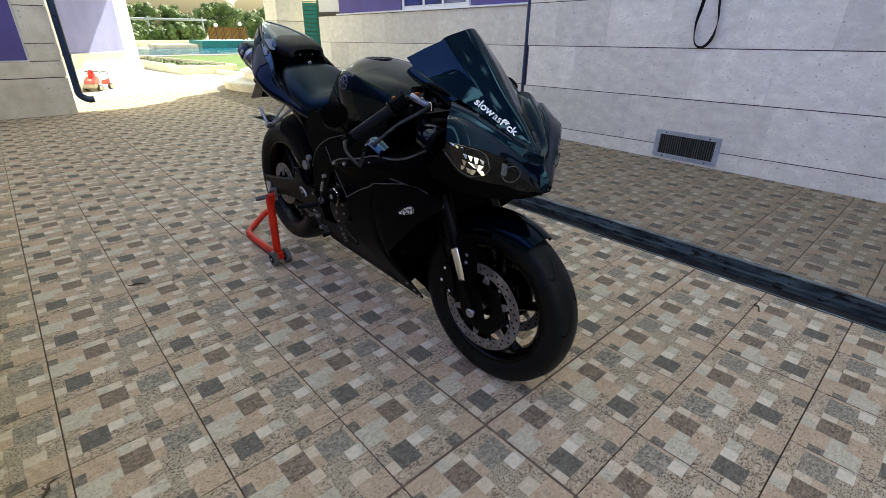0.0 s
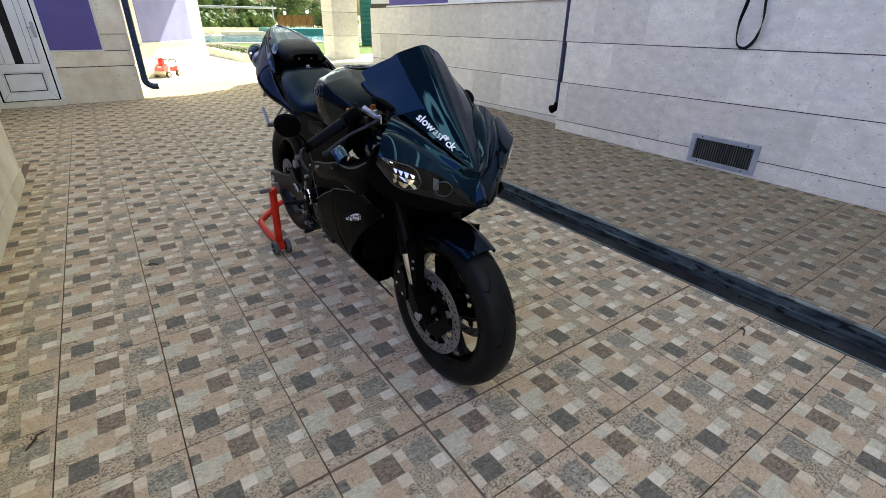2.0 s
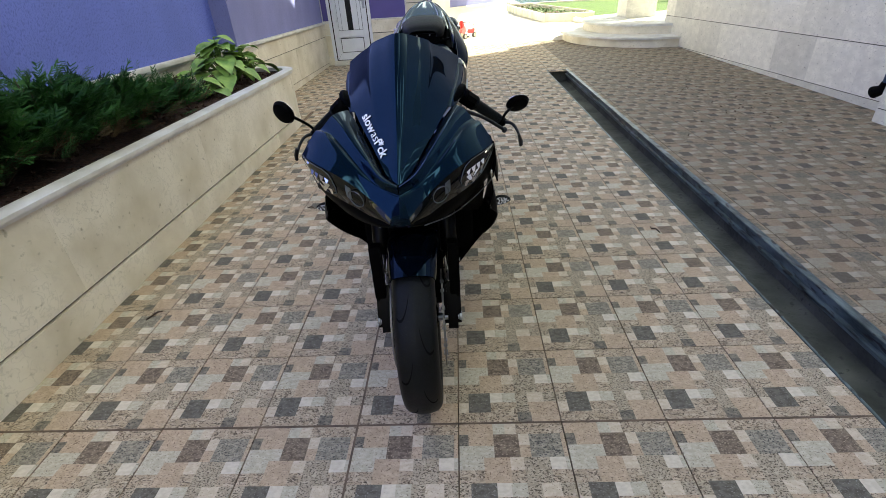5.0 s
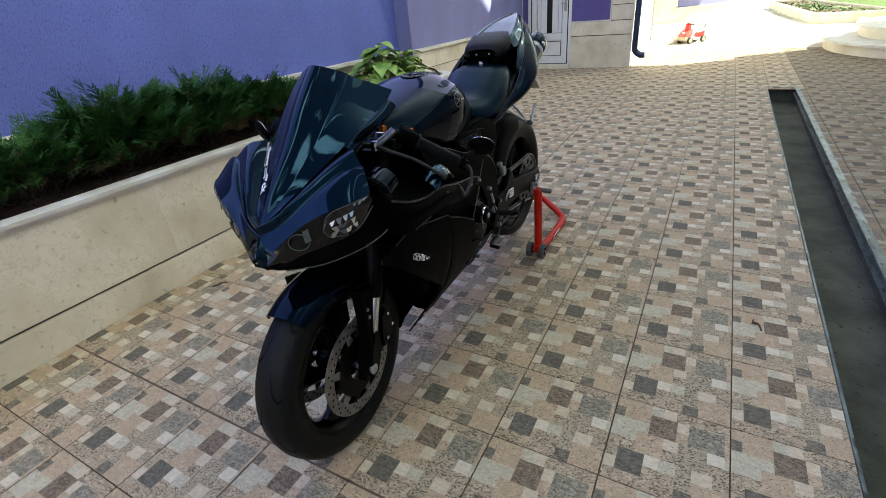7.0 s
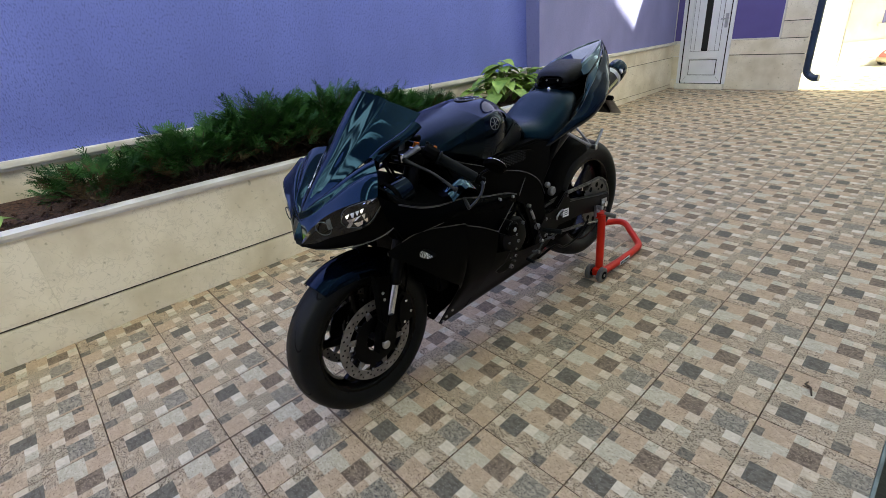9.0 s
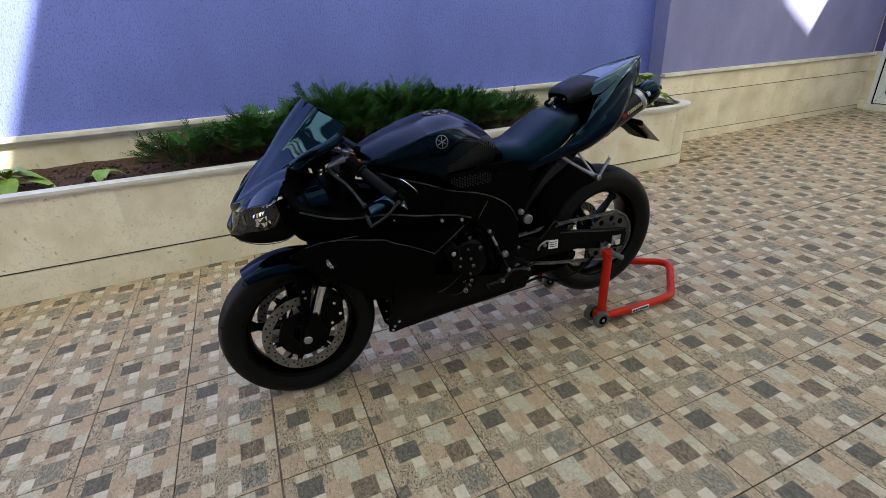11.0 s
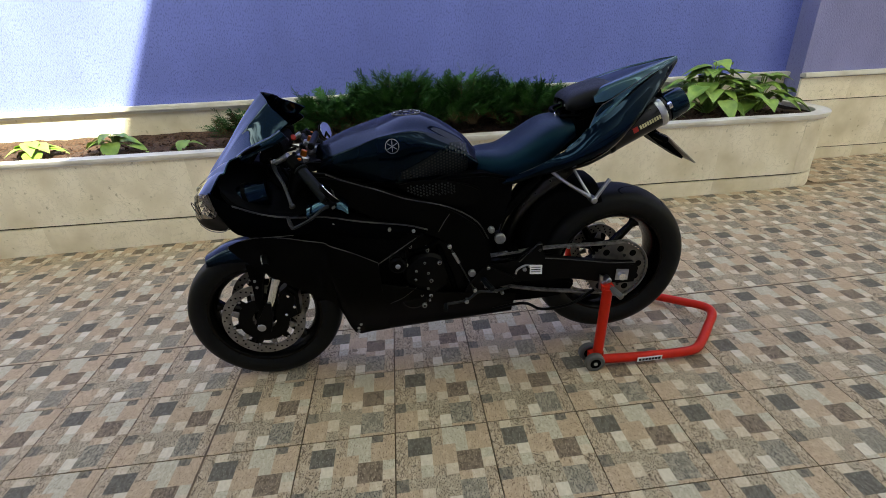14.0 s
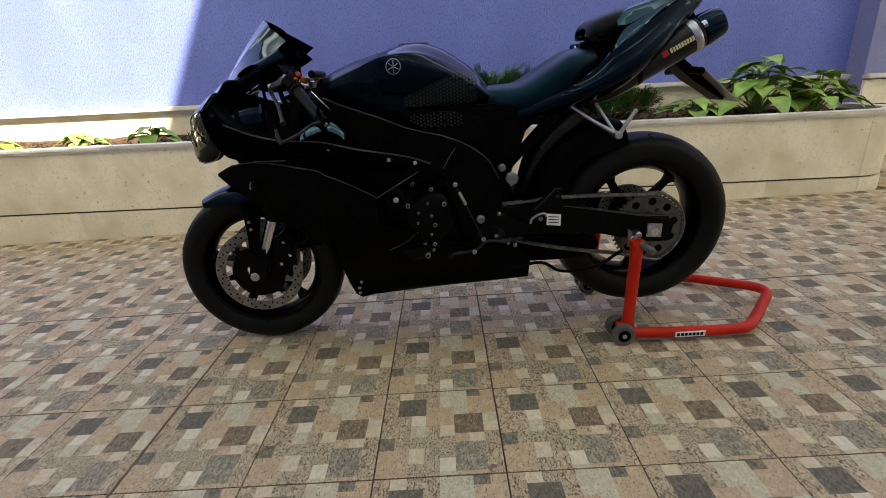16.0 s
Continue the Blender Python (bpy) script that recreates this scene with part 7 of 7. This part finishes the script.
# ---- garden in the distance ----
bed = thing("flower_bed", (0, 0, 0), "low pale kerbed flower bed in the sun", "flower bed")
outer = [(2.20, 18.5), (2.40, 15.9), (2.77, 13.1), (3.50, 12.95), (4.05, 12.9), (4.10, 13.4), (3.10, 18.5)]
n = len(outer)
cen = Vector((3.1, 15.6, 0))
o3 = [Vector((x, y, 0)) for x, y in outer]
i3 = [p + (cen - p).normalized() * 0.14 for p in o3]
bm = bmesh.new()
rowsv = [[bm.verts.new(p + Vector((0, 0, z))) for p, z in ((o, 0), (o, 0.2), (i, 0.2), (i, 0.10))] for o, i in zip(o3, i3)]
for k in range(n):
    a, b = rowsv[k], rowsv[(k + 1) % n]
    for q in range(3):
        bm.faces.new((a[q], a[q + 1], b[q + 1], b[q]))
part("kerb", bm, "planter_stone", bed, smooth=False)
bm = bmesh.new()
bm.faces.new([bm.verts.new((p.x, p.y, 0.15)) for p in i3])
part("bed_soil", bm, "soil", bed)
rnd = random.Random(3)
bm = bmesh.new()
for k in range(900):
    w = rnd.randrange(n)
    p = i3[w].lerp(i3[(w + 1) % n], rnd.random()).lerp(cen, rnd.random() ** 0.7) + Vector((0, 0, 0.14))
    a = rnd.uniform(0, 6.28)
    leaf_into(bm, p, Vector((math.cos(a), math.sin(a), rnd.uniform(0.2, 1))).normalized(), Vector((0, 0, 1)), rnd.uniform(0.05, 0.10), 0.022, 0.3)
part("bed_greenery", bm, "tree", bed)["kind"] = "stuff"
kerb2 = thing("lawn_kerb", (0, 0, 0), "curved pale kerb along the lawn", "kerb")
part("kerb_stone", tube([(3.56, 12.9, 0.03), (3.60, 12.2, 0.03), (3.78, 11.75, 0.03), (4.3, 11.5, 0.03), (7, 11.2, 0.03), (12, 10.9, 0.03)], 0.09, 8, 5), "planter_stone", kerb2)
bm = bmesh.new()
edge_ = [(4.0, 12.9), (3.62, 12.85), (3.66, 12.2), (3.84, 11.8), (4.35, 11.58), (7, 11.28), (30, 11.0), (30, 20.2), (3.0, 20.2), (3.1, 18.3)]
lo = [bm.verts.new((x, y, 0.001)) for x, y in edge_]
hi = [bm.verts.new((x, y, 0.06)) for x, y in edge_]
bm.faces.new(hi)
for k in range(len(edge_)):
    bm.faces.new((lo[k], lo[(k + 1) % len(edge_)], hi[(k + 1) % len(edge_)], hi[k]))
tagged(part("lawn", bm, "grass", label="sunlit green lawn beside the pool", smooth=False), kind="structure", category="lawn")
pool = thing("swimming_pool", (0, 0, 0), "blue swimming pool with a turquoise raised wall", "pool")
part("coping", box(2.6, 30, 20.25, 28.5, 0.0, 0.10, 0.02), "paving", pool)
part("water", box(3.0, 29.5, 20.6, 26.6, 0.09, 0.115), "water", pool)
part("raised_wall", box(7.55, 10.6, 27.0, 29.2, 0.09, 0.42, 0.02), "pool", pool, "turquoise raised pool wall")
part("pool_step", box(5.3, 7.3, 26.9, 28.2, 0.09, 0.27, 0.03), "paving", pool)
part("slide", sheet([[(2.6, 24.8, 0.55), (3.3, 24.8, 0.42), (4.2, 24.8, 0.16)], [(2.6, 25.8, 0.55), (3.3, 25.8, 0.42), (4.2, 25.8, 0.16)]], 0.05, 4), "cap", pool)
wall("wall_garden", box(-5, 40, 30.0, 30.3, -0.02, 0.38), "planter_stone", "long low pale garden wall behind the pool")
fence = thing("bamboo_fence", (12.1, 36, 0), "yellow bamboo fence panels behind the pool", "fence")
for k in range(30):
    part("cane", rod((-1.28 + k * 0.088, 0, 0.3), (-1.28 + k * 0.088, 0, 1.02 + 0.03 * (k % 3)), 0.043, 8), "bamboo", fence)
for k in range(6):
    part("post", rod((-1.30 + k * 0.52, -0.06, 0.0), (-1.30 + k * 0.52, -0.06, 1.08), 0.03, 8), "bark", fence)
for x, z in ((11.3, 1.17), (12.95, 1.27)):
    lamp = thing("garden_lamp", (x, 35.8, 0), "white globe garden lamp on a post by the bamboo fence", "lamp", "garden lamps")
    part("post", rod((0, 0, 0), (0, 0, z - 0.1), 0.025, 8), "bark", lamp)
    bm = bmesh.new()
    bmesh.ops.create_icosphere(bm, subdivisions=2, radius=0.13, matrix=Matrix.Translation((0, 0, z)))
    part("globe", bm, "globe", lamp)
rail = thing("pergola_rail", (0, 34, 0), "thin grey metal rail frame before the hedge", "frame")
for x in (6.86, 9.93):
    part("post", rod((x, 0, 0.0), (x, 0, 1.62), 0.05, 8), "grille", rail)
part("beam", rod((4.6, 0, 1.46), (10.2, 0, 1.46), 0.06, 8), "grille", rail)
gate = thing("green_fence", (10.2, 18, 0), "dark green metal mesh fence beyond the porch", "fence")
for x in (-1.6, -0.8, 0, 0.8, 1.6):
    part("post", rod((x, 0, 0), (x, 0, 2.1), 0.04, 8), "greenwire", gate)
for k in range(14):
    part("rail", rod((-1.6, 0, 0.1 + k * 0.15), (1.6, 0, 0.1 + k * 0.15), 0.02, 6), "greenwire", gate)
part("mesh_panel", box(-1.6, 1.6, 0.03, 0.06, 0.05, 2.0), "pool", gate)


def garden_tree(x, y, h, r, seed, hedge=False):
    rnd = random.Random(seed)
    ob = thing("garden_hedge" if hedge else "garden_tree", (x, y, 0), "dense sunlit green hedge bush behind the pool" if hedge else "tall sunlit green tree behind the pool", "hedge" if hedge else "tree", "hedge bushes" if hedge else "garden trees")
    bm = bmesh.new()
    tube_into(bm, smooth_path([(0, 0, -0.1), (0.1, 0, h * 0.3), (-0.1, 0.1, h * 0.75)], 4), [0.10 - 0.008 * k for k in range(9)], 8)
    for k in range(5):
        a = rnd.uniform(0, 6.28)
        tube_into(bm, smooth_path([(0, 0, h * (0.3 + 0.08 * k)), (r * 0.4 * math.cos(a), r * 0.4 * math.sin(a), h * (0.5 + 0.08 * k)), (r * 0.75 * math.cos(a), r * 0.75 * math.sin(a), h * (0.6 + 0.08 * k))], 3), [0.05, 0.045, 0.04, 0.035, 0.03, 0.025, 0.015], 6)
    part("trunk", bm, "bark", ob)
    bm = bmesh.new()
    clumps = [(rnd.uniform(-r, r), rnd.uniform(-r, r), h * rnd.uniform(0.12 if hedge else 0.35, 1.0)) for k in range(26)]
    for c in clumps:
        cr = r * rnd.uniform(0.28, 0.5)
        for k in range(210):
            d = Vector((rnd.gauss(0, 1), rnd.gauss(0, 1), rnd.gauss(0, 1))).normalized()
            p = Vector(c) + d * cr * rnd.uniform(0.6, 1.0)
            if p.z < 0.1:
                continue
            t = d.orthogonal().normalized()
            t = Matrix.Rotation(rnd.uniform(0, 6.28), 3, d) @ t
            b = (d.cross(t) + d * rnd.uniform(-0.5, 0.5)).normalized()
            s = rnd.uniform(0.05, 0.12)
            bm.faces.new([bm.verts.new(p + t * s * u + b * s * w) for u, w in ((-1, 0), (0, -0.5), (1, 0), (0, 0.5))])
    part("crown", bm, "tree", ob, smooth=False)


rnd = random.Random(12)
for k in range(10):
    garden_tree(5.6 + 1.65 * k + rnd.uniform(-0.3, 0.3), 45 + rnd.uniform(-2, 2), rnd.uniform(1.9, 2.7), 1.3, 40 + k)
for k in range(6):
    garden_tree(4.6 + 0.85 * k, 33 + rnd.uniform(-0.3, 0.3), rnd.uniform(0.85, 1.15), 0.62, 60 + k, True)
garden_tree(14.9, 37, 1.5, 0.8, 81, True)
garden_tree(16.4, 37, 1.5, 0.8, 83, True)


# ---- stone panels ----
cache = {}
for parent, x, y0, y1, z0, z1, material, name, thick in PANELS:
    key = (round(y1 - y0, 4), round(z1 - z0, 4), material, thick)
    if key not in cache:
        b = bmesh.new()
        h = (y1 - y0) / 2
        box_into(b, min(0, thick), max(0, thick), -h, h, 0, z1 - z0)
        sheared(b)
        cache[key] = mesh_of(name, b, material, False)
    ob = new(name, cache[key])
    ob.parent = parent
    c = (y0 + y1) / 2
    ob.location = (x + random.uniform(-0.0008, 0.0008), c, z0 - SLOPE * c)

# ---- floor tiles with their printed mosaic ----
floor = thing("floor", (0, 0, 0), "printed mosaic-pattern floor tiles in beige, grey and brown", "floor", kind="structure")
PRINT = ("beige 0 0 1 2.6;cream 1 0 2 .8;moss 2 0 3 .8;beige 3 0 4 1.8;green 4 0 6 1.8;green 5 1.8 6 2.6;slate 6 0 7 .7;orange 7 0 8 .7;orange 6 .7 8 2.6;"
         "grey 1 .8 3 2.6;orange 3 1.8 5 3.7;brown 5 2.6 7 4.5;green 7 2.6 8 3.5;cream 7 3.5 8 4.4;"
         "beige 0 2.6 2 4.7;white 2 2.6 3 3.6;green 2 3.6 3 4.7;beige 3 3.7 4 4.7;cream 4 3.7 5 4.7;"
         "slate 0 4.7 1 5.8;moss 1 4.7 3 5.7;cream 2 5.7 3 7;moss 3 4.7 5 6.6;orange 5 4.5 6 5.3;cream 6 4.5 7 5.3;blue 5 5.3 7 7.7;beige 7 4.4 8 8;"
         "orange 0 5.8 2 8;moss 2 7 3 8;beige 3 6.6 4 8;white 4 6.6 5 7.7;green 4 7.7 5 8;orange 5 7.7 7 8;orange 1 5.7 2 5.8")
KINDS = list(PRINTS)
prints = [(KINDS.index(w.split()[0]), [float(q) for q in w.split()[1:]]) for w in PRINT.split(";")]
GAP = 0.0040
UNIT = (P - GAP) / 8


def tile_data(x0, x1):
    """Corners, faces and materials of one tile whose span across x is cut to x0..x1 (in metres from its corner)."""
    vs, fs, ms = [], [], []
    for k, (a0, b0, a1, b1) in prints:
        xa, xb = max(GAP / 2 + b0 * UNIT, x0), min(GAP / 2 + b1 * UNIT, x1)
        ya, yb = GAP / 2 + a0 * UNIT, GAP / 2 + a1 * UNIT
        if xb - xa > 0.002:
            n = len(vs)
            vs += [(xa, ya, 0), (xb, ya, 0), (xb, yb, 0), (xa, yb, 0)]
            fs.append((n, n + 1, n + 2, n + 3))
            ms.append(k)
    lo, hi = max(GAP / 2, x0), min(P - GAP / 2, x1)
    n = len(vs)
    ring = [(lo, GAP / 2), (hi, GAP / 2), (hi, P - GAP / 2), (lo, P - GAP / 2)]
    vs += [(x, y, z) for z in (0, -0.011) for x, y in ring]
    for k in range(4):
        fs.append((n + k, n + 4 + k, n + 4 + (k + 1) % 4, n + (k + 1) % 4))
        ms.append(0)
    return vs, fs, ms


def tile_mesh(name, vs, fs, ms):
    me = bpy.data.meshes.new(name)
    me.from_pydata(vs, [], fs)
    for k in KINDS:
        me.materials.append(M["t_" + k])
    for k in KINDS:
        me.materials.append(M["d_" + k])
    me.polygons.foreach_set("material_index", ms)
    me.update()
    return me


whole = tile_mesh("tile", *tile_data(0, P))
rest_v, rest_f, rest_m = [], [], []
for i in range(-4, 13):
    for j in range(-13, 28):
        x, y = i * P, j * P
        lo, hi = max(0, -1.283 - x) if y < 4.05 else 0, P
        if x + P > DX0 - 0.006 and x < DX0:
            hi = DX0 - 0.007 - x
        if x < DX1 + 0.012 < x + P:
            lo = DX1 + 0.013 - x
        if j * P + P > DY1 and x + P > DX0 and x < DX1 + 0.012:
            lo, hi = (0, P) if j * P > DY1 - 0.1 else (lo, hi)
        if x > DX0 and x + P < DX1 + 0.012 and y < DY1:
            continue
        if hi - lo < 0.015 or (x < -1.283 and y < 3.8 and lo > P):
            continue
        near = lo == 0 and hi == P and -4 < i < 5 and -4 <= j < 22 and x < DX1
        jig = random.uniform(-0.0006, 0.0006)
        if near:
            ob = new("tile", whole)
            ob.parent = floor
            ob.location = (x, y, jig)
        else:
            n = len(rest_v)
            vs, fs, ms = tile_data(lo, hi)
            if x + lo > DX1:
                ms = [q + len(KINDS) for q in ms]      # the darker, browner set beyond the drain
            rest_v += [(a + x, b + y, c + jig) for a, b, c in vs]
            rest_f += [tuple(q + n for q in f) for f in fs]
            rest_m += ms
for i in range(-9, -4):
    for j in range(12, 28):
        n = len(rest_v)
        vs, fs, ms = tile_data(0, P)
        rest_v += [(a + i * P, b + j * P, c) for a, b, c in vs]
        rest_f += [tuple(q + n for q in f) for f in fs]
        rest_m += ms
rest = new("tiles_far", tile_mesh("tiles_far", rest_v, rest_f, rest_m))
rest.parent = floor
rest["kind"] = "stuff"
part("wide_joint", box(-0.0034, 0.0034, -4.3, 9.3, -0.01, 0.0012), "joint", floor)
part("wide_joint", box(-1.28, DX0 - 0.01, -0.0034, 0.0034, -0.01, 0.0013), "joint", floor)
part("wide_joint", box(DX1 + 0.02, 3.84, -0.0034, 0.0034, -0.01, 0.0013), "joint", floor)
